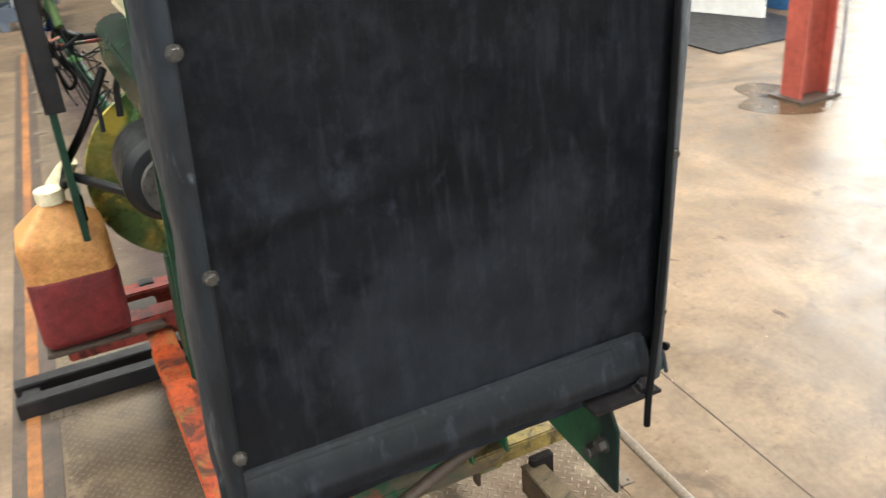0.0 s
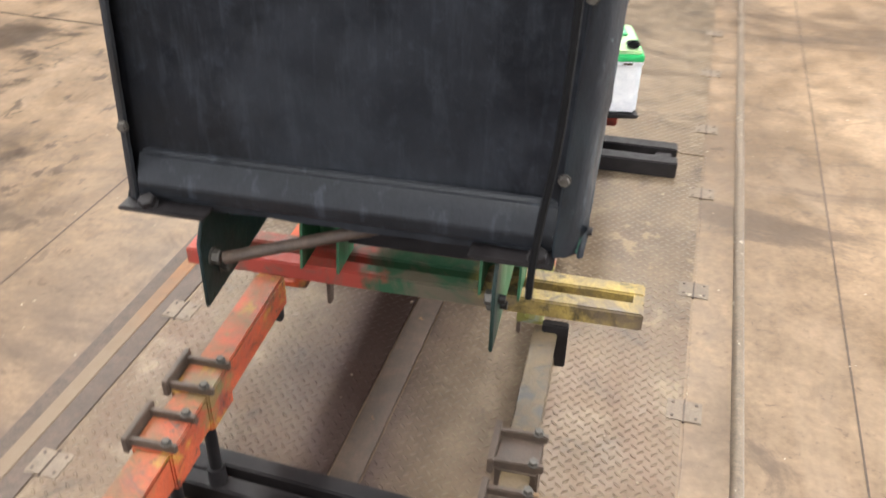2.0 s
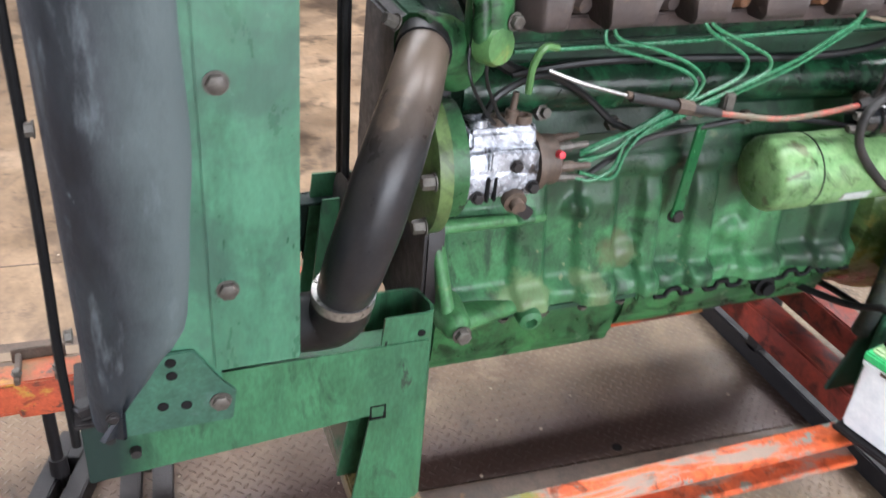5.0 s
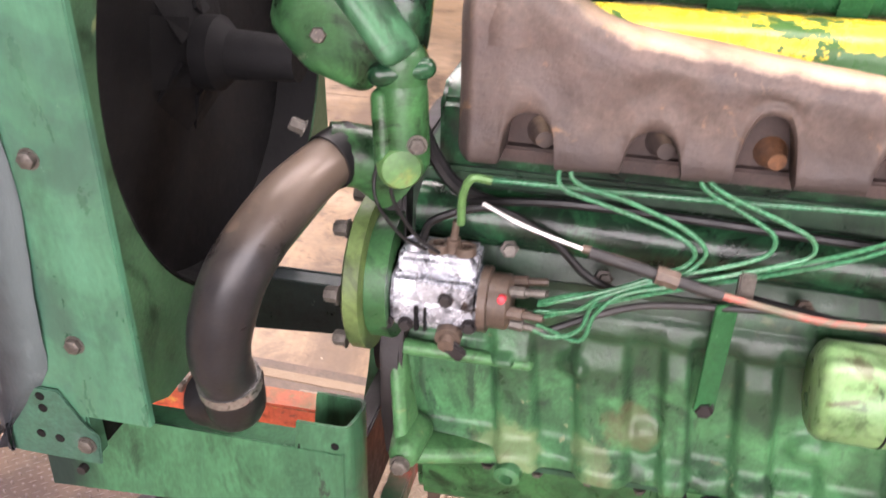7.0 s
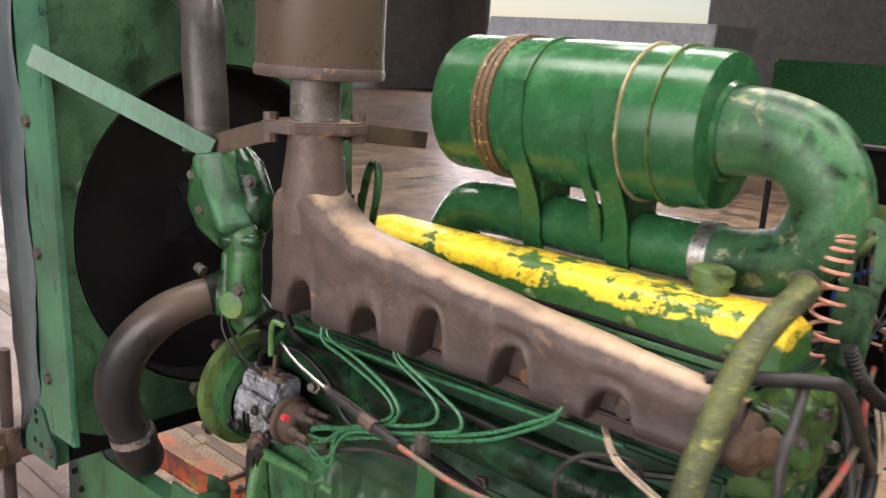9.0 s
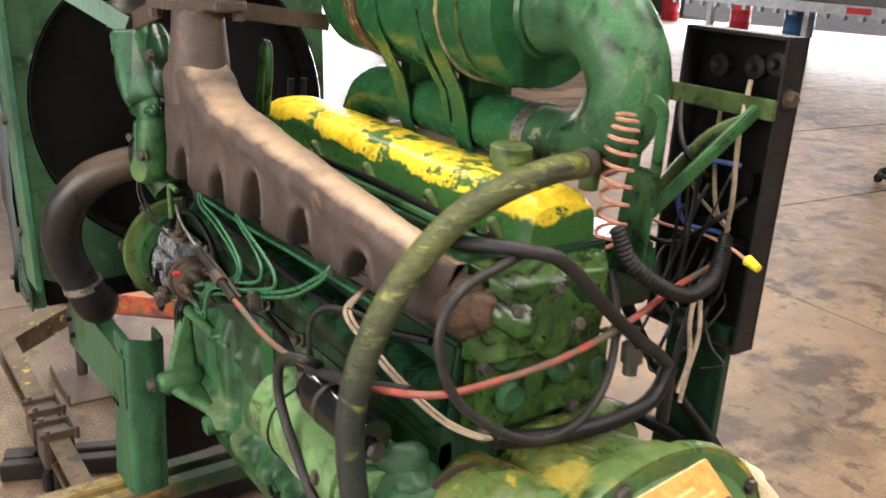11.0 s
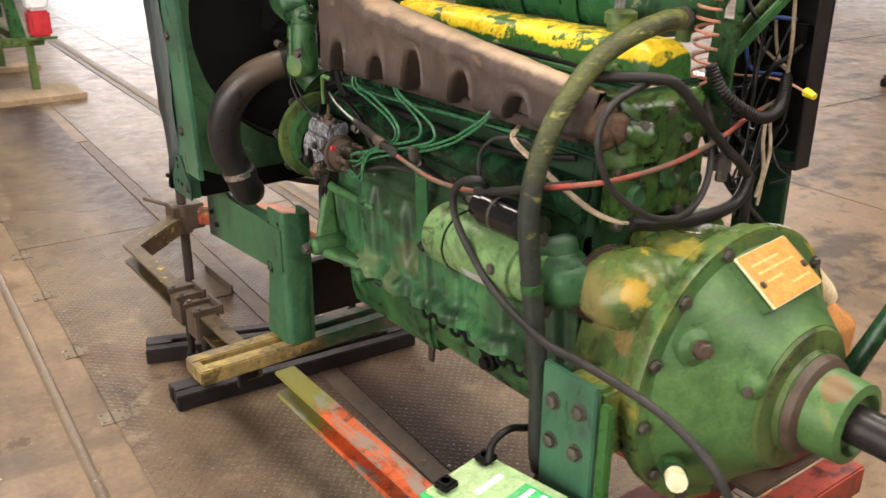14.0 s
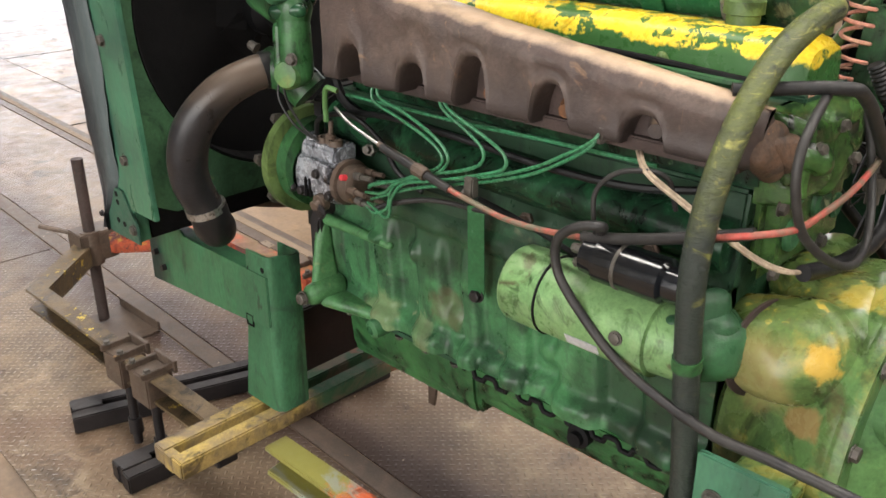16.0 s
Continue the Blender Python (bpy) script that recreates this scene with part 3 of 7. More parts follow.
# Worn paint, rust, crusted grease, and plain pale or dark patches, where they lie.
# Two pale patches put haze into the lower cover's colour.
spot(COVER, (0.03, 0.034, 0.042), (0.08, 0.02, 0.98), 0.24, 0.28, 1.1)
spot(COVER, (0.03, 0.034, 0.042), (-0.1, 0.02, 0.93), 0.17, 0.28, 1.1)
spot(BELL, (0.24, 0.19, 0.075), (0.13, 1.6, 0.94), 0.085, 0.6)
spot(BELL, (0.55, 0.33, 0.055), (0.14, 1.7, 0.985), 0.036, 0.55, 1.5)
spot(BELL, (0.28, 0.16, 0.07), (0.13, 1.69, 0.885), 0.034, 0.6, 0.8)
spot(BELL, (0.45, 0.34, 0.06), (-0.02, 1.7, 1.03), 0.045, 0.5, 1.2)
spot(BELL, (0.5, 0.36, 0.05), (-0.32, 1.73, 0.98), 0.05, 0.8, 0.6)
spot(GREASYSHADE, (0.09, 0.06, 0.035), (0.12, 0.93, 0.8), 0.05, 0.5, 0.9)
spot(GREASYSHADE, (0.2, 0.24, 0.12), (0.13, 0.74, 0.71), 0.07, 0.45, 1.2)
spot(GREASYSHADE, (0.18, 0.22, 0.11), (0.13, 0.88, 0.71), 0.05, 0.4, 1.3)
# Three dark patches on the block side.
spot(GREASYSHADE, (0.012, 0.022, 0.014), (0.11, 0.88, 0.98), 0.16, 0.7, 0.8)
spot(GREASYSHADE, (0.012, 0.022, 0.014), (0.11, 1.4, 0.8), 0.14, 0.7, 0.8)
spot(GREASYSHADE, (0.012, 0.022, 0.014), (0.11, 1.12, 0.93), 0.1, 0.7, 0.8)
spot(HOUSING, (0.2, 0.06, 0.035), (-0.1, 1.99, 0.86), 0.035, 0.6, 0.9)


# ---- the hall ----
# Walls and roof are unseen, added to close the hall round the engine.
HALL = (-26.0, 8.0, -22.0, 14.0, 6.5)


def wall_with_door(name, horizontal, at, lo, hi, doors, top=6.5, thick=0.25):
    """A wall along x (horizontal) or y, with door openings (from, to, height) through it."""
    bm = bmesh.new()
    edges = [lo]
    for a, b, h in doors:
        edges += [a, b]
    edges.append(hi)
    spans = [(edges[i], edges[i + 1], 0.0) for i in range(0, len(edges), 2)] + [(a, b, h) for a, b, h in doors]
    for a, b, z0 in spans:
        if horizontal:
            box(a, b, at - thick / 2, at + thick / 2, z0, top, 0, bm)
        else:
            box(at - thick / 2, at + thick / 2, a, b, z0, top, 0, bm)
    return tagged(part(name, bm, WALLGREY), "unseen grey wall closing the workshop", "wall", kind="structure")


wall_with_door("wall_south", True, HALL[2], HALL[0], HALL[1], [(-14.0, -4.0, 5.0)])
wall_with_door("wall_north", True, HALL[3], HALL[0], HALL[1], [])
wall_with_door("wall_west", False, HALL[0], HALL[2], HALL[3], [(-20.0, -11.0, 5.0)])
wall_with_door("wall_east", False, HALL[1], HALL[2], HALL[3], [(-2.0, 7.0, 5.0)])
bm = bmesh.new()
xs = sorted({HALL[0], HALL[1], *(sx + k * 0.75 for sx, _ in ASSUMED_SKYLIGHTS for k in (-1, 1))})
ys = sorted({HALL[2], HALL[3], *(sy + k * 2.9 for _, sy in ASSUMED_SKYLIGHTS for k in (-1, 1))})
holes = [(sx, sy) for sx, sy in ASSUMED_SKYLIGHTS]
for xa, xb in zip(xs, xs[1:]):
    for ya, yb in zip(ys, ys[1:]):
        cx, cy = (xa + xb) / 2, (ya + yb) / 2
        if not any(abs(cx - sx) < 0.7 and abs(cy - sy) < 2.8 for sx, sy in holes):
            box(xa, xb, ya, yb, 6.5, 6.7, 0, bm)
tagged(part("ceiling", bm, WALLGREY), "unseen sheet-metal workshop roof with assumed skylights", "ceiling", kind="structure")

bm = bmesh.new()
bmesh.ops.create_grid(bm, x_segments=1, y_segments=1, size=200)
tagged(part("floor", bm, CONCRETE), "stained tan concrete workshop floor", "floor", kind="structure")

# The steel tread plates lie in a strip that runs a little askew to the engine.
ASKEW = pose(0, 0, 0, 0, 0, -3)
EDGERUST = repaint(paint("rusty_rail", (0.3, 0.12, 0.035), (0.12, 0.055, 0.03), None, 0.6, 5, 0.7, bump=0.5), (0.15, 0.11, 0.075), "y", 1.2, 0.4, 0.7, 4)
PLATEHINGE = paint("worn_hinge_steel", (0.17, 0.13, 0.095), (0.15, 0.12, 0.09), (0.4, 0.35, 0.28), 0.6, 9, 0.5, 0.2)
plates = thing("floor_plates", (0, 0, 0), "worn steel tread plates let into the concrete floor", "floor plate", kind="structure")


def floor_part(name, bm, mat, parent=plates, label=""):
    bm.transform(ASKEW)
    return part(name, bm, mat, parent, label)


for i in range(-1, 3):
    y0 = -1.85 + i * 3.9
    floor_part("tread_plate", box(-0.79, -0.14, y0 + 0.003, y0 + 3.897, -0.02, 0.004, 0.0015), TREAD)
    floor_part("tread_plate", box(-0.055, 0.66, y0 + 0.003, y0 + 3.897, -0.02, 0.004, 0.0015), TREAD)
for i in range(-2, 7):
    y0 = -0.34 + i * 1.17
    for x in (-0.79, 0.66):
        for dy in (0.3, 0.92):
            floor_part("hinge", box(x - 0.04, x + 0.05, y0 + dy - 0.04, y0 + dy + 0.04, 0.0, 0.0065, 0.002), PLATEHINGE)
            floor_part("hinge_pin", box(x + 0.002, x + 0.007, y0 + dy - 0.045, y0 + dy + 0.045, 0.0, 0.0095, 0.002), BROWNSTEEL)
            for px, py in ((-0.025, 0.025), (-0.025, -0.025), (0.035, 0.025), (0.035, -0.025)):
                floor_part("hinge_screw", hexbolt((x + px, y0 + dy + py, 0.006), (0, 0, 1), 0.005, 0.0015, None, False), BROWNSTEEL)
floor_part("centre_bar", box(-0.135, -0.06, -3.8, 8, -0.02, 0.006, 0.002), BROWNSTEEL)
floor_part("edge_rail", tube([(0.8, -3.8, -0.004), (0.8, 0, -0.004), (0.8, 8, -0.004)], 0.018, 12), PLATEHINGE)
floor_part("edge_strip", box(0.668, 0.78, -3.8, 8, -0.02, 0.003, 0.001), CONCRETE)
floor_part("edge_strip", box(-0.95, -0.8, -9, 8, -0.02, 0.004, 0.001), BROWNSTEEL)
floor_part("edge_rail", box(-0.905, -0.86, -9, 8, -0.02, 0.007, 0.002), EDGERUST, label="rust-orange steel edge rail")
for x in (1.1, -1.38, -3.6):
    floor_part("floor_joint", box(x - 0.0025, x + 0.0025, -20, 13, -0.01, 0.0015, 0), BROWNSTEEL)
floor_part("floor_joint", box(-20, 7.8, -3.86, -3.845, -0.01, 0.0015, 0), BLACK)
for y in (-1.7, 2.6, -6.4, 6.0):
    floor_part("floor_joint", box(-20, -1.384, y - 0.004, y + 0.004, -0.01, 0.0015, 0), BLACK)

part("drain_hole", lathe([(0, 0.014), (0.0012, 0.014), (0.0012, 0)], (-0.104, 1.215, 0.0045), (0, 0, 1), 14), BLACK, plates)

# Grit and paint flakes lie on the floor round the stand.
GRIT = paint("pale_paint_flakes", (0.42, 0.36, 0.28), (0.25, 0.2, 0.15), None, 0.6, 9, 0.6)
random.seed(11)
grit = bmesh.new()
for k in range(210):
    gx, gy = random.uniform(-1.6, 1.7), random.uniform(-2.2, 3.2)
    gr = random.choice((0.0025, 0.003, 0.004, 0.006))
    gm = pose(gx, gy, 0.0065, 0, 0, random.uniform(0, 360)) @ Matrix.Diagonal((gr, gr * random.uniform(0.5, 1), gr * 0.35, 1))
    bmesh.ops.create_icosphere(grit, subdivisions=1, radius=1, matrix=gm)
tagged(part("grit", grit, GRIT), "pale grit and paint flakes scattered on the floor", "grit", kind="stuff")

# ---- the stand ----
stand = thing("engine_stand", (0, 0.4, 0), "welded steel engine stand in worn orange and yellow paint", "engine stand")


def double_bar(x0, x1, y0, y1, z0, z1, slot, bm=None):
    bm = bm or bmesh.new()
    w = (y1 - y0 - slot) / 2
    box(x0, x1, y0, y0 + w, z0, z1, 0.004, bm)
    box(x0, x1, y1 - w, y1, z0, z1, 0.004, bm)
    for a, b in ((x0, x0 + 0.025), (x1 - 0.025, x1)):
        box(a, b, y0 + w - 0.002, y1 - w + 0.002, z0, z1 - 0.003, 0, bm)
    return bm


ARMORANGE = stains(stains(stains(stains(paint("worn_red_orange_paint", (0.42, 0.085, 0.035), (0.27, 0.055, 0.03), (0.1, 0.06, 0.05), 0.6, 7, 0.48, bump=0.3, oil=0.7, oil_at=0.575), (0.06, 0.035, 0.045), 6.0, 0.53, 0.62, 0.8), (0.13, 0.13, 0.05), 11.0, 0.54, 0.62, 0.75, (1, 0.6, 1), 0.2), (0.4, 0.24, 0.04), 15.0, 0.58, 0.64, 0.8, (1, 0.6, 1), 0.2), (0.035, 0.028, 0.026), 24.0, 0.58, 0.65, 0.8)
ARMORANGE = repaint(ARMORANGE, (0.13, 0.085, 0.04), "n", 0.85, 1.15, 0.9, 13)
part("cross_beam", double_bar(-0.565, 0.54, 0.388, 0.51, 0.362, 0.408, 0.03), BEAMYELLOW, stand, "scraped yellow slotted cross beam")
for s, mat, lab in ((1, ARMYELLOW, "worn yellow-brown steel arm"), (-1, ARMORANGE, "worn orange steel arm with a tan worn top")):
    bm = bmesh.new()
    xa, xb, za, zb = (0.31, 0.38, 0.285, 0.37) if s < 0 else (0.3, 0.356, 0.26, 0.338)
    outline = [(s * xa, 0.39), (s * xb, 0.39), (s * xb, -0.79), (s * 0.06, -1.05), (s * 0.02, -0.985), (s * xa, -0.745)]
    if s < 0:
        prism(outline, "z", za, zb, 0.006, bm)
    else:
        web = [(xa, 0.385), (xa + 0.012, 0.385), (xa + 0.012, -0.752), (0.035, -1.0), (0.022, -0.984), (xa, -0.745)]
        prism(web, "z", za + 0.007, zb - 0.007, 0.002, bm)
    arm = part("arm", bm, mat, stand, lab)
    if s > 0:
        for z in (za, zb - 0.009):
            part("flange", prism(outline, "z", z, z + 0.009, 0.003), mat, arm)
    part("arm_end_plate", box(s * 0.35 - 0.03, s * 0.35 + 0.03, 0.365, 0.387, 0.24, 0.36, 0.003), BLACKSTEEL, stand)
part("nose_plate", box(-0.07, 0.07, -1.08, -0.97, 0.27, 0.385, 0.004), BROWNSTEEL, stand)


def clamp(x, y, mat, drop=0.0):
    c = bmesh.new()
    box(x - 0.042, x + 0.042, y - 0.05, y + 0.05, 0.275 - drop, 0.374 - drop, 0.004, c)
    ob = part("clamp", c, mat, stand)
    top = bmesh.new()
    for d in (-0.04, 0.04):
        box(x - 0.05, x + 0.05, y + d - 0.006, y + d + 0.006, 0.372 - drop, 0.39 - drop, 0.002, top)
    box(x - 0.056, x - 0.044, y - 0.055, y + 0.055, 0.36 - drop, 0.398 - drop, 0.002, top)
    part("clamp_strap", top, BROWNSTEEL, ob)
    for d in (-0.04, 0.04):
        part("clamp_bolt", hexbolt((x + 0.03, y + d, 0.39 - drop), (0, 0, 1), 0.009), BOLT, ob)
    part("jack_screw", tube([(x, y, 0.02), (x, y, 0.15), (x, y, 0.3 - drop)], 0.014, 12), BLACKSTEEL, ob)
    part("jack_collar", lathe([(0, 0.022), (0.05, 0.02), (0.05, 0.014)], (x, y, 0.06), (0, 0, 1), 12), BLACKSTEEL, ob)


for y in (0.0, -0.16):
    clamp(-0.345, y, ARMORANGE)
for y in (-0.02, -0.17):
    clamp(0.328, y, BROWNSTEEL, 0.03)


def floor_foot(a, b, group="stand feet"):
    """A slotted steel foot that lies on the floor from a to b."""
    foot = thing("stand_foot", (*a, 0), "black slotted steel foot lying on the floor plates", "stand foot", group)
    d = Vector((*b, 0)) - Vector((*a, 0))
    side = Vector((d.y, -d.x, 0)).normalized() * 0.036
    for s in (-1, 1):
        part("foot_bar", bar(Vector((*a, 0.034)) + s * side, Vector((*b, 0.034)) + s * side, 0.046, 0.058, 0.004), BLACKSTEEL, foot)
    for p in (Vector((*a, 0.036)) + d.normalized() * 0.05, Vector((*b, 0.036)) - d.normalized() * 0.05):
        part("foot_plate", bar(p - d.normalized() * 0.045, p + d.normalized() * 0.045, 0.03, 0.062, 0.002), BLACKSTEEL, foot)
    return foot


floor_foot((-0.48, 0.045), (0.46, -0.03))
floor_foot((-0.47, -0.1), (0.42, -0.42))

# Rear rails, rear cross member and its foot.
for s in (-1, 1):
    xa, xb, xc = (0.246, 0.262, 0.312) if s > 0 else (0.305, 0.325, 0.385)
    c = [(xa, 0.335), (xc, 0.335), (xc, 0.32), (xb, 0.318), (xb, 0.264), (xc, 0.262), (xc, 0.248), (xa, 0.248)]
    part("rear_rail", prism([(s * x, z) for x, z in c], "y", 0.5, 1.56, 0.003), RAILPAINT if s > 0 else ORANGE, stand, "orange steel channel rail with yellow-green primer")
    part("rail_gusset", prism([(0.515, 0.33), (0.56, 0.33), (0.54, 0.2), (0.515, 0.2)], "x", s * 0.25 - 0.005, s * 0.25 + 0.005, 0.002), BROWNSTEEL, stand)
part("rear_cross_beam", box(-0.62, 0.42, 1.565, 1.65, 0.3, 0.38, 0.005), REDBEAM, stand, "dull red rear cross beam")
part("rear_cross_beam", box(-0.62, 0.42, 1.76, 1.84, 0.3, 0.38, 0.005), REDBEAM, stand, "dull red rear cross beam")
part("battery_tray", box(-0.1, 0.1, -0.012, 0.27, -0.014, -0.001, 0.003, None, pose(0.385, 1.49, 0.382, 0, 0, 11)), BLACKSTEEL, stand, "black steel battery tray")
for x in (-0.33, 0.33):
    part("rear_post", box(x - 0.025, x + 0.025, 1.8, 1.85, 0.05, 0.385, 0.003), BLACKSTEEL, stand)
foot = thing("stand_foot", (0, 1.96, 0), "black slotted steel foot lying on the floor plates", "stand foot", "stand feet")
part("foot_bar", box(-0.83, 0.66, 1.8, 1.86, 0.004, 0.066, 0.004), BLACKSTEEL, foot)
part("foot_bar", box(-0.83, 0.66, 1.92, 1.98, 0.004, 0.066, 0.004), BLACKSTEEL, foot)
part("foot_plate", box(-0.81, -0.75, 1.86, 1.92, 0.004, 0.05, 0.003), BLACKSTEEL, foot)
part("foot_plate", box(0.58, 0.64, 1.86, 1.92, 0.004, 0.05, 0.003), BLACKSTEEL, foot)

nose = thing("jack_post", (0.02, -1.0, 0), "brown steel jack post on a channel foot plate", "jack")
part("post", tube([(0.02, -1.0, 0.02), (0.02, -1.0, 0.3), (0.02, -1.0, 0.67)], 0.021, 16), RUSTDARK, nose)
part("collar", lathe([(0, 0.04), (0.13, 0.036), (0.13, 0.026)], (0.02, -1.0, 0.26), (0, 0, 1), 16), BROWNSTEEL, nose)
shoe = box(-0.09, 0.13, -1.07, -0.77, 0.004, 0.012, 0.002)
box(-0.09, -0.082, -1.07, -0.77, 0.012, 0.05, 0.002, shoe)
box(0.122, 0.13, -1.07, -0.77, 0.012, 0.05, 0.002, shoe)
part("foot_plate", shoe, BROWNSTEEL, nose)
part("crank_handle", tube([(0.02, -1.03, 0.36), (0.07, -1.12, 0.37), (0.12, -1.2, 0.38)], 0.01, 8), BROWNSTEEL, nose)

# ---- radiator on its rails ----
radiator = thing("radiator", (0, 0.1, 0.6), "tall green radiator with a dark screen cover bolted over its front", "radiator")
RT = 1.98


def cover_front():
    """The sheet over the front: sunk between its folded edges, with shallow waves."""
    bm = bmesh.new()
    nx, nz = 40, 60
    grid = []
    for j in range(nz + 1):
        z = 0.79 + (RT - 0.79) * j / nz
        row = []
        for i in range(nx + 1):
            u = -1 + 2 * i / nx
            x = u * 0.392
            edge = min((1 - abs(u)) / 0.1, (z - 0.79) / 0.1, 1)
            e = max(0, min(1, edge))
            sink = 0.03 * (e * e * (3 - 2 * e))
            n = noise.noise(Vector((x * 4, z * 3, 1.7))) * 0.014 * e + noise.noise(Vector((x * 11, z * 9, 4.2))) * 0.005
            fold = 0.013 * math.exp(-(((z - 1.3 - 0.03 * u) / 0.012) ** 2)) * max(0.0, min(1.0, (0.05 - u) / 0.6))
            roll = 0.02 * max(0, abs(u) - 0.94) / 0.06
            row.append(bm.verts.new((x, 0.0 + sink + n - fold + roll, z)))
        grid.append(row)
    for j in range(nz):
        for i in range(nx):
            bm.faces.new((grid[j][i], grid[j][i + 1], grid[j + 1][i + 1], grid[j + 1][i]))
    r = bmesh.ops.extrude_face_region(bm, geom=list(bm.faces))
    bmesh.ops.translate(bm, vec=(0, 0.012, 0), verts=[g for g in r["geom"] if isinstance(g, bmesh.types.BMVert)])
    return bm


screen = part("screen_cover", cover_front(), COVER, radiator, "dark dusty screen cloth", angle=60)


def cover_side(s):
    """The folded edge that wraps round onto the side, with a wavy free edge that runs to a point at the bottom."""
    bm = bmesh.new()
    n, m = 44, 8
    grid = []
    for j in range(n + 1):
        z = 0.802 + (RT - 0.802) * j / n
        reach = float(np.interp(z, [0.8, 0.83, 0.87, 0.92, 0.97, 1.065, 1.35, 2.0], [-0.03, -0.012, 0.018, 0.055, 0.086, 0.102, 0.11, 0.115])) + 0.004 * math.sin(z * 21 + 1)
        row = []
        for i in range(m + 1):
            f = i / m
            ang = min(1, f / 0.35) * math.pi / 2
            if f <= 0.35:
                x, y = 0.375 + 0.04 * math.sin(ang), 0.018 - 0.035 + 0.04 * (1 - math.cos(ang))
            else:
                x, y = 0.415 + 0.006 * math.sin(f * 3) + 0.009 * noise.noise(Vector((z * 6, f * 4, s))) + 0.004 * noise.noise(Vector((z * 19, f * 9, s))), 0.023 + (reach) * (f - 0.35) / 0.65
            row.append(bm.verts.new((s * (x if s > 0 else x - 0.02 * min(1, f / 0.35)), y, z)))
        grid.append(row)
    for j in range(n):
        for i in range(m):
            bm.faces.new((grid[j][i], grid[j][i + 1], grid[j + 1][i + 1], grid[j + 1][i]))
    r = bmesh.ops.extrude_face_region(bm, geom=list(bm.faces))
    bmesh.ops.translate(bm, vec=(-s * 0.004, 0.004, 0), verts=[g for g in r["geom"] if isinstance(g, bmesh.types.BMVert)])
    return bm


for s in (-1, 1):
    # Left edge takes the dark copy, right edge the lit one.
    edge = part("screen_edge", cover_side(s), COVEREDGE if s < 0 else LITCOVEREDGE, radiator, "dusty blue-grey folded edge of the cover", angle=60)
    for z in (0.952, 1.24, 1.53, 1.83):
        part("bolt", hexbolt((s * 0.374, -0.022, z), (0, -1, 0), 0.0085, 0.008), BOLT, radiator)
lip = bmesh.new()
prism([(-0.004, 0.803), (-0.016, 0.825), (-0.012, 0.85), (0.012, 0.887), (0.03, 0.892), (0.03, 0.8)], "x", -0.375, 0.375, 0.006, lip)
part("bottom_lip", lip, COVERLIP, radiator, "dusty bottom fold of the cover")
core = box(-0.374, 0.374, 0.05, 0.15, 0.8, RT - 0.02, 0.004)
part("core", core, BLACK, radiator)
for s in (-1, 1):
    x0, x1 = sorted((s * 0.375, s * (0.408 if s > 0 else 0.387)))
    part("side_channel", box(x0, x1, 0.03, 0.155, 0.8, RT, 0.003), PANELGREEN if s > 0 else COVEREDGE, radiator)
    if s < 0:
        continue
    x0, x1 = sorted((s * 0.398, s * 0.412))
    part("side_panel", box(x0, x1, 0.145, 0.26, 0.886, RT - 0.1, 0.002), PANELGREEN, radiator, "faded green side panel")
    for z in (1.018, 1.296, 1.57):
        part("bolt", hexbolt((s * 0.411, 0.168, z), (s, 0, 0), 0.012, 0.009), BOLT, radiator)


def shroud():
    """The fan shroud: a flat sheet with a round opening and a rolled ring."""
    bm = bmesh.new()
    n, cx, cz, r = 64, 0.0, 1.32, 0.378 - 0.0
    inner, outer, back = [], [], []
    for i in range(n):
        a = 2 * math.pi * i / n
        c, sn = math.cos(a), math.sin(a)
        k = min((0.4 if c > 0 else 0.386) / max(1e-6, abs(c)), (0.52 if sn > 0 else 0.425) / max(1e-6, abs(sn)))
        outer.append(bm.verts.new((cx + c * k, 0.255, cz + sn * k)))
        inner.append(bm.verts.new((cx + c * min(r, k * 0.985), 0.255, cz + sn * r)))
    for i in range(n):
        j = (i + 1) % n
        bm.faces.new((outer[i], outer[j], inner[j], inner[i]))
    r = bmesh.ops.extrude_face_region(bm, geom=list(bm.faces))
    bmesh.ops.translate(bm, vec=(0, -0.004, 0), verts=[g for g in r["geom"] if isinstance(g, bmesh.types.BMVert)])
    return bm


SHROUDGREEN = paint("dim_green_sheet", (0.034, 0.085, 0.04), (0.022, 0.055, 0.03), (0.1, 0.13, 0.06), 0.63, 5, 0.45, oil=0.7, oil_at=0.56)
part("fan_shroud", shroud(), SHROUDGREEN, radiator, "dull green fan shroud with a round opening")
# Ring, added backing and fan are flat black to keep the opening dark.
part("shroud_ring", lathe([(0, 0.36), (0.0, 0.37), (0.09, 0.374), (0.09, 0.37), (0.002, 0.362)], (0, 0.163, 1.32), (0, 1, 0), 64), BLACK, radiator)
part("shroud_back", box(-0.385, 0.385, 0.16, 0.175, 0.9, 1.85, 0), BLACK, radiator)
fan = part("fan", lathe([(0, 0.0), (0, 0.06), (0.03, 0.06), (0.05, 0.04), (0.16, 0.035)], (0, 0.2, 1.32), (0, 1, 0), 20), BLACK, radiator, "black fan in the shroud")
for k in range(6):
    m = Matrix.Translation((0, 0.215, 1.32)) @ Matrix.Rotation(2 * math.pi * k / 6 + 0.3, 4, "Y") @ Matrix.Rotation(radians(20), 4, "X")
    part("blade", box(-0.055, 0.055, -0.003, 0.003, 0.05, 0.35, 0.001, None, m), BLACK, fan)
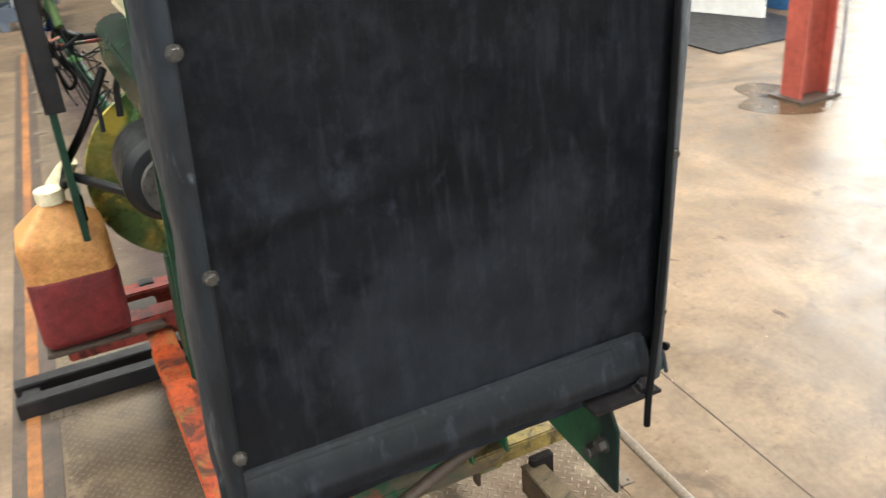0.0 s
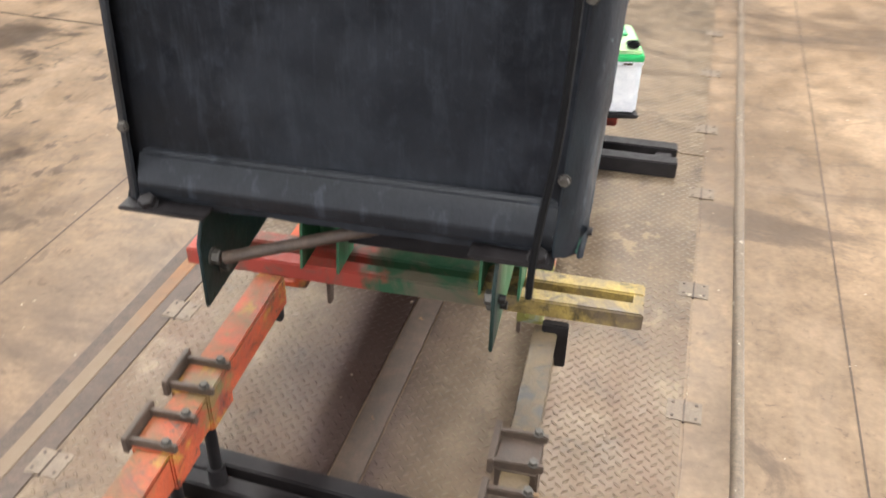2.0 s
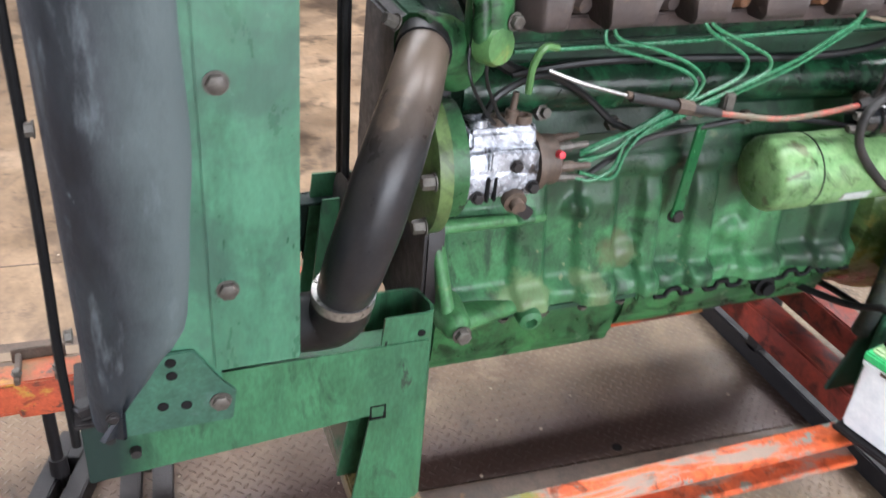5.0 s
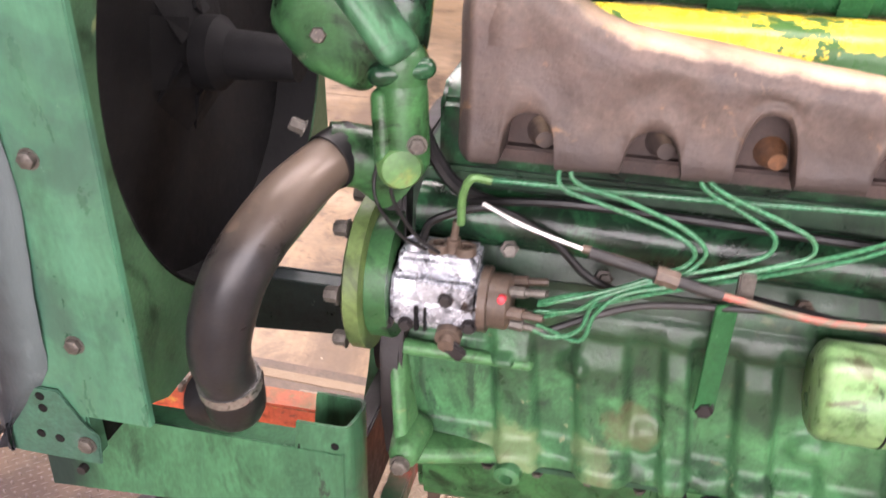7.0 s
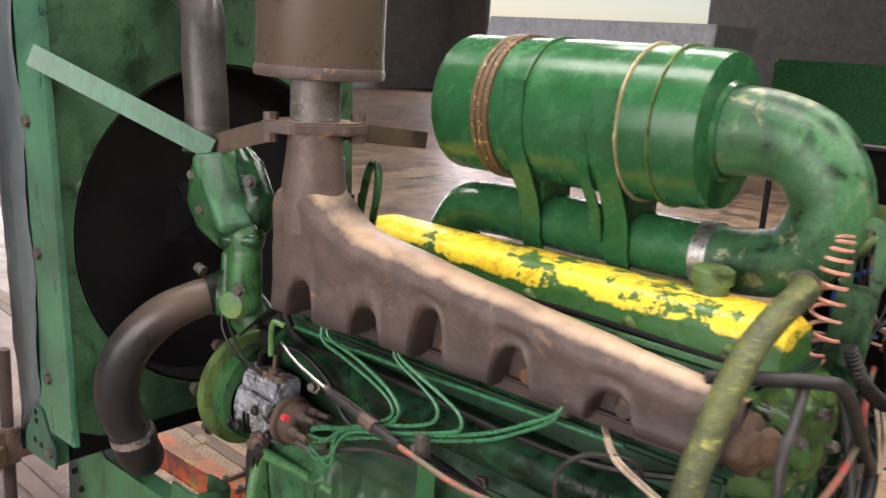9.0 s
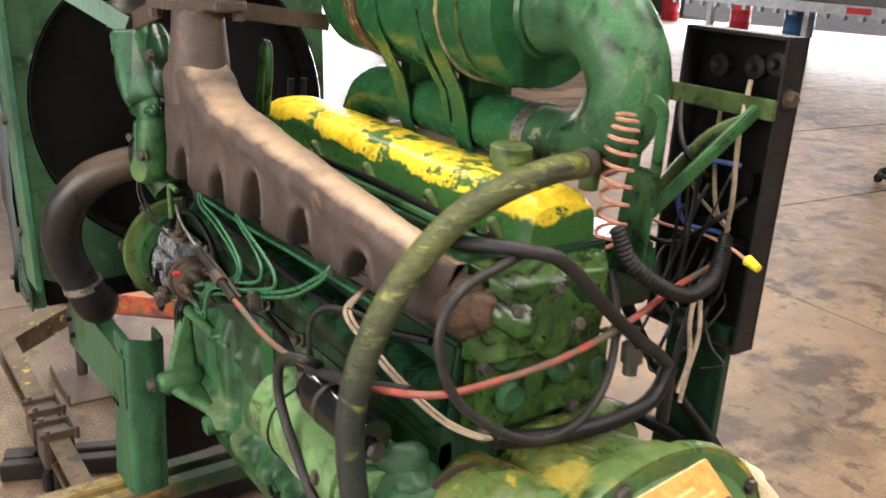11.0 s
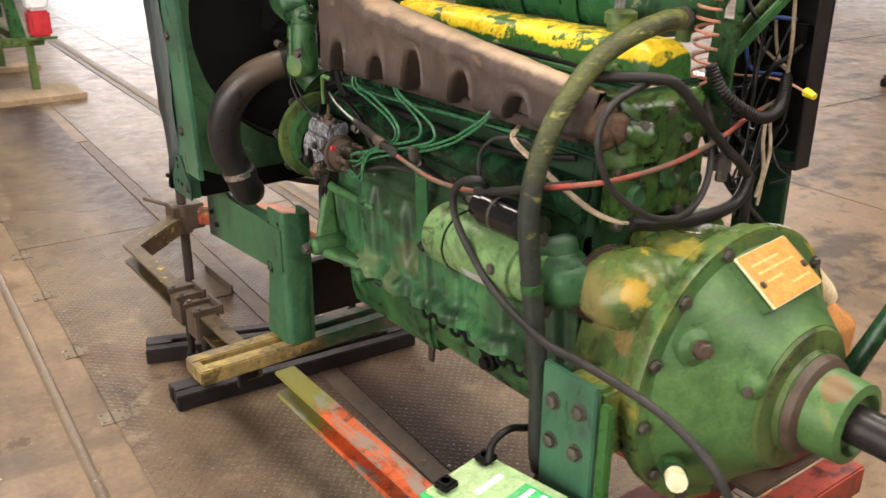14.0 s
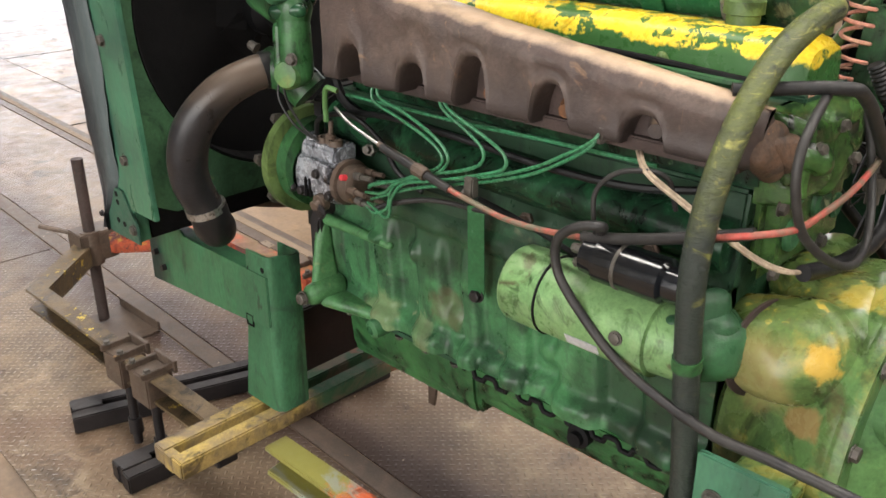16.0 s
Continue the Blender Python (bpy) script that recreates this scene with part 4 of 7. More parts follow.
DUSTTEAL = stains(paint("dusty_teal_sheet", (0.032, 0.088, 0.058), (0.022, 0.055, 0.042), (0.16, 0.2, 0.2), 0.63, 9, 0.45, bump=0.2), (0.1, 0.14, 0.13), 20.0, 0.58, 0.72, 0.4)
part("corner_bracket", prism([(0.0, 0.803), (0.03, 0.797), (0.165, 0.797), (0.172, 0.85), (0.15, 0.872), (0.12, 0.93), (0.03, 0.93)], "x", 0.4085, 0.4142, 0.002), DUSTTEAL, radiator, "dusty blue-green corner plate with bolt holes")
for y, z in ((0.075, 0.842), (0.105, 0.838), (0.09, 0.893), (0.09, 0.915)):
    part("bolt_hole", lathe([(0, 0.0075), (0.0008, 0.0075), (0.0008, 0)], (0.4145, y, z), (1, 0, 0), 12), BLACK, radiator)
part("bolt", hexbolt((0.4147, 0.15, 0.835), (1, 0, 0), 0.012, 0.007), BOLT, radiator)
part("tip_bolt", hexbolt((0.4225, 0.012, 0.845), (1, 0, 0), 0.007, 0.006), BLACKSTEEL, radiator)
# Mounting feet of the radiator and the rails under it.
for s in (-1, 1):
    x0, x1 = sorted((s * (0.378 if s > 0 else 0.4), s * 0.235))
    part("mount_pad", box(x0, x1, -0.04, 0.06, 0.7905, 0.799, 0.002), BLACKSTEEL, radiator)
    part("mount_bolt", hexbolt((s * 0.35, -0.022, 0.8), (0, -0.3, 1), 0.016, 0.015), BLACKSTEEL, radiator)
# Rail front darkened: a dark tip, plus painted shade of its inner face.
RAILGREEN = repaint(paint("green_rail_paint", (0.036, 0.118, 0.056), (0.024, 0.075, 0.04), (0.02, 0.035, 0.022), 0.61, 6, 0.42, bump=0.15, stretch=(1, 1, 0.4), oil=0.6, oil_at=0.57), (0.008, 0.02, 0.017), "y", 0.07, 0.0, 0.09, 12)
frame_rails = thing("radiator_cradle", (0, 0.2, 0.4), "green steel rails and legs that carry the radiator", "support frame")
def folded_leg(s):
    """A leg folded from sheet: outer plate, rounded back corner, back web and inner plate, open towards the front."""
    bm = bmesh.new()
    outline = [(0.262, 0.0), (0.262, 0.085), (0.259, 0.097), (0.25, 0.105), (0.238, 0.108), (0.19, 0.108), (0.172, 0.104), (0.166, 0.09), (0.166, 0.0)]
    t = 0.006
    inner = [(x - t if x > 0.24 else x + t if x < 0.18 else x, y - t if 0.1 < y else y) for x, y in outline]
    loop = outline + inner[::-1]
    rings = []
    for z, front, scale in ((0.409, 0.372, 1.32), (0.62, 0.404, 1.02), (0.828, 0.424, 0.83)):
        rings.append([bm.verts.new((s * x, front + y * scale * 0.98, z - (0.012 if z > 0.8 and x < 0.2 else 0))) for x, y in loop])
    n = len(loop)
    for a, b in zip(rings, rings[1:]):
        for i in range(n):
            bm.faces.new((a[i], a[(i + 1) % n], b[(i + 1) % n], b[i]))
    for ring in (rings[0], rings[-1]):
        for i in range(n // 2 - 1):
            bm.faces.new((ring[i], ring[i + 1], ring[n - 2 - i], ring[n - 1 - i]))
    return bm


for s in (-1, 1):
    rail = bmesh.new()
    xo = 0.264 if s > 0 else -0.28
    prism([(-0.042, 0.6), (-0.042, 0.74), (-0.02, 0.775), (0.0, 0.79), (0.13, 0.79), (0.145, 0.775), (0.5, 0.778), (0.5, 0.645), (0.38, 0.632)], "x", min(xo, xo - s * 0.007), max(xo, xo - s * 0.007), 0.002, rail)
    xa, xb = sorted((xo - s * 0.006, xo - s * 0.05))
    box(xa, xb, 0.06, 0.5, 0.768, 0.775, 0.002, rail)
    # Left rail takes a far darker green than the right.
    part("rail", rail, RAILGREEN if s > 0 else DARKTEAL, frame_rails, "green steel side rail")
    part("leg", folded_leg(s), LEGGREEN, frame_rails, "green folded steel leg", angle=50)
    for y, z in ((-0.003, 0.692), (0.03, 0.655)):
        part("bolt", hexbolt((xo - s * 0.008, y, z), (-s, 0, 0), 0.014, 0.014), BOLT, frame_rails)
        part("bolt_end", lathe([(0, 0.009), (0.012, 0.008), (0.012, 0)], (xo + s * 0.001, y, z), (s, 0, 0), 10), BLACKSTEEL, frame_rails)
    for y, z, dx in ((0.486, 0.792, 0.263), (0.441, 0.757, 0.263), (0.436, 0.7, 0.263), (0.39, 0.745, 0.261)):
        part("bolt_hole", lathe([(0, 0.007), (0.0008, 0.007), (0.0008, 0)], (s * dx, y, z), (s, 0, 0), 12), BLACK, frame_rails)
    for k in range(4):
        a, b, c, d = ((0.402, 0.432, 0.65, 0.655), (0.402, 0.432, 0.622, 0.627), (0.402, 0.407, 0.622, 0.655), (0.427, 0.432, 0.622, 0.655))[k]
        part("slot_edge", box(min(s * 0.262, s * 0.2645), max(s * 0.262, s * 0.2645), a, b, c, d, 0.001), BLACK, frame_rails)
    # Black strip stands for the shadow line along the leg's front edge.
    part("edge_shadow_strip", prism([(0.4255, 0.785), (0.4285, 0.785), (0.4075, 0.655), (0.4045, 0.655)], "x", min(s * 0.2605, s * 0.2632), max(s * 0.2605, s * 0.2632), 0), BLACK, frame_rails)
# Assumed black plate, added where the gap between the legs is dark.
part("assumed_cross_member", box(-0.163, 0.163, 0.43, 0.47, 0.46, 0.64, 0.004), BLACKSTEEL, frame_rails)
part("brace", tube([(-0.25, 0.0, 0.69), (-0.1, 0.02, 0.735), (0.06, 0.03, 0.79)], 0.012, 10), BROWNSTEEL, frame_rails, "brown steel diagonal brace")

# ---- the engine ----
GREYPIPE = paint("scraped_grey_steel", (0.15, 0.14, 0.13), (0.08, 0.07, 0.065), (0.3, 0.28, 0.26), 0.6, 16, 0.45, 0.3, bump=0.4)
engine = thing("engine", (-0.12, 1.1, 0.4), "six-cylinder diesel engine in worn green and yellow paint", "engine")
XE = -0.125


def mirrored(pts):
    return pts + [(2 * XE - x, z) for x, z in reversed(pts)]


def lopsided(pts, dx):
    """The far side of the engine lies closer to its middle."""
    return pts + [(2 * XE - x + dx, z) for x, z in reversed(pts)]


block = part("block", prism(lopsided([(0.1, 0.695), (0.085, 0.745), (0.085, 0.9), (0.1, 0.96), (0.1, 1.03), (0.075, 1.08), (0.075, 1.2)], 0.11), "y", 0.56, 1.53, 0.006), GREASYSHADE, engine, "greasy green cast iron block")


def block_side():
    """The cast side of the block: soft pilasters, bosses and sunk panels between a ledge above and a thick rail below."""
    bm = bmesh.new()
    ny, nz = 190, 56
    posts = [(0.745, 0.034), (0.885, 0.042), (1.0, 0.022), (1.12, 0.03), (1.27, 0.05), (1.45, 0.045)]
    bosses = [(0.955, 0.775, 0.03), (1.2, 0.8, 0.026), (0.83, 0.9, 0.022)]
    grid = []
    for j in range(nz + 1):
        z = 0.7 + 0.34 * j / nz
        row = []
        for i in range(ny + 1):
            y = 0.562 + 0.968 * i / ny
            x = 0.098
            lean = -0.1 * (z - 0.8)
            fade = max(0, min(1, (0.985 - z) / 0.08))
            for py, w in posts:
                d = (y - py - lean) / w
                x += 0.022 * fade * math.exp(-(d**8))
            for py, pz, w in bosses:
                d = math.hypot(y - py, z - pz) / w
                x += 0.018 * math.exp(-(d**4))
            x += (0.03 + 0.008 * noise.noise(Vector((y * 24, z * 24, 9.0)))) * math.exp(-(((z - 0.713) / 0.028) ** 4))
            x += 0.02 * math.exp(-(((y - 0.566) / 0.014) ** 4)) * (1 if z < 0.905 else 0) + 0.016 * math.exp(-(((z - 0.9) / 0.01) ** 4)) * (1 if y < 0.74 else 0)
            ledge = 0.022 if y < 0.78 else 0.014
            x += ledge * math.exp(-(((z - 0.985 + 0.02 * (y - 0.6)) / 0.022) ** 4))
            x += 0.003 * noise.noise(Vector((y * 5, z * 7, 2.0))) + 0.0012 * noise.noise(Vector((y * 19, z * 19, 5.0)))
            row.append(bm.verts.new((x, y, z)))
        grid.append(row)
    for j in range(nz):
        for i in range(ny):
            bm.faces.new((grid[j][i], grid[j][i + 1], grid[j + 1][i + 1], grid[j + 1][i]))
    r = bmesh.ops.extrude_face_region(bm, geom=list(bm.faces))
    for g in r["geom"]:
        if isinstance(g, bmesh.types.BMVert):
            g.co.x = 0.07
    return bm


part("block_side", block_side(), GREASYSHADE, block, "cast side with pilasters and bosses", angle=60)
# Dark oily green also deepens the gap below the manifold.
part("gallery", tube([(0.085, 0.58, 1.135), (0.085, 1.0, 1.125), (0.085, 1.52, 1.11)], 0.045, 20), DARKGLOSS, block, "oily dark green gallery bulge")
part("head", prism(mirrored([(0.07, 1.2), (0.07, 1.3), (0.03, 1.325)]), "y", 0.6, 1.545, 0.008), DARKGLOSS, engine, "dark green cylinder head")
pan = bmesh.new()
prism(lopsided([(0.058, 0.53), (0.075, 0.56), (0.09, 0.69)], 0.12), "y", 0.57, 0.992, 0.012, pan, 3)
prism(lopsided([(0.052, 0.56), (0.08, 0.6), (0.09, 0.69)], 0.12), "y", 0.985, 1.53, 0.012, pan, 3)
part("oil_pan", pan, GREEN, engine, "green sheet steel oil pan")
part("pan_rail", box(2 * XE - 0.01, 0.125, 0.57, 1.53, 0.683, 0.699, 0.003), DARKGREEN, engine)
for y in [0.62 + 0.085 * k for k in range(11)]:
    part("pan_bolt", hexbolt((0.118, y, 0.682), (0, 0, -1), 0.009, 0.008), BOLT, engine)
wave = []
for k in range(97):
    y = 1.0 + 0.52 * k / 96
    ph = ((y - 1.0) / 0.0585) % 1
    wave.append((0.1335, y, 0.6905 + 0.0075 * math.tanh(5 * math.sin(2 * math.pi * ph))))
part("pan_gasket", tube(wave, 0.0052, 8, 1), BLACK, engine, "black wavy gasket edge of the oil pan")
part("pan_flange", box(0.1, 0.131, 0.99, 1.53, 0.676, 0.705, 0.004), GREEN, engine)
part("drain_plug", lathe([(0, 0.024), (0.018, 0.024), (0.02, 0.015), (0.032, 0.015), (0.032, 0)], (0.125, 1.298, 0.672), (1, 0, 0), 16), BLACK, engine)
part("side_plug", lathe([(0, 0.026), (0.04, 0.022), (0.045, 0.012), (0.03, 0.009), (0.03, 0)], (0.12, 0.747, 0.7), (1, -0.1, -0.15), 16), BLOCKGREEN, engine)
EARGREEN = stains(paint("pale_crusted_green_paint", (0.06, 0.165, 0.065), (0.04, 0.12, 0.045), (0.2, 0.22, 0.1), 0.62, 9, 0.42, bump=0.4, oil=0.6, oil_at=0.58), (0.24, 0.24, 0.11), 22.0, 0.6, 0.7, 0.4)
# Front plate, coloured black for the dark behind the pipe, with the ear that bolts to the leg.
part("front_plate", prism([(0.12, 0.66), (0.15, 0.78), (0.15, 0.9), (0.12, 0.95), (0.12, 1.18), (0.06, 1.2), (-0.25, 1.2), (-0.28, 0.9), (-0.28, 0.66)], "y", 0.525, 0.562, 0.006), BLACKSTEEL, engine)
ear = cast([
    [(0.13, 0.578, 0.738, 0.033), (0.19, 0.578, 0.738, 0.026)],
    [(0.13, 0.572, 0.745, 0.018), (0.172, 0.568, 0.757, 0.013), (0.125, 0.552, 0.9, 0.011), (0.136, 0.548, 0.885, 0.01)],
    [(0.125, 0.552, 0.902, 0.013), (0.12, 0.66, 0.898, 0.012), (0.112, 0.76, 0.892, 0.01)],
    [(0.13, 0.585, 0.718, 0.02), (0.17, 0.6, 0.72, 0.014), (0.122, 0.72, 0.71, 0.016)],
], None, 0.003)
part("mount_ear", ear, EARGREEN, engine, "pale green mounting ear of the block", angle=60)
part("mount_bolt", hexbolt((0.219, 0.578, 0.738), (1, 0, 0), 0.014, 0.012), BOLT, engine)
part("strap", bar((0.135, 1.033, 0.873), (0.145, 1.037, 1.065), 0.034, 0.005, 0.001), BRIGHTGREEN, engine, "bright green steel strap")
part("strap_bolt", hexbolt((0.132, 1.033, 0.873), (1, 0, 0), 0.013, 0.012), BLACKSTEEL, engine)

# Rocker cover.
def rocker_shell():
    """A pressed cover with rounded shoulders, a bead at its foot and rounded ends."""
    bm = bmesh.new()
    half = [(0.074, 1.322), (0.074, 1.334), (0.068, 1.342), (0.0665, 1.372), (0.063, 1.389), (0.054, 1.402), (0.04, 1.4095), (0.02, 1.412), (0.0, 1.4125)]
    ring = [(x, z) for x, z in half] + [(-x, z) for x, z in half[-2::-1]]
    rows = []
    for k in range(61):
        f = k / 60
        y = 0.628 + 0.914 * f
        e = min(1.0, min(y - 0.62, 1.55 - y) / 0.05)
        tuck = (1 - (1 - e) ** 2) ** 0.5
        row = []
        for x, z in ring:
            zz = 1.322 + (z - 1.322) * (0.62 + 0.38 * tuck)
            xx = -0.101 + x * (0.86 + 0.14 * tuck)
            zz += 0.0012 * noise.noise(Vector((xx * 12, y * 9, 2.0))) * (1 if z > 1.34 else 0)
            row.append(bm.verts.new((xx, y, zz)))
        rows.append(row)
    for a, b in zip(rows, rows[1:]):
        for i in range(len(ring) - 1):
            bm.faces.new((a[i], a[i + 1], b[i + 1], b[i]))
    bm.faces.new(rows[0])
    bm.faces.new(rows[-1][::-1])
    bm.faces.new([r[0] for r in rows] + [r[-1] for r in reversed(rows)])
    return bm


rocker = part("rocker_cover", rocker_shell(), YELLOW, engine, "yellow paint flaking off the green rocker cover", angle=55)
part("rocker_flange", box(-0.185, -0.015, 0.615, 1.555, 1.315, 1.334, 0.004), DARKGREEN, rocker)
part("filler_cap", lathe([(0, 0.028), (0.022, 0.028), (0.024, 0.034), (0.045, 0.034), (0.05, 0.026), (0.05, 0)], (-0.115, 1.39, 1.405), (0, 0, 1), 20), OLIVE, rocker, "olive green filler cap")
for y in (0.7, 0.9, 1.1, 1.3, 1.47):
    part("cover_lug", cast([[(-0.03, y - 0.012, 1.336, 0.008), (-0.03, y + 0.012, 1.336, 0.008), (-0.022, y, 1.358, 0.009)]]), OLIVE, rocker)
    part("cover_bolt", hexbolt((-0.018, y, 1.342), (1, 0, 0.5), 0.008, 0.008), BOLT, rocker)

# Exhaust manifold: a tapered log with arched notches over the ports.
def manifold():
    ports = [(0.745, 1.333), (0.905, 1.318), (1.045, 1.35), (1.21, 1.327), (1.38, 1.305)]
    top = [(0.6, 1.42), (0.648, 1.47), (0.66, 1.505), (0.765, 1.505), (0.787, 1.475), (0.81, 1.46), (0.85, 1.441), (1.1, 1.406), (1.35, 1.375), (1.53, 1.352), (1.556, 1.335), (1.7, 1.3)]

    def height(y):
        for (ya, za), (yb, zb) in zip(top, top[1:]):
            if ya <= y <= yb:
                return za + (zb - za) * (y - ya) / (yb - ya)

    bm = bmesh.new()
    rings = []
    n = 220
    for i in range(n + 1):
        y = 0.646 + 0.91 * i / n
        zt = sum(height(y + d) for d in (-0.02, -0.01, 0, 0.01, 0.02)) / 5
        zl = 1.258 - 0.008 * (y - 0.7)
        for yp, za in ports:
            d = abs(y - yp) / 0.037
            if d < 1:
                zl += (za - zl) * (1 - d**2.6) ** 0.5
        end = min(1, min(y - 0.638, 1.562 - y) / 0.03) ** 0.5
        xf = 0.1 + (0.102 - 0.06 * (y - 0.66)) * end
        xb, r = 0.088, 0.034
        ring = [(xb, zl), (xb, (zl + zt) / 2), (xb, zt - 0.02), (xb + 0.012, zt - 0.003), ((xb + xf) / 2, zt)]
        ring += [(xf - r + r * math.sin(a), zt - r + r * math.cos(a)) for a in (0.0, 0.4, 0.8, 1.2, 1.57)]
        low = zl + 0.014
        ring += [(xf - 0.004 * math.sin(math.pi * k / 7), zt - r + (low - zt + r) * k / 7) for k in range(1, 8)]
        ring += [(xf - 0.005, zl + 0.004), (xf - 0.014, zl)]
        row = []
        for x, z in ring:
            p = Vector((x, y, z))
            row.append(bm.verts.new(p + Vector((0.004 * noise.noise(p * 11) + 0.002 * noise.noise(p * 40), 0, 0.0012 * noise.noise(p * 14 + Vector((3, 0, 0)))))))
        rings.append(row)
    m = len(rings[0])
    for ra, rb in zip(rings, rings[1:]):
        for k in range(m):
            bm.faces.new((ra[k], ra[(k + 1) % m], rb[(k + 1) % m], rb[k]))
    bm.faces.new(rings[0])
    bm.faces.new(rings[-1][::-1])
    return bm


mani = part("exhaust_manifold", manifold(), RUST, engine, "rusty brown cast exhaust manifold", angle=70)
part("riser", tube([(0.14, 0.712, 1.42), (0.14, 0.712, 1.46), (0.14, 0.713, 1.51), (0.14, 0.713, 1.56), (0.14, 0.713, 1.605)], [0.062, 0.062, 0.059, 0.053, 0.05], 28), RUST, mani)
fl = prism([(-0.095, -0.015), (-0.05, -0.055), (0.05, -0.055), (0.095, -0.015), (0.095, 0.015), (0.05, 0.055), (-0.05, 0.055), (-0.095, 0.015)], "z", 1.6, 1.622, 0.004)
bmesh.ops.transform(fl, matrix=pose(0.142, 0.713, 0, 0, 0, -30), verts=fl.verts)
part("flange", fl, RUST, mani)
for d in (-0.08, 0.08):
    p = pose(0.142, 0.713, 0, 0, 0, -30) @ Vector((d, 0, 1.6))
    part("flange_bolt", tube([p + Vector((0, 0, -0.018)), p + Vector((0, 0, 0.01)), p + Vector((0, 0, 0.035))], 0.014, 8), BROWNSTEEL, mani)
part("stub_pipe", lathe([(0, 0.046), (0.08, 0.046)], (0.142, 0.713, 1.62), (0, 0, 1), 24), GREYPIPE, mani, "scraped grey steel stub")
for y in (0.745, 0.905, 1.045, 1.21, 1.38):
    part("port", tube([(0.07, y + 0.012, 1.285), (0.11, y + 0.012, 1.285), (0.145, y + 0.018, 1.283)], [0.03, 0.024, 0.012], 14), RUSTBRIGHT if 1.0 < y < 1.3 else RUST, mani)
# Dark slabs added behind the notches give them their deep shade.
part("port_wall", prism([(0.66, 1.262), (0.66, 1.36), (1.1, 1.36), (1.53, 1.325), (1.53, 1.25)], "x", 0.075, 0.115, 0.004), RUSTDARK, mani, "dark inner wall of the manifold")
part("added_port_floor", box(0.075, 0.13, 0.66, 1.53, 1.24, 1.263, 0.003), RUSTDARK, mani)
part("brace_bar", bar((0.09, 0.735, 1.604), (-0.14, 0.733, 1.577), 0.006, 0.034, 0.002), BROWNSTEEL, mani, "brown flat steel brace bar")
muffler = thing("muffler", (0.142, 0.713, 1.69), "brown rusted muffler over the exhaust riser", "muffler")
part("can", lathe([(0, 0.06), (0.004, 0.108), (0.02, 0.115), (0.5, 0.115), (0.52, 0.06)], (0.135, 0.713, 1.695), (0, 0, 1), 32), STEELPIPE, muffler)
part("seam", lathe([(0, 0.116), (0.01, 0.119), (0.02, 0.116)], (0.135, 0.713, 1.70), (0, 0, 1), 32), RUST, muffler)

# Thermostat housing, its hoses and the brace to the radiator.
therm_ob = part("thermostat_housing", cast([
    [(0.19, 0.462, 1.49, 0.042), (0.185, 0.447, 1.44, 0.045), (0.19, 0.47, 1.4, 0.036), (0.19, 0.52, 1.375, 0.03), (0.175, 0.5, 1.51, 0.04), (0.18, 0.545, 1.42, 0.045)],
], None, 0.003), GREEN, engine, "green cast thermostat housing", angle=60)
part("cap_ridge", cast([[(0.232, 0.485, 1.522, 0.016), (0.236, 0.572, 1.412, 0.017), (0.2, 0.5, 1.525, 0.016), (0.2, 0.585, 1.415, 0.016)]]), LEGGREEN, therm_ob, "worn pale ridge", angle=60)
part("rear_lobe", cast([[(0.16, 0.54, 1.51, 0.03), (0.165, 0.58, 1.455, 0.032), (0.165, 0.57, 1.41, 0.036), (0.16, 0.52, 1.535, 0.02)]], None, 0.004), DARKGLOSS, therm_ob, "dark oily rear lobe", angle=60)
part("lower_neck", cast([[(0.19, 0.575, 1.385, 0.038), (0.195, 0.578, 1.35, 0.03)], [(0.195, 0.578, 1.35, 0.034), (0.197, 0.58, 1.26, 0.036)], [(0.215, 0.555, 1.345, 0.014), (0.222, 0.56, 1.27, 0.014)]]), GREEN, therm_ob, angle=60)
part("neck_flange", cast([[(0.165, 0.56, 1.378, 0.016), (0.2, 0.61, 1.385, 0.014), (0.22, 0.555, 1.378, 0.016)]]), DARKGLOSS, therm_ob, angle=60)
part("neck_plug", lathe([(0, 0.032), (0.02, 0.031), (0.03, 0.026), (0.034, 0)], (0.205, 0.576, 1.254), (0.9, 0.35, 0.05), 18), HOUSING, therm_ob)
part("link_bar", bar((0.2, 0.48, 1.552), (0.19, 0.635, 1.596), 0.006, 0.04, 0.002), BROWNSTEEL, therm_ob)
part("vent_wire", tube([(0.2, 0.56, 1.29), (0.215, 0.545, 1.24), (0.225, 0.55, 1.2), (0.215, 0.58, 1.15), (0.19, 0.61, 1.118)], 0.0026, 8), RUBBER, therm_ob, "thin dark wire")
for p in ((0.222, 0.476, 1.425), (0.2, 0.6, 1.497), (0.222, 0.448, 1.49), (0.226, 0.606, 1.29)):
    part("bolt", hexbolt(p, (1, 0.3, 0), 0.011, 0.01), BOLT, therm_ob)
part("water_neck", tube([(0.15, 0.56, 1.2), (0.17, 0.52, 1.24), (0.19, 0.47, 1.25)], 0.045, 16), GREEN, engine)
hose = thing("coolant_pipe", (0.31, 0.34, 0.83), "bent dark steel coolant pipe with clamped rubber ends", "coolant pipe")
part("pipe", tube([(0.187, 0.488, 1.25), (0.235, 0.465, 1.237), (0.292, 0.432, 1.203), (0.338, 0.392, 1.135), (0.35, 0.366, 1.06), (0.338, 0.35, 0.99), (0.312, 0.345, 0.935), (0.3, 0.345, 0.9)], [0.037, 0.038, 0.041, 0.044, 0.045, 0.044, 0.042, 0.041], 28), STEELPIPE, hose)
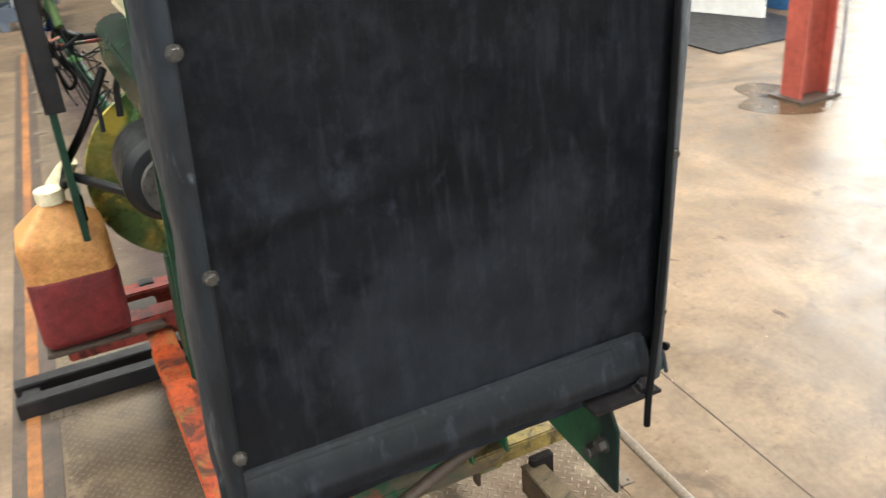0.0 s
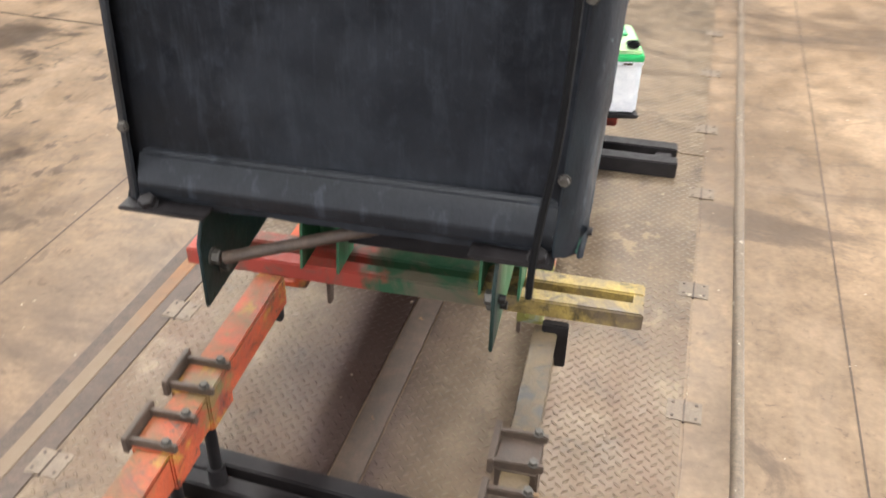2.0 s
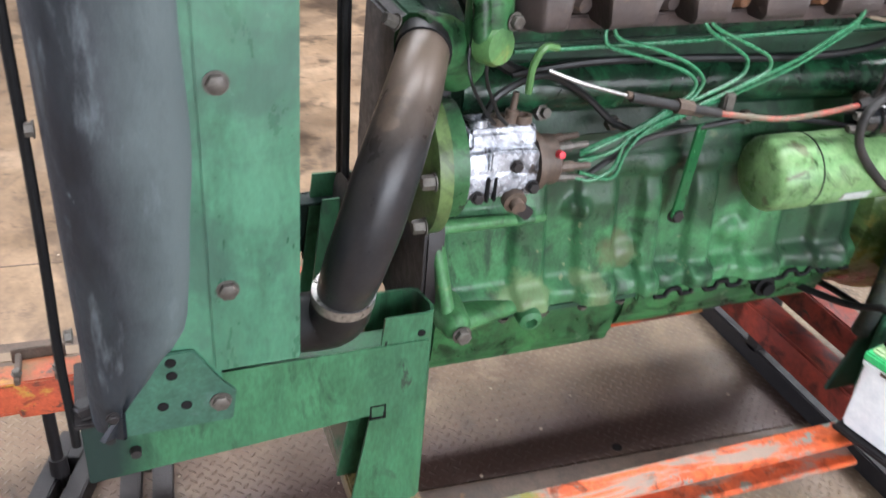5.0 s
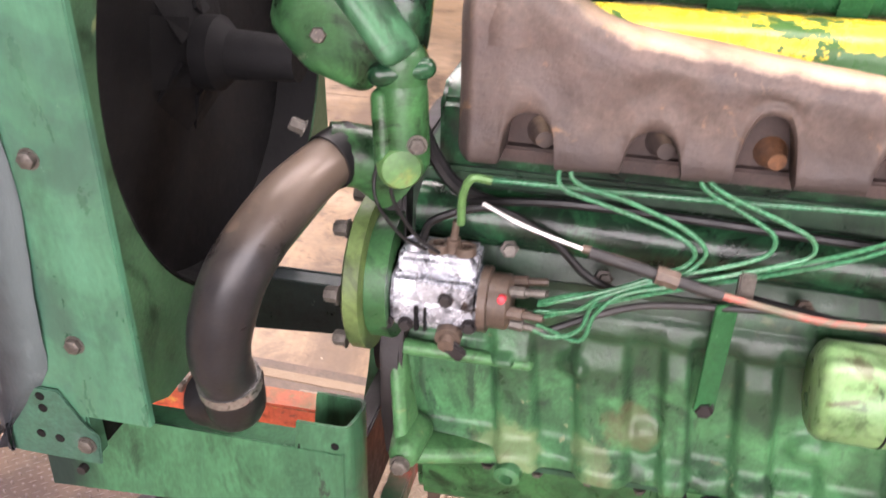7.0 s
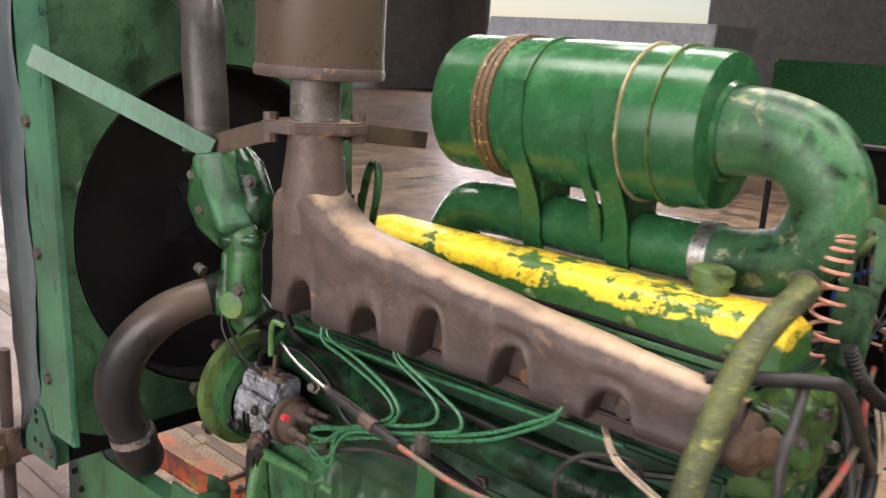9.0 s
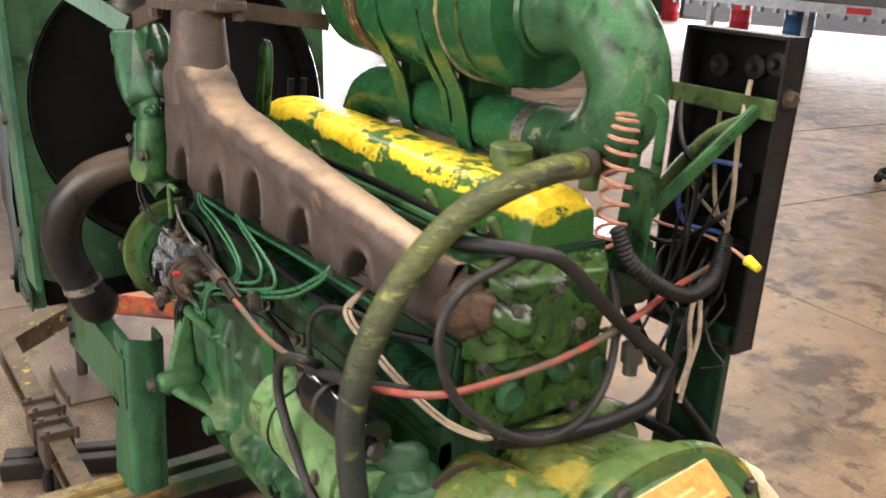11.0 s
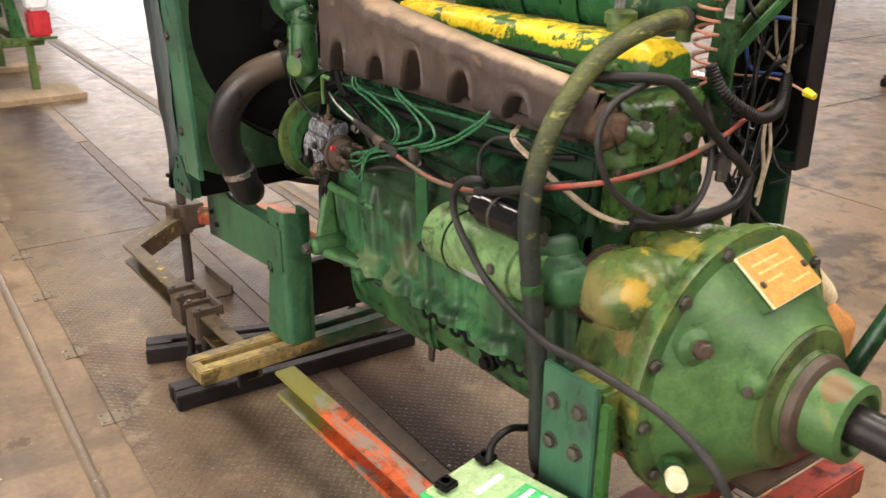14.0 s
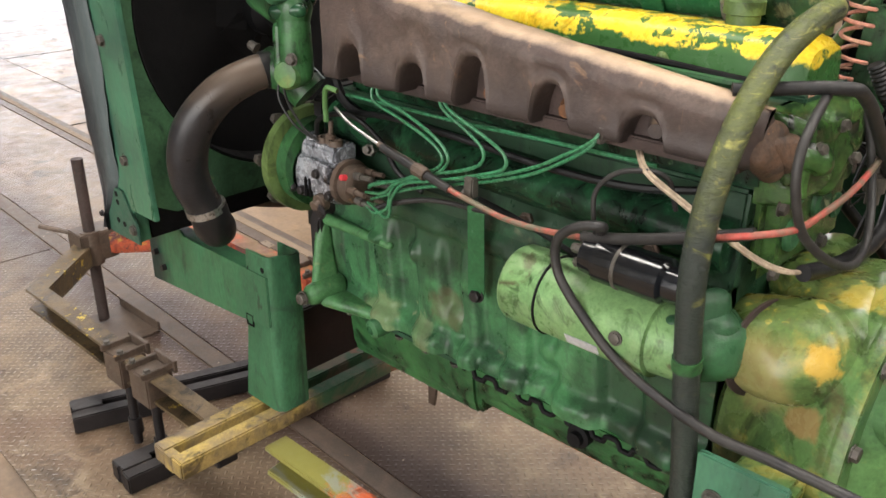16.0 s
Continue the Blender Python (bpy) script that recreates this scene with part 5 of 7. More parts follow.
part("rubber_elbow", tube([(0.303, 0.344, 0.925), (0.292, 0.342, 0.885), (0.272, 0.326, 0.855), (0.25, 0.27, 0.84)], 0.046, 20), RUBBER, hose)
part("hose_clamp", lathe([(0, 0.0475), (0.018, 0.0475)], (0.303, 0.343, 0.912), (0.25, 0, 1), 24), STEEL, hose)
part("rubber_sleeve", tube([(0.17, 0.5, 1.253), (0.187, 0.488, 1.25), (0.21, 0.477, 1.245)], 0.041, 20), RUBBER, hose)
part("clamp_screw", hexbolt((0.195, 0.44, 1.285), (0.3, -1, 0.5), 0.01, 0.02), BOLT, hose)
uphose = thing("upper_hose", (0.19, 0.44, 1.55), "dark upper coolant hose clamped to the thermostat housing", "coolant hose")
part("hose", tube([(0.2, 0.45, 1.53), (0.188, 0.44, 1.6), (0.182, 0.42, 1.7), (0.165, 0.38, 1.82), (0.15, 0.25, 1.88)], 0.043, 22), DARKPIPE, uphose)
part("hose_clamp", lathe([(0, 0.047), (0.016, 0.047)], (0.194, 0.443, 1.57), (-0.1, 0, 1), 20), BOLT, uphose)
part("brace_strap", bar((0.43, 0.245, 1.705), (0.205, 0.495, 1.545), 0.006, 0.043, 0.001), PANELGREEN, radiator, "green brace strap")

# The radiator leans a little on its pads.
for ob in radiator.children_recursive:
    for v in ob.data.vertices:
        v.co.x += 0.042 * (v.co.z - 1.34)

# Injection pump.
pump = part("injection_pump", prism([(0.135, 0.985), (0.19, 0.985), (0.205, 1.0), (0.208, 1.04), (0.196, 1.075), (0.135, 1.085)], "y", 0.56, 0.69, 0.006, None, 3), ALU, engine, "greasy aluminium injection pump")
top = part("pump_top", prism([(0.13, 1.075), (0.196, 1.075), (0.192, 1.105), (0.18, 1.112), (0.13, 1.112)], "y", 0.57, 0.685, 0.006), ALU, pump)
for y in (0.59, 0.625, 0.665):
    part("top_boss", lathe([(0, 0.016), (0.012, 0.015), (0.012, 0.009), (0.004, 0.008), (0.004, 0)], (0.172, y, 1.11), (0, 0, 1), 14), ALU if y < 0.6 else BROWNSTEEL, top)
part("top_fitting", lathe([(0, 0.011), (0.02, 0.011), (0.022, 0.006), (0.05, 0.005)], (0.17, 0.645, 1.11), (0, 0.1, 1), 10), BROWNSTEEL, top)
part("pump_flange", prism([(0.12, 0.975), (0.2, 0.985), (0.215, 1.0), (0.215, 1.05), (0.2, 1.075), (0.165, 1.1), (0.12, 1.1)], "y", 0.535, 0.56, 0.005), ALU, pump, "pale aluminium mounting flange")
part("side_cover", prism([(0.6, 1.045), (0.685, 1.035), (0.685, 1.075), (0.6, 1.08)], "x", 0.2, 0.212, 0.003), ALU, pump)
part("seal_rib", box(0.2, 0.212, 0.598, 0.604, 0.99, 1.035, 0.002), BLACK, pump)
part("seal_rib", box(0.2, 0.212, 0.612, 0.616, 0.99, 1.035, 0.002), BLACK, pump)
part("lever_shaft", lathe([(0, 0.02), (0.015, 0.02), (0.016, 0.012), (0.03, 0.012), (0.03, 0)], (0.2, 0.65, 0.99), (1, 0, -0.2), 14), BROWNSTEEL, pump)
part("lever_arm", bar((0.222, 0.65, 0.985), (0.222, 0.675, 0.965), 0.012, 0.022, 0.003), BLACKSTEEL, pump)
part("pump_head", lathe([(0, 0.05), (0.012, 0.05), (0.014, 0.042), (0.04, 0.042), (0.046, 0.034), (0.046, 0)], (0.165, 0.69, 1.035), (0, 1, 0), 18), BROWNSTEEL, pump, "brown distributor head")
for p in ((0.208, 0.555, 1.0), (0.21, 0.645, 1.052), (0.207, 0.68, 1.01), (0.206, 0.585, 1.0), (0.213, 0.545, 1.045)):
    part("pump_bolt", hexbolt(p, (1, 0, 0), 0.0095, 0.009), BLACKSTEEL, pump)
for k in range(6):
    a = 2 * math.pi * k / 6
    part("outlet", lathe([(0, 0.009), (0.025, 0.009), (0.026, 0.006), (0.055, 0.0055)], (0.165 + 0.03 * math.cos(a), 0.73, 1.035 + 0.03 * math.sin(a)), (0.1 * math.cos(a), 1, 0.1 * math.sin(a)), 8), BOLT if k % 2 else BROWNSTEEL, pump)
part("inspection_cap", lathe([(0, 0.007), (0.012, 0.006), (0.014, 0)], (0.2, 0.725, 1.06), (1, 0, 0.3), 10), REDPLASTIC, pump, "small red cap")
part("pump_cover", lathe([(0, 0.0), (0, 0.11), (0.006, 0.122), (0.028, 0.122), (0.03, 0.11)], (0.13, 0.497, 1.04), (0, 1, 0), 40), OLIVE, engine, "olive round timing cover")
part("cover_neck", lathe([(0, 0.1), (0.04, 0.1)], (0.13, 0.52, 1.04), (0, 1, 0), 32), GREEN, engine)
for a in (-42, 8, 58, 108, 158, 208, 258):
    p = (0.13 + 0.114 * math.cos(radians(a)), 0.497, 1.04 + 0.114 * math.sin(radians(a)))
    part("cover_bolt", hexbolt(p, (0, -1, 0), 0.012, 0.02), BOLT, engine)

# Starter motor.
STARTERGREEN = stains(stains(paint("pale_starter_paint", (0.15, 0.26, 0.105), (0.1, 0.2, 0.08), (0.03, 0.04, 0.025), 0.635, 7, 0.34, bump=0.2, oil=0.8, oil_at=0.6), (0.05, 0.035, 0.02), 16.0, 0.58, 0.66, 0.8), (0.22, 0.29, 0.16), 8.0, 0.5, 0.68, 0.5)
GLOSSBLACK = paint("oily_black_enamel", (0.005, 0.006, 0.008), (0.01, 0.01, 0.01), (0.05, 0.045, 0.04), 0.7, 9, 0.1, bump=0.06, spec=0.6)
starter = part("starter", lathe([(0, 0.0), (0, 0.056), (0.006, 0.066), (0.014, 0.071), (0.088, 0.072), (0.09, 0.07), (0.3, 0.07), (0.302, 0.062), (0.36, 0.058)], (0.172, 1.165, 0.965), (0, 1, 0), 36), STARTERGREEN, engine, "pale green starter motor with scraped paint")
part("end_seam", lathe([(0, 0.0705), (0.0012, 0.0727), (0.004, 0.0727), (0.0052, 0.0705)], (0.172, 1.252, 0.965), (0, 1, 0), 36), BLACK, starter)
part("solenoid", lathe([(0, 0.016), (0.004, 0.03), (0.03, 0.031), (0.032, 0.037), (0.15, 0.037), (0.156, 0.03), (0.19, 0.03)], (0.2, 1.325, 1.075), (0, 1, 0), 28), GLOSSBLACK, starter, "glossy black starter solenoid")
part("solenoid_band", lathe([(0, 0.0372), (0.001, 0.0384), (0.006, 0.0384), (0.007, 0.0372)], (0.2, 1.395, 1.075), (0, 1, 0), 28), BOLT, starter)
for dx, dz in ((0.014, 0.012), (-0.012, 0.014), (0.006, -0.016)):
    part("terminal", hexbolt((0.2 + dx, 1.331, 1.075 + dz), (0, -1, 0), 0.0085, 0.02), BOLT, starter)
part("starter_nose", cast([
    [(0.16, 1.47, 0.965, 0.06), (0.14, 1.53, 0.965, 0.062)],
    [(0.17, 1.51, 1.035, 0.02), (0.14, 1.53, 1.04, 0.022), (0.15, 1.53, 1.01, 0.026)],
    [(0.195, 1.49, 1.005, 0.014), (0.15, 1.545, 1.0, 0.03), (0.185, 1.52, 0.985, 0.02)],
], None, 0.008), GREASYSHADE, starter, "greasy green starter nose", angle=60)
for p in ((0.19, 1.54, 0.91), (0.2, 1.53, 1.06)):
    part("flange_bolt", hexbolt(p, (0.4, -1, 0), 0.012, 0.012), BOLT, starter)
lm = Matrix.Translation((0.172 + 0.0705 * math.cos(radians(-28)), 1.355, 0.965 + 0.0705 * math.sin(radians(-28)))) @ Matrix.Rotation(radians(28), 4, "Y")
part("label_plate", box(-0.001, 0.0012, -0.035, 0.03, -0.011, 0.011, 0.001, None, lm), GREYMETAL, starter, "scraped white label")
part("band_screw", hexbolt((0.2415, 1.42, 0.972), (1, 0, 0.1), 0.01, 0.004), BOLT, starter)

# Bell housing, cone, hub and shaft.
HC = (-0.134, 0.78)
bell = bmesh.new()
lathe([(0, 0.22), (0.02, 0.255), (0.1, 0.272), (0.17, 0.285), (0.19, 0.3), (0.212, 0.3)], (HC[0], 1.53, HC[1]), (0, 1, 0), 56, bell)
for v in bell.verts:
    if v.co.x < HC[0]:
        v.co.x = HC[0] + (v.co.x - HC[0]) * 0.55
bell_ob = part("bell_housing", bell, BELL, engine, "green bell housing with worn yellow patches")
part("starter_bulge", cast([[(0.075, 1.6, 0.955, 0.078), (0.06, 1.65, 0.965, 0.085), (0.1, 1.64, 0.95, 0.06), (0.04, 1.56, 0.95, 0.07)]], None, 0.003), BELL, bell_ob, angle=60)
part("bulge_ring", lathe([(0, 0.072), (0.001, 0.0835), (0.006, 0.0835), (0.007, 0.072)], (0.079, 1.585, 0.955), (0.25, 1, 0), 32), RUSTDARK, bell_ob, "dark brown ring round the bulge")
part("housing_lump", cast([[(-0.05, 1.6, 1.0, 0.05), (0.02, 1.69, 0.98, 0.06), (-0.09, 1.69, 1.02, 0.04)], [(-0.2, 1.58, 1.0, 0.06), (-0.06, 1.58, 1.01, 0.05)]], None, 0.006), BELL, bell_ob, angle=60)
cone = part("clutch_cone", lathe([(0, 0.292), (0.02, 0.292), (0.024, 0.268), (0.04, 0.258), (0.085, 0.216), (0.13, 0.176), (0.165, 0.15), (0.172, 0.12)], (HC[0], 1.742, HC[1]), (0, 1, 0), 56), HOUSING, engine, "light green cone-shaped clutch housing")
part("collar", lathe([(0, 0.15), (0.01, 0.152), (0.022, 0.142), (0.026, 0.105), (0.05, 0.098)], (HC[0], 1.892, HC[1]), (0, 1, 0), 48), OLIVE, engine, "dirty olive bearing collar")
for k in range(8):
    a = radians(72 - 7 * k)
    part("writing_bar", box(-0.004, 0.004, 0, 0.0015, -0.008, 0.008, 0, None, Matrix.Translation((HC[0] + 0.128 * math.cos(a), 1.9145, HC[1] + 0.128 * math.sin(a))) @ Matrix.Rotation(radians(90) - a, 4, "Y")), BROWNSTEEL, cone)
part("flange_ring", lathe([(0, 0.3), (0.01, 0.303), (0.024, 0.3), (0.026, 0.27)], (HC[0], 1.737, HC[1]), (0, 1, 0), 56), BELL, engine)
for k in range(12):
    a = radians(72 - 26.5 * k)
    part("flange_bolt", hexbolt((HC[0] + 0.283 * math.cos(a), 1.764, HC[1] + 0.283 * math.sin(a)), (0, 1, 0), 0.012, 0.01), BOLT, cone)
part("boss", lathe([(0, 0.045), (0.03, 0.036), (0.04, 0.02), (0.05, 0.018), (0.05, 0)], (0.055, 1.78, 0.9), (0.45, 0.9, 0.25), 20), HOUSING, cone)
part("boss_plug", hexbolt((0.075, 1.822, 0.912), (0.45, 0.9, 0.25), 0.016, 0.02), BROWNSTEEL, cone)
part("lug", cast([[(-0.02, 1.86, 0.85, 0.03), (0.012, 1.895, 0.85, 0.026)], [(-0.03, 1.87, 0.83, 0.02), (0.0, 1.86, 0.8, 0.016)]]), HOUSING, cone, angle=60)
part("lug_bolt", hexbolt((0.03, 1.9, 0.85), (1, 0.4, 0), 0.011, 0.012), BOLT, cone)
hub = part("hub", lathe([(0, 0.1), (0.006, 0.104), (0.012, 0.085), (0.1, 0.08), (0.105, 0.062), (0.09, 0.055), (0.09, 0)], (HC[0], 1.925, HC[1]), (0, 1, 0), 40), HOUSING, engine, "green bearing hub")
part("hub_band", lathe([(0, 0.1), (0.004, 0.102), (0.02, 0.098), (0.028, 0.085)], (HC[0], 1.93, HC[1]), (0, 1, 0), 40), BROWNSTEEL, hub)
part("shaft", lathe([(0, 0.038), (0.14, 0.038), (0.145, 0.03)], (HC[0], 2.0, HC[1]), (0, 1, 0), 24), STEELPIPE, engine, "dark steel output shaft")
part("coupling", lathe([(0, 0.06), (0.005, 0.066), (0.1, 0.066), (0.1, 0.045), (0.03, 0.04), (0.03, 0)], (HC[0], 2.115, HC[1]), (0, 1, 0), 32), RUSTDARK, engine, "brown steel shaft coupling")

pts = [Vector((-0.036, 1.772, 1.036)), Vector((-0.054, 1.866, 0.962)), Vector((-0.24, 1.845, 0.962)), Vector((-0.222, 1.751, 1.036))]
nrm = (pts[1] - pts[0]).cross(pts[3] - pts[0]).normalized()
nrm = nrm if nrm.z > 0 else -nrm
ux = (pts[3] - pts[0]).normalized()
uy = nrm.cross(ux)
mid = sum(pts, Vector()) / 4 + nrm * 0.017
NM = Matrix((ux, uy, nrm)).transposed().to_4x4()
NM.translation = mid
name_plate = part("name_plate", box(-0.092, 0.092, -0.058, 0.058, -0.003, 0.003, 0.002, None, NM), CREAM, engine, "worn orange metal name plate")
part("plate_face", box(-0.09, 0.09, -0.056, 0.056, 0.003, 0.004, 0.0004, None, NM), PLATE, name_plate)
part("plate_pad", box(-0.09, 0.09, -0.055, 0.055, -0.06, -0.004, 0.004, None, NM), HOUSING, name_plate)
for dx, dy, w in ((-0.02, 0.03, 0.1), (0.0, 0.012, 0.13), (-0.03, -0.008, 0.06), (0.04, -0.03, 0.07)):
    part("writing_bar", box(dx - w / 2, dx + w / 2, dy - 0.0025, dy + 0.0025, 0.004, 0.0044, 0, None, NM), PLATEMARK, name_plate)
for dx in (-0.078, 0.078):
    part("rivet", hexbolt(NM @ Vector((dx, -0.01, 0.004)), nrm, 0.006, 0.003), BROWNSTEEL, name_plate)

# Rear mount plate.
mount = part("mount_plate", box(0.215, 0.23, 1.575, 1.72, 0.4, 0.83, 0.003), PANELGREEN, engine, "green rear mounting plate")
part("mount_arm", box(0.08, 0.215, 1.62, 1.72, 0.66, 0.82, 0.01), BELL, mount)
for p in ((0.23, 1.61, 0.756), (0.23, 1.682, 0.766), (0.23, 1.608, 0.665), (0.23, 1.677, 0.672)):
    part("plate_bolt", hexbolt(p, (1, 0, 0), 0.015, 0.012), BOLT, mount)
part("yellow_edge", box(0.205, 0.222, 1.722, 1.75, 0.45, 0.8, 0.003), YELLOW, mount, "flaking yellow edge")
part("mount_gusset", prism([(1.5, 0.4), (1.6, 0.4), (1.6, 0.7)], "x", 0.2, 0.212, 0.003), DARKGREEN, mount)
part("rear_leg", box(-0.48, -0.46, 1.56, 1.72, 0.37, 0.83, 0.003), DARKGREEN, engine)
part("rear_gusset", prism([(1.22, 0.34), (1.42, 0.34), (1.42, 0.4), (1.33, 0.7), (1.27, 0.7)], "x", -0.3, -0.288, 0.003), DARKGREEN, engine)

lever = thing("clutch_lever", (-0.266, 1.937, 0.8), "long green clutch lever of the power take-off", "lever")
part("rod", tube([(-0.25, 1.925, 0.78), (-0.3, 1.965, 0.93), (-0.37, 2.02, 1.15)], [0.022, 0.018, 0.017], 14), DARKGLOSS, lever)
part("grip", tube([(-0.362, 2.013, 1.125), (-0.39, 2.037, 1.21), (-0.414, 2.057, 1.297)], [0.018, 0.019, 0.021], 14), DARKGLOSS, lever)
part("grip_rim", lathe([(0, 0.021), (0.004, 0.0225), (0.006, 0.019), (0.0, 0.012)], (-0.4135, 2.0565, 1.2955), (-0.27, 0.22, 1), 16), BOLT, lever)
part("collar", lathe([(0, 0.018), (0.005, 0.023), (0.02, 0.023), (0.025, 0.018)], (-0.358, 2.01, 1.112), (-0.3, 0.22, 1), 14), HOUSING, lever)

# ---- air cleaner ----
BRASS = paint("tarnished_brass_band", (0.4, 0.33, 0.2), (0.26, 0.2, 0.11), None, 0.6, 20, 0.4, 0.2)
air = thing("air_cleaner", (-0.22, 1.1, 1.4), "glossy green canister air cleaner strapped over its intake pipe", "air cleaner")
AX, AZ, AR = -0.22, 1.66, 0.135
part("canister", lathe([(0, 0.06), (0.01, 0.11), (0.03, AR), (0.14, AR), (0.3, AR + 0.002), (0.56, AR), (0.58, AR - 0.005), (0.582, 0.085), (0.59, 0.08)], (AX, 0.76, AZ), (0, 1, 0), 64), BRIGHTGREEN, air, "glossy green canister")
for y, w, mat in ((0.892, 0.012, BRAID), (0.906, 0.012, BRAID), (0.92, 0.012, BRAID), (1.0, 0.006, GREEN), (1.2, 0.0045, BRASS), (1.26, 0.004, OLIVE)):
    part("band", lathe([(0, AR + 0.002), (0.001, AR + 0.006), (w, AR + 0.006), (w + 0.001, AR + 0.002)], (AX, y, AZ), (0, 1, 0), 48), mat, air)
part("elbow", tube([(AX, 1.33, AZ), (AX, 1.4, AZ + 0.005), (AX, 1.48, AZ - 0.02), (AX - 0.005, 1.52, AZ - 0.1), (AX - 0.008, 1.48, AZ - 0.185), (AX - 0.01, 1.4, 1.447), (AX - 0.01, 1.32, 1.447)], [0.075, 0.072, 0.068, 0.064, 0.06, 0.056, 0.055], 24), BLOCKGREEN, air, "worn green cast elbow")
part("intake_pipe", tube([(AX - 0.01, 1.32, 1.447), (AX - 0.01, 1.1, 1.447), (AX - 0.01, 0.85, 1.447), (AX - 0.01, 0.78, 1.43), (AX - 0.01, 0.745, 1.38)], 0.054, 24), BRIGHTGREEN, air, "glossy green intake pipe")
part("hose_clamp", lathe([(0, 0.058), (0.03, 0.058)], (AX - 0.01, 1.315, 1.447), (0, 1, 0), 24), STEEL, air)
def ribbon(pts, y, w, thick=0.004):
    """A flat steel band along (x, z) points, w wide along y."""
    n = len(pts)
    off = []
    for i, (x, z) in enumerate(pts):
        d = Vector((pts[min(i + 1, n - 1)][0] - pts[max(i - 1, 0)][0], pts[min(i + 1, n - 1)][1] - pts[max(i - 1, 0)][1])).normalized()
        off.append((x - d.y * thick, z + d.x * thick))
    return prism(pts + off[::-1], "y", y - w / 2, y + w / 2, 0.001)


for y in (0.99, 1.18):
    side = [(AX + AR + 0.003, AZ + 0.06), (AX + AR + 0.003, AZ), (AX + AR - 0.004, AZ - 0.05), (AX + 0.1, AZ - 0.1), (AX + 0.065, AZ - 0.155), (AX + 0.05, AZ - 0.2), (AX + 0.047, AZ - 0.235), (AX + 0.03, AZ - 0.265)]
    part("strap", ribbon(side, y, 0.046), BRIGHTGREEN, air, "green steel strap")
    part("saddle", box(AX - 0.05, AX + 0.05, y - 0.02, y + 0.02, 1.49, 1.54, 0.004), GREEN, air)
part("strap", ribbon([(AX + AR, AZ - 0.02), (AX + 0.11, AZ - 0.09), (AX + 0.06, AZ - 0.16), (AX + 0.046, AZ - 0.22)], 1.135, 0.024), BRIGHTGREEN, air)
part("pipe_flange", box(AX - 0.06, AX + 0.075, 0.9, 1.35, 1.378, 1.392, 0.003), CREAM, air, "dirty cream gasket strip")

# ---- control panel ----
panel = thing("control_panel", (-0.5, 1.54, 1.1), "black steel instrument box with its open back full of wires", "control panel")
part("box", box(-0.5, -0.495, 1.43, 1.632, 1.11, 1.645, 0.001), BLACKSTEEL, panel, "black steel box")
for dims in ((-0.494, -0.447, 1.43, 1.436, 1.11, 1.645), (-0.494, -0.447, 1.626, 1.632, 1.11, 1.645), (-0.494, -0.447, 1.437, 1.625, 1.639, 1.645), (-0.494, -0.447, 1.437, 1.625, 1.11, 1.116)):
    part("box_wall", box(*dims, 0.001), BLACKSTEEL, panel)
part("backing", box(-0.495, -0.491, 1.436, 1.626, 1.116, 1.639, 0), BLACK, panel)
part("cross_strap", box(-0.449, -0.441, 1.425, 1.63, 1.515, 1.548, 0.002), OLIVE, panel, "olive green cross strap")
part("strap_end", box(-0.449, -0.415, 1.42, 1.4255, 1.515, 1.548, 0.002), OLIVE, panel)
part("strap_bolt", hexbolt((-0.47, 1.632, 1.55), (0, 1, 0), 0.013, 0.012), BROWNSTEEL, panel)
for y, z in ((1.49, 1.585), (1.56, 1.59), (1.6, 1.6)):
    part("gauge_back", lathe([(0, 0.019), (0.02, 0.019), (0.022, 0.008), (0.035, 0.006), (0.035, 0)], (-0.491, y, z), (1, 0, 0), 18), BLACKSTEEL, panel)
for y, z in ((1.5, 1.42), (1.58, 1.4), (1.52, 1.3), (1.59, 1.28)):
    part("switch_back", box(-0.491, -0.46, y - 0.02, y + 0.02, z - 0.02, z + 0.02, 0.004), BLACK, panel)
part("post", box(-0.49, -0.47, 1.47, 1.6, 0.72, 1.14, 0.002), DARKGREEN, panel, "dark green sheet steel post")
eye_y, eye_z = 1.585, 1.53
arch = [(eye_y + 0.03 * math.cos(math.pi * k / 12), eye_z + 0.03 * math.sin(math.pi * k / 12)) for k in range(13)]
arch += [(eye_y + 0.013 * math.cos(math.pi * k / 12), eye_z + 0.013 * math.sin(math.pi * k / 12)) for k in range(12, -1, -1)]
hook_bm = prism(arch, "x", -0.216, -0.207, 0.0015)
for ya, yb in ((eye_y - 0.03, eye_y - 0.013), (eye_y + 0.013, eye_y + 0.03)):
    box(-0.216, -0.207, ya, yb, 1.45, eye_z + 0.001, 0.0015, hook_bm)
prism([(eye_y - 0.03, 1.452), (eye_y + 0.03, 1.452), (eye_y + 0.02, 1.28), (eye_y - 0.045, 1.28)], "x", -0.216, -0.207, 0.0015, hook_bm)
part("lift_hook", hook_bm, GREEN, engine, "green slotted lifting eye plate")
part("panel_stay", bar((-0.25, 1.57, 1.37), (-0.44, 1.6, 1.53), 0.014, 0.022, 0.003), GREEN, panel)

# ---- battery ----
battery = thing("battery", (0.4, 1.58, 0.4), "white car battery with a pale green lid on the stand", "battery")
BM = pose(0.385, 1.49, 0.382, 0, 0, 11)
part("case", box(-0.092, 0.092, 0.0, 0.255, 0.001, 0.175, 0.008, None, BM), WHITEPLASTIC, battery)
part("lid_rim", box(-0.096, 0.096, -0.004, 0.259, 0.178, 0.2, 0.004, None, BM), GREENPLASTIC, battery, "bright green lid rim")
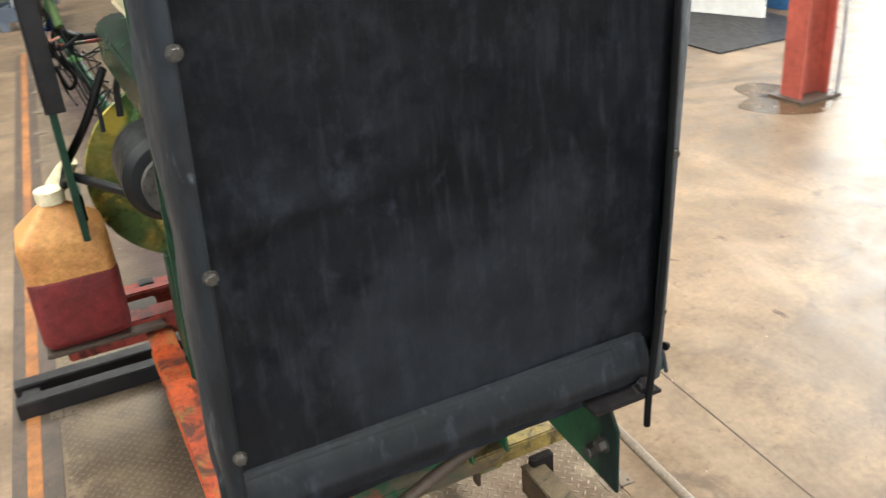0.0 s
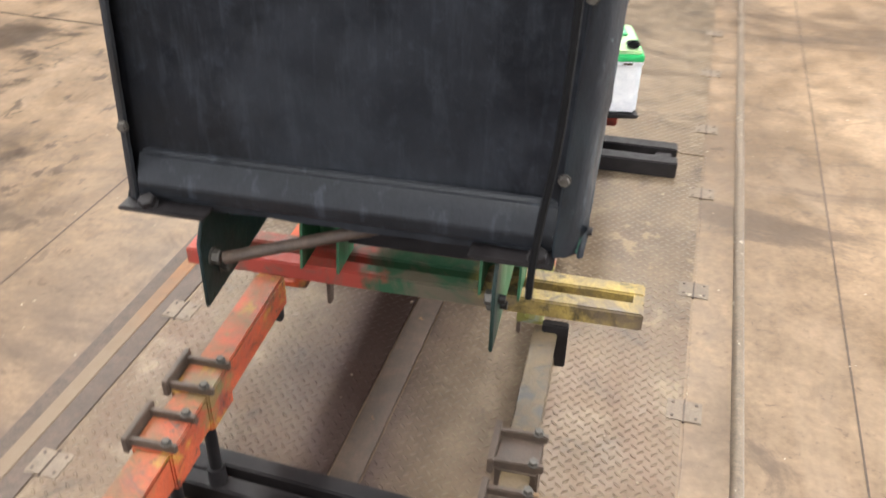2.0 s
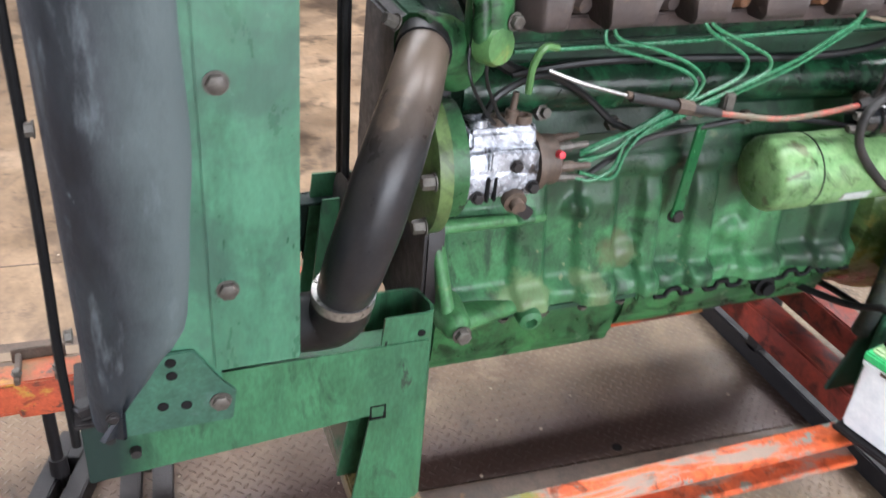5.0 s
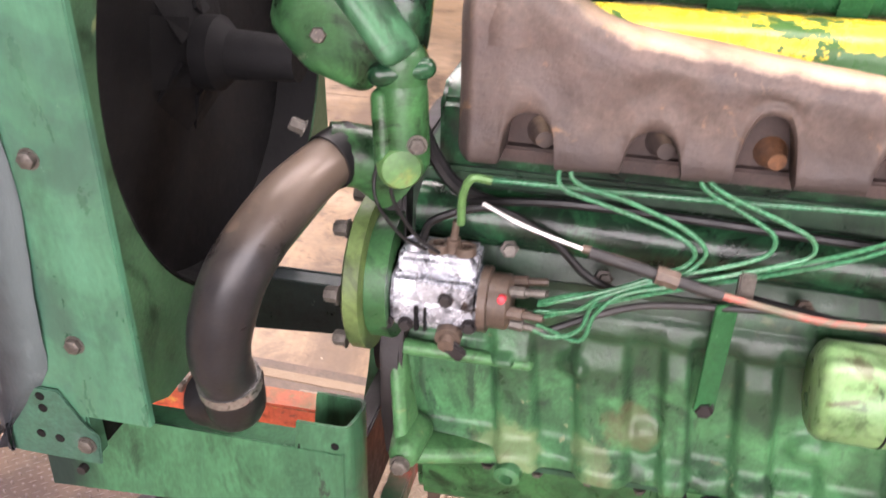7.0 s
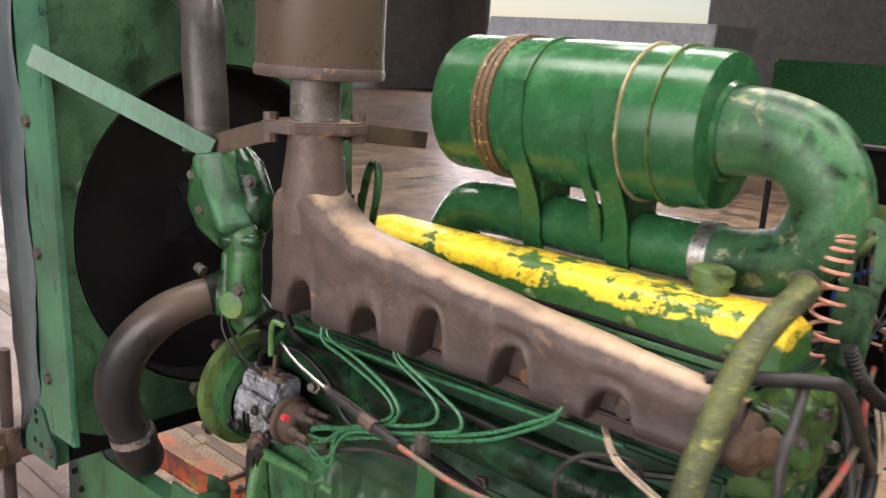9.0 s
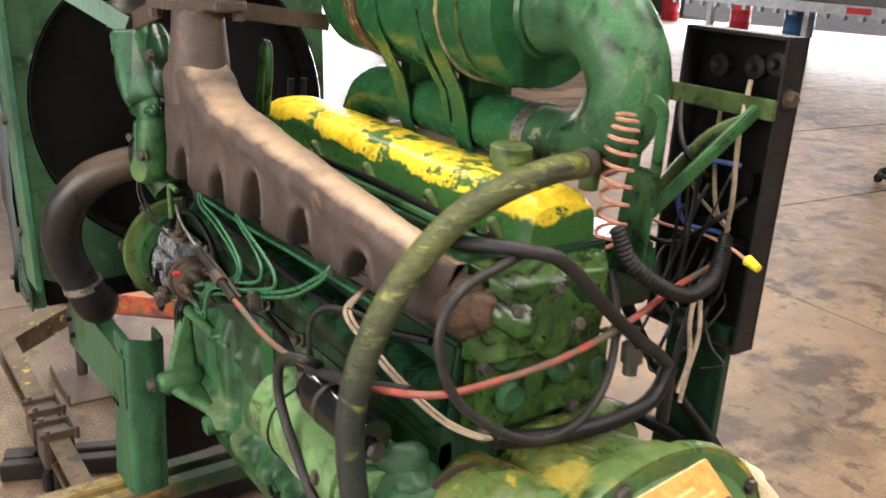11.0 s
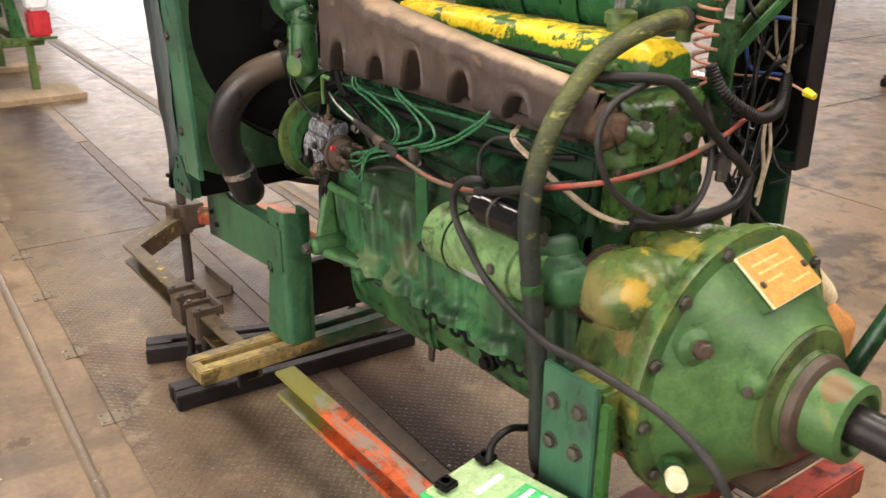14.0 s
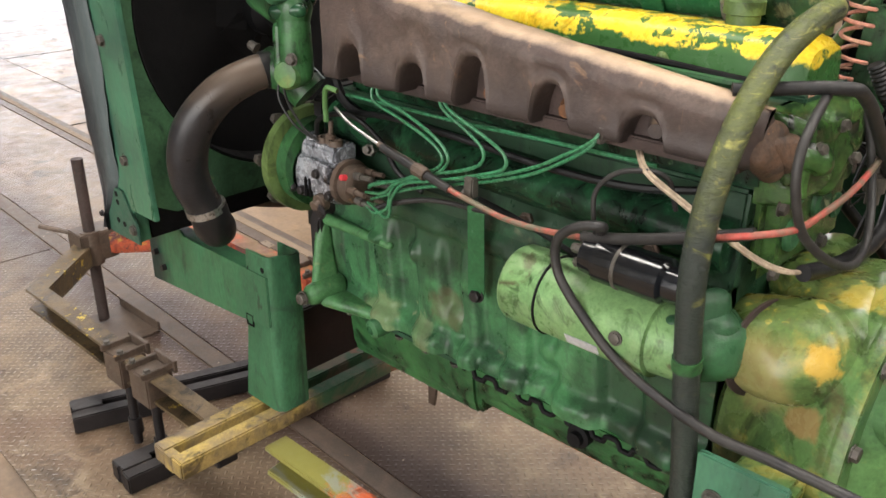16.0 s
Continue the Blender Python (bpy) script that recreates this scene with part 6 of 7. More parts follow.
part("white_band", box(-0.0945, 0.0945, -0.0025, 0.2575, 0.165, 0.179, 0.003, None, BM), WHITEPLASTIC, battery)
for dx in (-0.05, 0.03):
    part("writing_bar", box(dx, dx + 0.03, -0.0035, -0.002, 0.168, 0.175, 0, None, BM), BROWNSTEEL, battery)
lid = part("lid", box(-0.088, 0.088, 0.004, 0.251, 0.198, 0.211, 0.005, None, BM), LIDPALE, battery, "pale green lid")
part("lid_panel", box(-0.06, 0.06, 0.14, 0.235, 0.211, 0.216, 0.003, None, BM), GREENPLASTIC, battery)
for x0, x1, y0, y1 in ((-0.05, 0.03, 0.08, 0.095), (-0.05, 0.05, 0.16, 0.172), (-0.05, 0.03, 0.19, 0.2)):
    z0 = 0.211 if y0 < 0.1 else 0.216
    part("writing_bar", box(x0, x1, y0, y1, z0, z0 + 0.0006, 0, None, BM), WHITEPLASTIC, lid)
for x in (-0.06, 0.06):
    part("terminal", lathe([(0, 0.012), (0.022, 0.01), (0.022, 0)], BM @ Vector((x, 0.035, 0.21)), (0, 0, 1), 14), BOLT, battery)
    part("cable_lug", box(x - 0.02, x + 0.02, 0.018, 0.055, 0.216, 0.232, 0.005, None, BM), BLACK, battery)

# ---- jug ----
jug = thing("oil_jug", (-0.44, 1.42, 0.37), "grimy red and amber plastic jug strapped beside the engine", "jug")
JX, JY = -0.545, 1.63
jug_low = cast([[(JX + dx, JY + dy, z, 0.035) for dx in (-0.095, 0.095) for dy in (-0.07, 0.07) for z in (0.4, 0.585)]], None, 0.006)
part("lower_half", jug_low, JUGRED, jug, angle=60)
jug_high = cast([[(JX + dx, JY + dy, z, 0.034) for dx in (-0.094, 0.094) for dy in (-0.069, 0.069) for z in (0.59, 0.7)] + [(JX, JY, 0.775, 0.045)]], None, 0.006)
part("upper_half", jug_high, JUGTAN, jug, angle=60)
part("cap", lathe([(0, 0.04), (0.02, 0.042), (0.04, 0.042), (0.043, 0.03), (0.043, 0)], (JX, JY, 0.805), (0, 0, 1), 20), CREAM, jug)
part("jug_tray", box(JX - 0.13, -0.32, JY - 0.11, JY + 0.11, 0.352, 0.366, 0.004), BROWNSTEEL, jug)

# ---- the far side of the engine ----
alternator = part("alternator", lathe([(0, 0.03), (0.005, 0.075), (0.02, 0.09), (0.16, 0.09), (0.18, 0.08), (0.19, 0.04), (0.19, 0)], (-0.32, 0.62, 1.15), (0, 1, 0), 30), RUBBER, engine, "black alternator")
part("pulley", lathe([(0, 0.03), (0.0, 0.06), (0.008, 0.05), (0.016, 0.06), (0.02, 0.06), (0.02, 0)], (-0.32, 0.585, 1.15), (0, 1, 0), 26), BOLT, alternator)
part("bracket", prism([(0.62, 1.0), (0.7, 0.93), (0.8, 0.93), (1.0, 1.03), (1.1, 1.05), (1.1, 1.09), (0.95, 1.08), (0.75, 1.04)], "x", -0.325, -0.285, 0.01), GREEN, alternator, "green alternator bracket")
part("bracket_bolt", hexbolt((-0.326, 0.66, 0.985), (-1, 0, 0), 0.018, 0.015), HOUSING, alternator)
for x in (-0.215, -0.18):
    part("v_belt", tube([(x, 0.47, 1.42), (x + 0.004, 0.47, 1.1), (x + 0.01, 0.47, 0.74)], 0.009, 8), RUBBER, engine, "black fan belt strand")
part("crank_pulley", lathe([(0, 0.05), (0, 0.1), (0.01, 0.085), (0.03, 0.1), (0.03, 0)], (-0.13, 0.46, 0.78), (0, 1, 0), 30), BLACKSTEEL, engine)
part("lifting_link", tube([(0.0, 0.688, 1.39), (0.002, 0.7, 1.46), (0.004, 0.714, 1.515), (0.004, 0.728, 1.537), (0.004, 0.742, 1.525), (0.002, 0.74, 1.475), (0.0, 0.722, 1.39)], 0.008, 10), GREEN, engine, "green slotted lifting link")

# ---- things in the distance ----
CX, CY = 3.8, 2.8
column = thing("steel_column", (CX, CY, 0), "red painted steel roof column", "column")
part("web", box(CX - 0.1, CX + 0.1, CY - 0.01, CY + 0.01, 0, 6.5, 0.002), REDPAINT, column)
part("flange", box(CX - 0.12, CX - 0.1, CY - 0.08, CY + 0.08, 0, 6.5, 0.002), REDPAINT, column)
part("flange", box(CX + 0.1, CX + 0.12, CY - 0.08, CY + 0.08, 0, 6.5, 0.002), REDPAINT, column)
part("base_plate", box(CX - 0.17, CX + 0.17, CY - 0.14, CY + 0.14, 0, 0.015, 0.003), BROWNSTEEL, column)
part("conduit", tube([(CX + 0.17, CY - 0.1, 0.0), (CX + 0.13, CY - 0.13, 0.5), (CX + 0.05, CY - 0.13, 1.4)], 0.012, 8), GREYMETAL, column)
door_leaf = thing("office_door", (4.82, 5.3, 0), "white painted door standing open by the office doorway", "door")
dm = Matrix.Translation((4.82, 5.3, 0)) @ Matrix.Rotation(math.atan2(-0.75, 0.29), 4, "Z")
part("leaf", box(0.0, 0.86, -0.022, 0.022, 0.012, 2.04, 0.003, None, dm), WHITEPAINT, door_leaf)
for hs in (-1, 1):
    part("door_handle", tube([dm @ Vector((0.8, hs * 0.022, 1.0)), dm @ Vector((0.8, hs * 0.06, 1.0)), dm @ Vector((0.7, hs * 0.06, 1.0))], 0.009, 8), STEEL, door_leaf)


def drum(x, y, mat, word):
    d = thing("drum", (x, y, 0), word + " steel drum on the workshop floor", "drum", "drums along the wall")
    part("shell", lathe([(0, 0.28), (0.02, 0.29), (0.28, 0.29), (0.3, 0.3), (0.32, 0.29), (0.56, 0.29), (0.58, 0.3), (0.6, 0.29), (0.86, 0.29), (0.88, 0.28), (0.87, 0.26), (0.87, 0)], (x, y, 0), (0, 0, 1), 28), mat, d)
    return d


drum(5.75, 4.75, BLUEPAINT, "blue")
drum(3.62, 5.6, GREYMETAL, "grey")
for x, y, mat, w in ((-22.6, -17.6, REDPLASTIC, "red"), (-21.7, -14.2, REDPLASTIC, "red"), (-20.2, -11.4, BLUEPAINT, "blue"), (-22.9, -12.9, BLUEPAINT, "blue")):
    drum(x, y, mat, w)


# ---- hoses, cables and lines ----
def line(name, label, category, mat, pts, r, n=10, steps=7):
    """One hose, cable or wire as a thing of its own, with its mesh at its first point."""
    ob = part(name, tube(pts, r, n, steps), mat)
    return tagged(ob, label, category)


big = thing("oil_hose", (0.2, 1.55, 0.62), "thick cracked hose overpainted in olive green", "hose")
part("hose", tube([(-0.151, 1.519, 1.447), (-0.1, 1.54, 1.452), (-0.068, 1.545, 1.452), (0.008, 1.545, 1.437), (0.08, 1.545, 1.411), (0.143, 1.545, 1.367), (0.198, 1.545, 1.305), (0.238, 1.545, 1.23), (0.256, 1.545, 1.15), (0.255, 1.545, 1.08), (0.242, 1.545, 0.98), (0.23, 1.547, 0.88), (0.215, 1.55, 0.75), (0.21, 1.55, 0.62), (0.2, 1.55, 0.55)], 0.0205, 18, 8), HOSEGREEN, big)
part("end_fitting", lathe([(0, 0.022), (0.03, 0.022), (0.032, 0.017), (0.05, 0.017)], (-0.13, 1.53, 1.45), (-0.9, -0.4, 0), 12), BOLT, big)
part("band", lathe([(0, 0.0228), (0.02, 0.0228)], (0.241, 1.545, 0.97), (0.1, 0, 1), 16), GREEN, big)
part("hose_elbow", tube([(-0.16, 1.512, 1.447), (-0.185, 1.5, 1.44), (-0.19, 1.495, 1.4)], 0.016, 12), OLIVE, big)

line("loop_cable", "grey rubber cable hanging in a loop behind the head", "cable", HOSE, [(0.02, 1.60, 1.357), (0.079, 1.615, 1.35), (0.145, 1.63, 1.338), (0.18, 1.635, 1.305), (0.186, 1.64, 1.256), (0.16, 1.65, 1.19), (0.1, 1.67, 1.138), (0.033, 1.68, 1.112), (-0.045, 1.67, 1.112), (-0.11, 1.65, 1.14), (-0.146, 1.63, 1.189), (-0.16, 1.61, 1.25), (-0.16, 1.59, 1.3)], 0.007, 12)
line("ground_cable", "thick grey cable from the head down behind the housing", "cable", HOSE, [(0.12, 1.5, 1.36), (0.033, 1.62, 1.367), (-0.019, 1.64, 1.345), (-0.1, 1.645, 1.27), (-0.178, 1.64, 1.206), (-0.251, 1.635, 1.154), (-0.29, 1.625, 1.11), (-0.3, 1.62, 1.02)], 0.0105, 12)
line("cable_sleeve", "black rubber sleeve over a bundle of wires", "cable sleeve", RUBBER, [(0.074, 1.628, 1.096), (-0.018, 1.64, 1.081), (-0.129, 1.645, 1.074), (-0.215, 1.64, 1.076), (-0.257, 1.635, 1.093), (-0.285, 1.63, 1.13)], 0.0135, 12)
for d in (0.0, 0.008):
    line("white_wire", "thin dirty white wire into the black sleeve", "wire", WHITEWIRE, [(0.12 + d, 1.36, 1.24), (0.19 + d, 1.42, 1.235), (0.183 + d, 1.48, 1.2), (0.165 + d, 1.53, 1.165), (0.128 + d, 1.58, 1.122), (0.09 + d, 1.61, 1.1), (0.06, 1.628, 1.094)], 0.0032, 8)
red = thing("red_cable", (0.2, 1.1, 1.09), "faded red battery cable along the engine side", "cable")
part("cable", tube([(0.2, 0.98, 1.117), (0.2, 1.069, 1.1), (0.2, 1.162, 1.088), (0.2, 1.265, 1.094), (0.205, 1.36, 1.112), (0.21, 1.46, 1.145), (0.215, 1.56, 1.178), (0.18, 1.64, 1.2), (0.085, 1.645, 1.2), (-0.015, 1.645, 1.206), (-0.106, 1.64, 1.219), (-0.188, 1.63, 1.234), (-0.3, 1.6, 1.248), (-0.44, 1.57, 1.258)], 0.0053, 10), REDWIRE, red)
part("worn_sheath", tube([(0.2, 0.84, 1.15), (0.2, 0.909, 1.134), (0.2, 0.991, 1.115), (0.2, 1.02, 1.109)], 0.0085, 10), HOSE, red)
part("sheath_nut", tube([(0.2, 0.93, 1.129), (0.2, 0.945, 1.126), (0.2, 0.96, 1.122)], 0.013, 8), BROWNSTEEL, red)
part("worn_sheath", tube([(0.203, 1.32, 1.104), (0.207, 1.41, 1.128), (0.213, 1.52, 1.165), (0.2, 1.6, 1.19)], 0.0092, 10), HOSE, red)
part("cable_end", tube([(0.19, 0.69, 1.2), (0.2, 0.75, 1.178), (0.2, 0.85, 1.148)], 0.003, 8), STEEL, red)
line("starter_cable", "dark grey starter cable draped past the bell housing", "cable", HOSE, [(0.2, 1.35, 1.12), (0.235, 1.375, 1.147), (0.245, 1.336, 1.138), (0.245, 1.3, 1.105), (0.245, 1.305, 1.05), (0.245, 1.355, 0.993), (0.247, 1.428, 0.938), (0.25, 1.511, 0.906), (0.262, 1.61, 0.893), (0.27, 1.7, 0.9), (0.272, 1.794, 0.9), (0.27, 1.872, 0.893), (0.27, 1.936, 0.88), (0.27, 1.988, 0.859), (0.268, 2.027, 0.827), (0.262, 2.05, 0.77), (0.25, 2.05, 0.6), (0.28, 2.0, 0.45)], 0.0083, 12)
line("battery_cable", "black battery cable looped under the oil pan", "cable", RUBBER, [(0.325, 1.53, 0.606), (0.305, 1.52, 0.64), (0.26, 1.52, 0.655), (0.18, 1.5, 0.62), (0.05, 1.46, 0.6), (-0.04, 1.48, 0.58), (0.05, 1.56, 0.58), (0.2, 1.6, 0.57)], 0.008, 10)
# Coiled sender line, corrugated loom and the wires in the panel.
coil = [(-0.272, 1.55, 1.552), (-0.24, 1.548, 1.565), (-0.205, 1.545, 1.56)]
for k in range(0, 91):
    a = 2 * math.pi * k / 10
    gap = 0.15 * (k / 90) ** 1.7
    coil.append((-0.2 + 0.023 * math.cos(a), 1.545 + 0.023 * math.sin(a), 1.53 - gap - 0.0005 * k))
coil += [(-0.215, 1.55, 1.325), (-0.16, 1.55, 1.315), (-0.107, 1.55, 1.319), (-0.03, 1.55, 1.332)]
line("sender_line", "coiled copper-pink sender line over the lifting eye", "coiled tube", PINKWIRE, coil, 0.0035, 6, 3)
loom = [(-0.15, 1.6, 1.37), (-0.168, 1.62, 1.32), (-0.225, 1.635, 1.277), (-0.287, 1.64, 1.254), (-0.348, 1.63, 1.257), (-0.395, 1.61, 1.28), (-0.43, 1.59, 1.315)]
path = smooth_path(loom, 16)
line("wire_loom", "black corrugated wire loom from the head to the panel", "wire loom", RUBBER, [tuple(p) for p in path], [0.0135 if i % 2 else 0.0115 for i in range(len(path))], 10, 2)


def panel_wire(mat, word, r, pts):
    line("panel_wire", word + " wire in the back of the instrument box", "wire", mat, pts, r, 6)


panel_wire(PINKWIRE, "pink", 0.003, [(-0.42, 1.4, 1.31), (-0.44, 1.449, 1.296), (-0.43, 1.538, 1.306), (-0.425, 1.599, 1.302), (-0.425, 1.64, 1.29)])
panel_wire(WHITEWIRE, "dirty white", 0.0045, [(-0.46, 1.565, 1.57), (-0.43, 1.582, 1.484), (-0.43, 1.59, 1.384), (-0.44, 1.582, 1.326), (-0.45, 1.575, 1.29)])
panel_wire(WHITEWIRE, "dirty white", 0.004, [(-0.46, 1.515, 1.54), (-0.44, 1.535, 1.44), (-0.44, 1.554, 1.355), (-0.45, 1.58, 1.322)])
panel_wire(WHITEWIRE, "dirty white", 0.0035, [(-0.46, 1.47, 1.44), (-0.44, 1.5, 1.38), (-0.445, 1.55, 1.34), (-0.45, 1.58, 1.32)])
panel_wire(BLUEWIRE, "blue", 0.0045, [(-0.46, 1.575, 1.43), (-0.43, 1.54, 1.432), (-0.42, 1.5, 1.405), (-0.42, 1.487, 1.361), (-0.43, 1.504, 1.315), (-0.45, 1.565, 1.312)])
panel_wire(RUBBER, "black", 0.005, [(-0.45, 1.44, 1.53), (-0.42, 1.47, 1.48), (-0.41, 1.5, 1.44), (-0.44, 1.53, 1.4)])
panel_wire(RUBBER, "black", 0.006, [(-0.46, 1.49, 1.3), (-0.43, 1.46, 1.24), (-0.4, 1.5, 1.18), (-0.42, 1.56, 1.14), (-0.44, 1.58, 1.2)])
panel_wire(RUBBER, "black", 0.005, [(-0.455, 1.6, 1.38), (-0.425, 1.57, 1.34), (-0.43, 1.5, 1.28), (-0.42, 1.45, 1.27), (-0.36, 1.45, 1.3)])
panel_wire(RUBBER, "black", 0.007, [(-0.46, 1.55, 1.25), (-0.4, 1.57, 1.2), (-0.36, 1.58, 1.1), (-0.36, 1.56, 1.0)])
panel_wire(WHITEWIRE, "dirty white", 0.004, [(-0.36, 1.6, 1.23), (-0.33, 1.62, 1.19), (-0.33, 1.63, 1.13), (-0.3, 1.64, 1.08)])
panel_wire(WHITEWIRE, "dirty white", 0.004, [(-0.36, 1.61, 1.23), (-0.345, 1.63, 1.17), (-0.325, 1.635, 1.11), (-0.31, 1.64, 1.06)])
panel_wire(HOSE, "grey", 0.003, [(-0.45, 1.59, 1.3), (-0.425, 1.6, 1.22), (-0.435, 1.57, 1.17), (-0.425, 1.6, 1.12), (-0.42, 1.635, 1.1), (-0.41, 1.6, 1.08)])
random.seed(5)
for k in range(9):
    mat, word = ((RUBBER, "black"), (RUBBER, "black"), (HOSE, "grey"), (RUBBER, "black"))[k % 4]
    a = Vector((-0.47, 1.45 + 0.17 * random.random(), 1.18 + 0.3 * random.random()))
    b = Vector((-0.33 + 0.03 * random.random(), 1.5 + 0.12 * random.random(), 1.1 + 0.16 * random.random()))
    sag = Vector((random.uniform(-0.02, 0.02), random.uniform(-0.03, 0.03), -random.uniform(0.05, 0.12)))
    out = Vector((0.05, random.uniform(-0.02, 0.03), random.uniform(-0.03, 0.03)))
    line("panel_wire", word + " wire in the back of the instrument box", "wire", mat, [a, a + out, (a + b) / 2 + sag, b], random.choice((0.002, 0.003, 0.004)), 6)
part("wire_nut", lathe([(0, 0.005), (0.004, 0.01), (0.03, 0.007), (0.032, 0)], (-0.425, 1.638, 1.292), (0.15, 1, -0.25), 10), YELLOWCAP, panel, "yellow wire nut")
part("stay_tube", tube([(-0.45, 1.58, 1.51), (-0.43, 1.53, 1.475), (-0.42, 1.47, 1.4), (-0.41, 1.43, 1.33)], 0.012, 10), OLIVE, panel)
# Injector lines.
def injector_line(pts):
    il = part("injector_line", tube(pts, 0.0034, 8), FUELLINE, engine)
    part("line_nut", lathe([(0, 0.006), (0.004, 0.0085), (0.022, 0.0085), (0.024, 0.005)], Vector(pts[0]) + Vector((0, 0, -0.022)), (0, 0.05, 1), 6), BOLT, il)


injector_line([(0.17, 0.791, 1.275), (0.178, 0.793, 1.232), (0.175, 0.856, 1.21), (0.175, 0.94, 1.183), (0.175, 0.977, 1.158), (0.175, 0.969, 1.134), (0.178, 0.939, 1.118), (0.185, 0.88, 1.09), (0.19, 0.8, 1.06), (0.18, 0.775, 1.045)])
injector_line([(0.17, 0.802, 1.275), (0.178, 0.811, 1.241), (0.175, 0.88, 1.22), (0.175, 0.955, 1.191), (0.175, 0.991, 1.161), (0.175, 0.981, 1.134), (0.178, 0.947, 1.112), (0.188, 0.86, 1.075), (0.19, 0.838, 1.02), (0.19, 0.8, 1.0), (0.185, 0.77, 1.005)])
injector_line([(0.165, 0.969, 1.28), (0.175, 0.977, 1.249), (0.172, 1.04, 1.214), (0.172, 1.074, 1.19), (0.172, 1.07, 1.163), (0.172, 1.027, 1.14), (0.178, 0.95, 1.115), (0.19, 0.866, 1.08), (0.19, 0.83, 1.051), (0.185, 0.77, 1.036)])
injector_line([(0.165, 0.978, 1.28), (0.175, 0.991, 1.251), (0.17, 1.08, 1.212), (0.17, 1.122, 1.19), (0.17, 1.121, 1.164), (0.172, 1.06, 1.138), (0.18, 0.96, 1.105), (0.19, 0.89, 1.085), (0.192, 0.856, 1.048), (0.19, 0.838, 1.0), (0.185, 0.775, 1.015)])
injector_line([(0.155, 1.312, 1.275), (0.165, 1.298, 1.25), (0.165, 1.244, 1.215), (0.165, 1.187, 1.182), (0.165, 1.1, 1.146), (0.17, 0.989, 1.112), (0.18, 0.9, 1.09), (0.185, 0.82, 1.07), (0.18, 0.775, 1.05)])
injector_line([(0.155, 1.308, 1.27), (0.165, 1.293, 1.238), (0.165, 1.234, 1.198), (0.165, 1.176, 1.166), (0.165, 1.087, 1.132), (0.17, 0.989, 1.102), (0.18, 0.9, 1.075), (0.18, 0.83, 1.045), (0.175, 0.775, 1.02)])
for name, mat, r, pts in (
    ("wiring_loom", RUBBER, 0.007, [(0.125, 0.66, 1.17), (0.14, 0.8, 1.19), (0.138, 1.0, 1.185), (0.135, 1.2, 1.175), (0.13, 1.36, 1.18), (0.1, 1.5, 1.2)]),
    ("fuel_hose", RUBBER, 0.006, [(0.17, 0.6, 1.12), (0.175, 0.62, 1.16), (0.16, 0.7, 1.18), (0.15, 0.78, 1.14), (0.16, 0.84, 1.09), (0.15, 0.9, 1.06)]),
    ("fuel_hose", HOSE, 0.0055, [(0.185, 0.78, 1.0), (0.17, 0.85, 1.03), (0.15, 0.93, 1.05), (0.145, 1.05, 1.06), (0.15, 1.12, 1.07)]),
    ("drain_hose", BLACK, 0.005, [(0.2, 1.33, 1.06), (0.185, 1.25, 1.07), (0.16, 1.15, 1.075), (0.15, 1.05, 1.085)]),
    ("heater_hose", RUBBER, 0.011, [(0.1, 0.57, 1.3), (0.115, 0.6, 1.24), (0.12, 0.64, 1.19), (0.11, 0.7, 1.16)]),
):
    part(name, tube(pts, r, 8), mat, engine)
for y, z in ((0.72, 1.1), (0.86, 1.07), (1.0, 1.075), (1.14, 1.06), (1.4, 1.08)):
    part("side_fitting", lathe([(0, 0.014), (0.012, 0.014), (0.014, 0.009), (0.024, 0.009), (0.024, 0)], (0.12, y, z), (1, 0.2, 0.3), 6), BOLT if y < 1.1 else BROWNSTEEL, engine)
part("line_clip", box(0.165, 0.185, 1.04, 1.062, 1.095, 1.135, 0.003), BOLT, engine)
part("leak_off_line", tube([(0.13, 0.657, 1.21), (0.135, 0.891, 1.214), (0.13, 1.036, 1.215), (0.13, 1.166, 1.22), (0.13, 1.4, 1.225)], 0.004, 8), FUELLINE, engine)
part("bypass_strip", tube([(0.19, 0.66, 1.165), (0.192, 0.662, 1.21), (0.196, 0.675, 1.238), (0.19, 0.7, 1.235)], 0.006, 8), HOUSING, engine)
part("vent_line", tube([(0.215, 0.59, 1.29), (0.225, 0.57, 1.22), (0.21, 0.6, 1.15), (0.19, 0.63, 1.115)], 0.0028, 8), RUBBER, engine)
part("throttle_rod", tube([(0.2, 0.83, 1.155), (0.19, 0.9, 1.135), (0.18, 1.0, 1.1)], 0.006, 8), BROWNSTEEL, engine)
part("starter_lead", tube([(0.2, 1.345, 1.1), (0.215, 1.345, 1.15), (0.215, 1.345, 1.19), (0.21, 1.368, 1.221), (0.2, 1.402, 1.235), (0.17, 1.44, 1.225), (0.15, 1.45, 1.17)], 0.0042, 8), HOSE, engine)
for k, (a, b2) in enumerate((((0.05, 0.95, 1.35), (0.03, 1.5, 1.345)), ((0.035, 1.0, 1.362), (0.02, 1.48, 1.352)))):
    part("oil_line", tube([a, ((a[0] + b2[0]) / 2 + 0.006, (a[1] + b2[1]) / 2, a[2] + 0.004), b2], 0.006 if k else 0.008, 8), BLACK if k else GREEN, engine)
CASTOLIVE = stains(paint("glossy_olive_casting", (0.042, 0.1, 0.024), (0.018, 0.05, 0.014), (0.3, 0.26, 0.05), 0.64, 11, 0.16, bump=0.4, spec=0.5, oil=0.9, oil_at=0.54), (0.12, 0.15, 0.032), 15.0, 0.57, 0.68, 0.5)
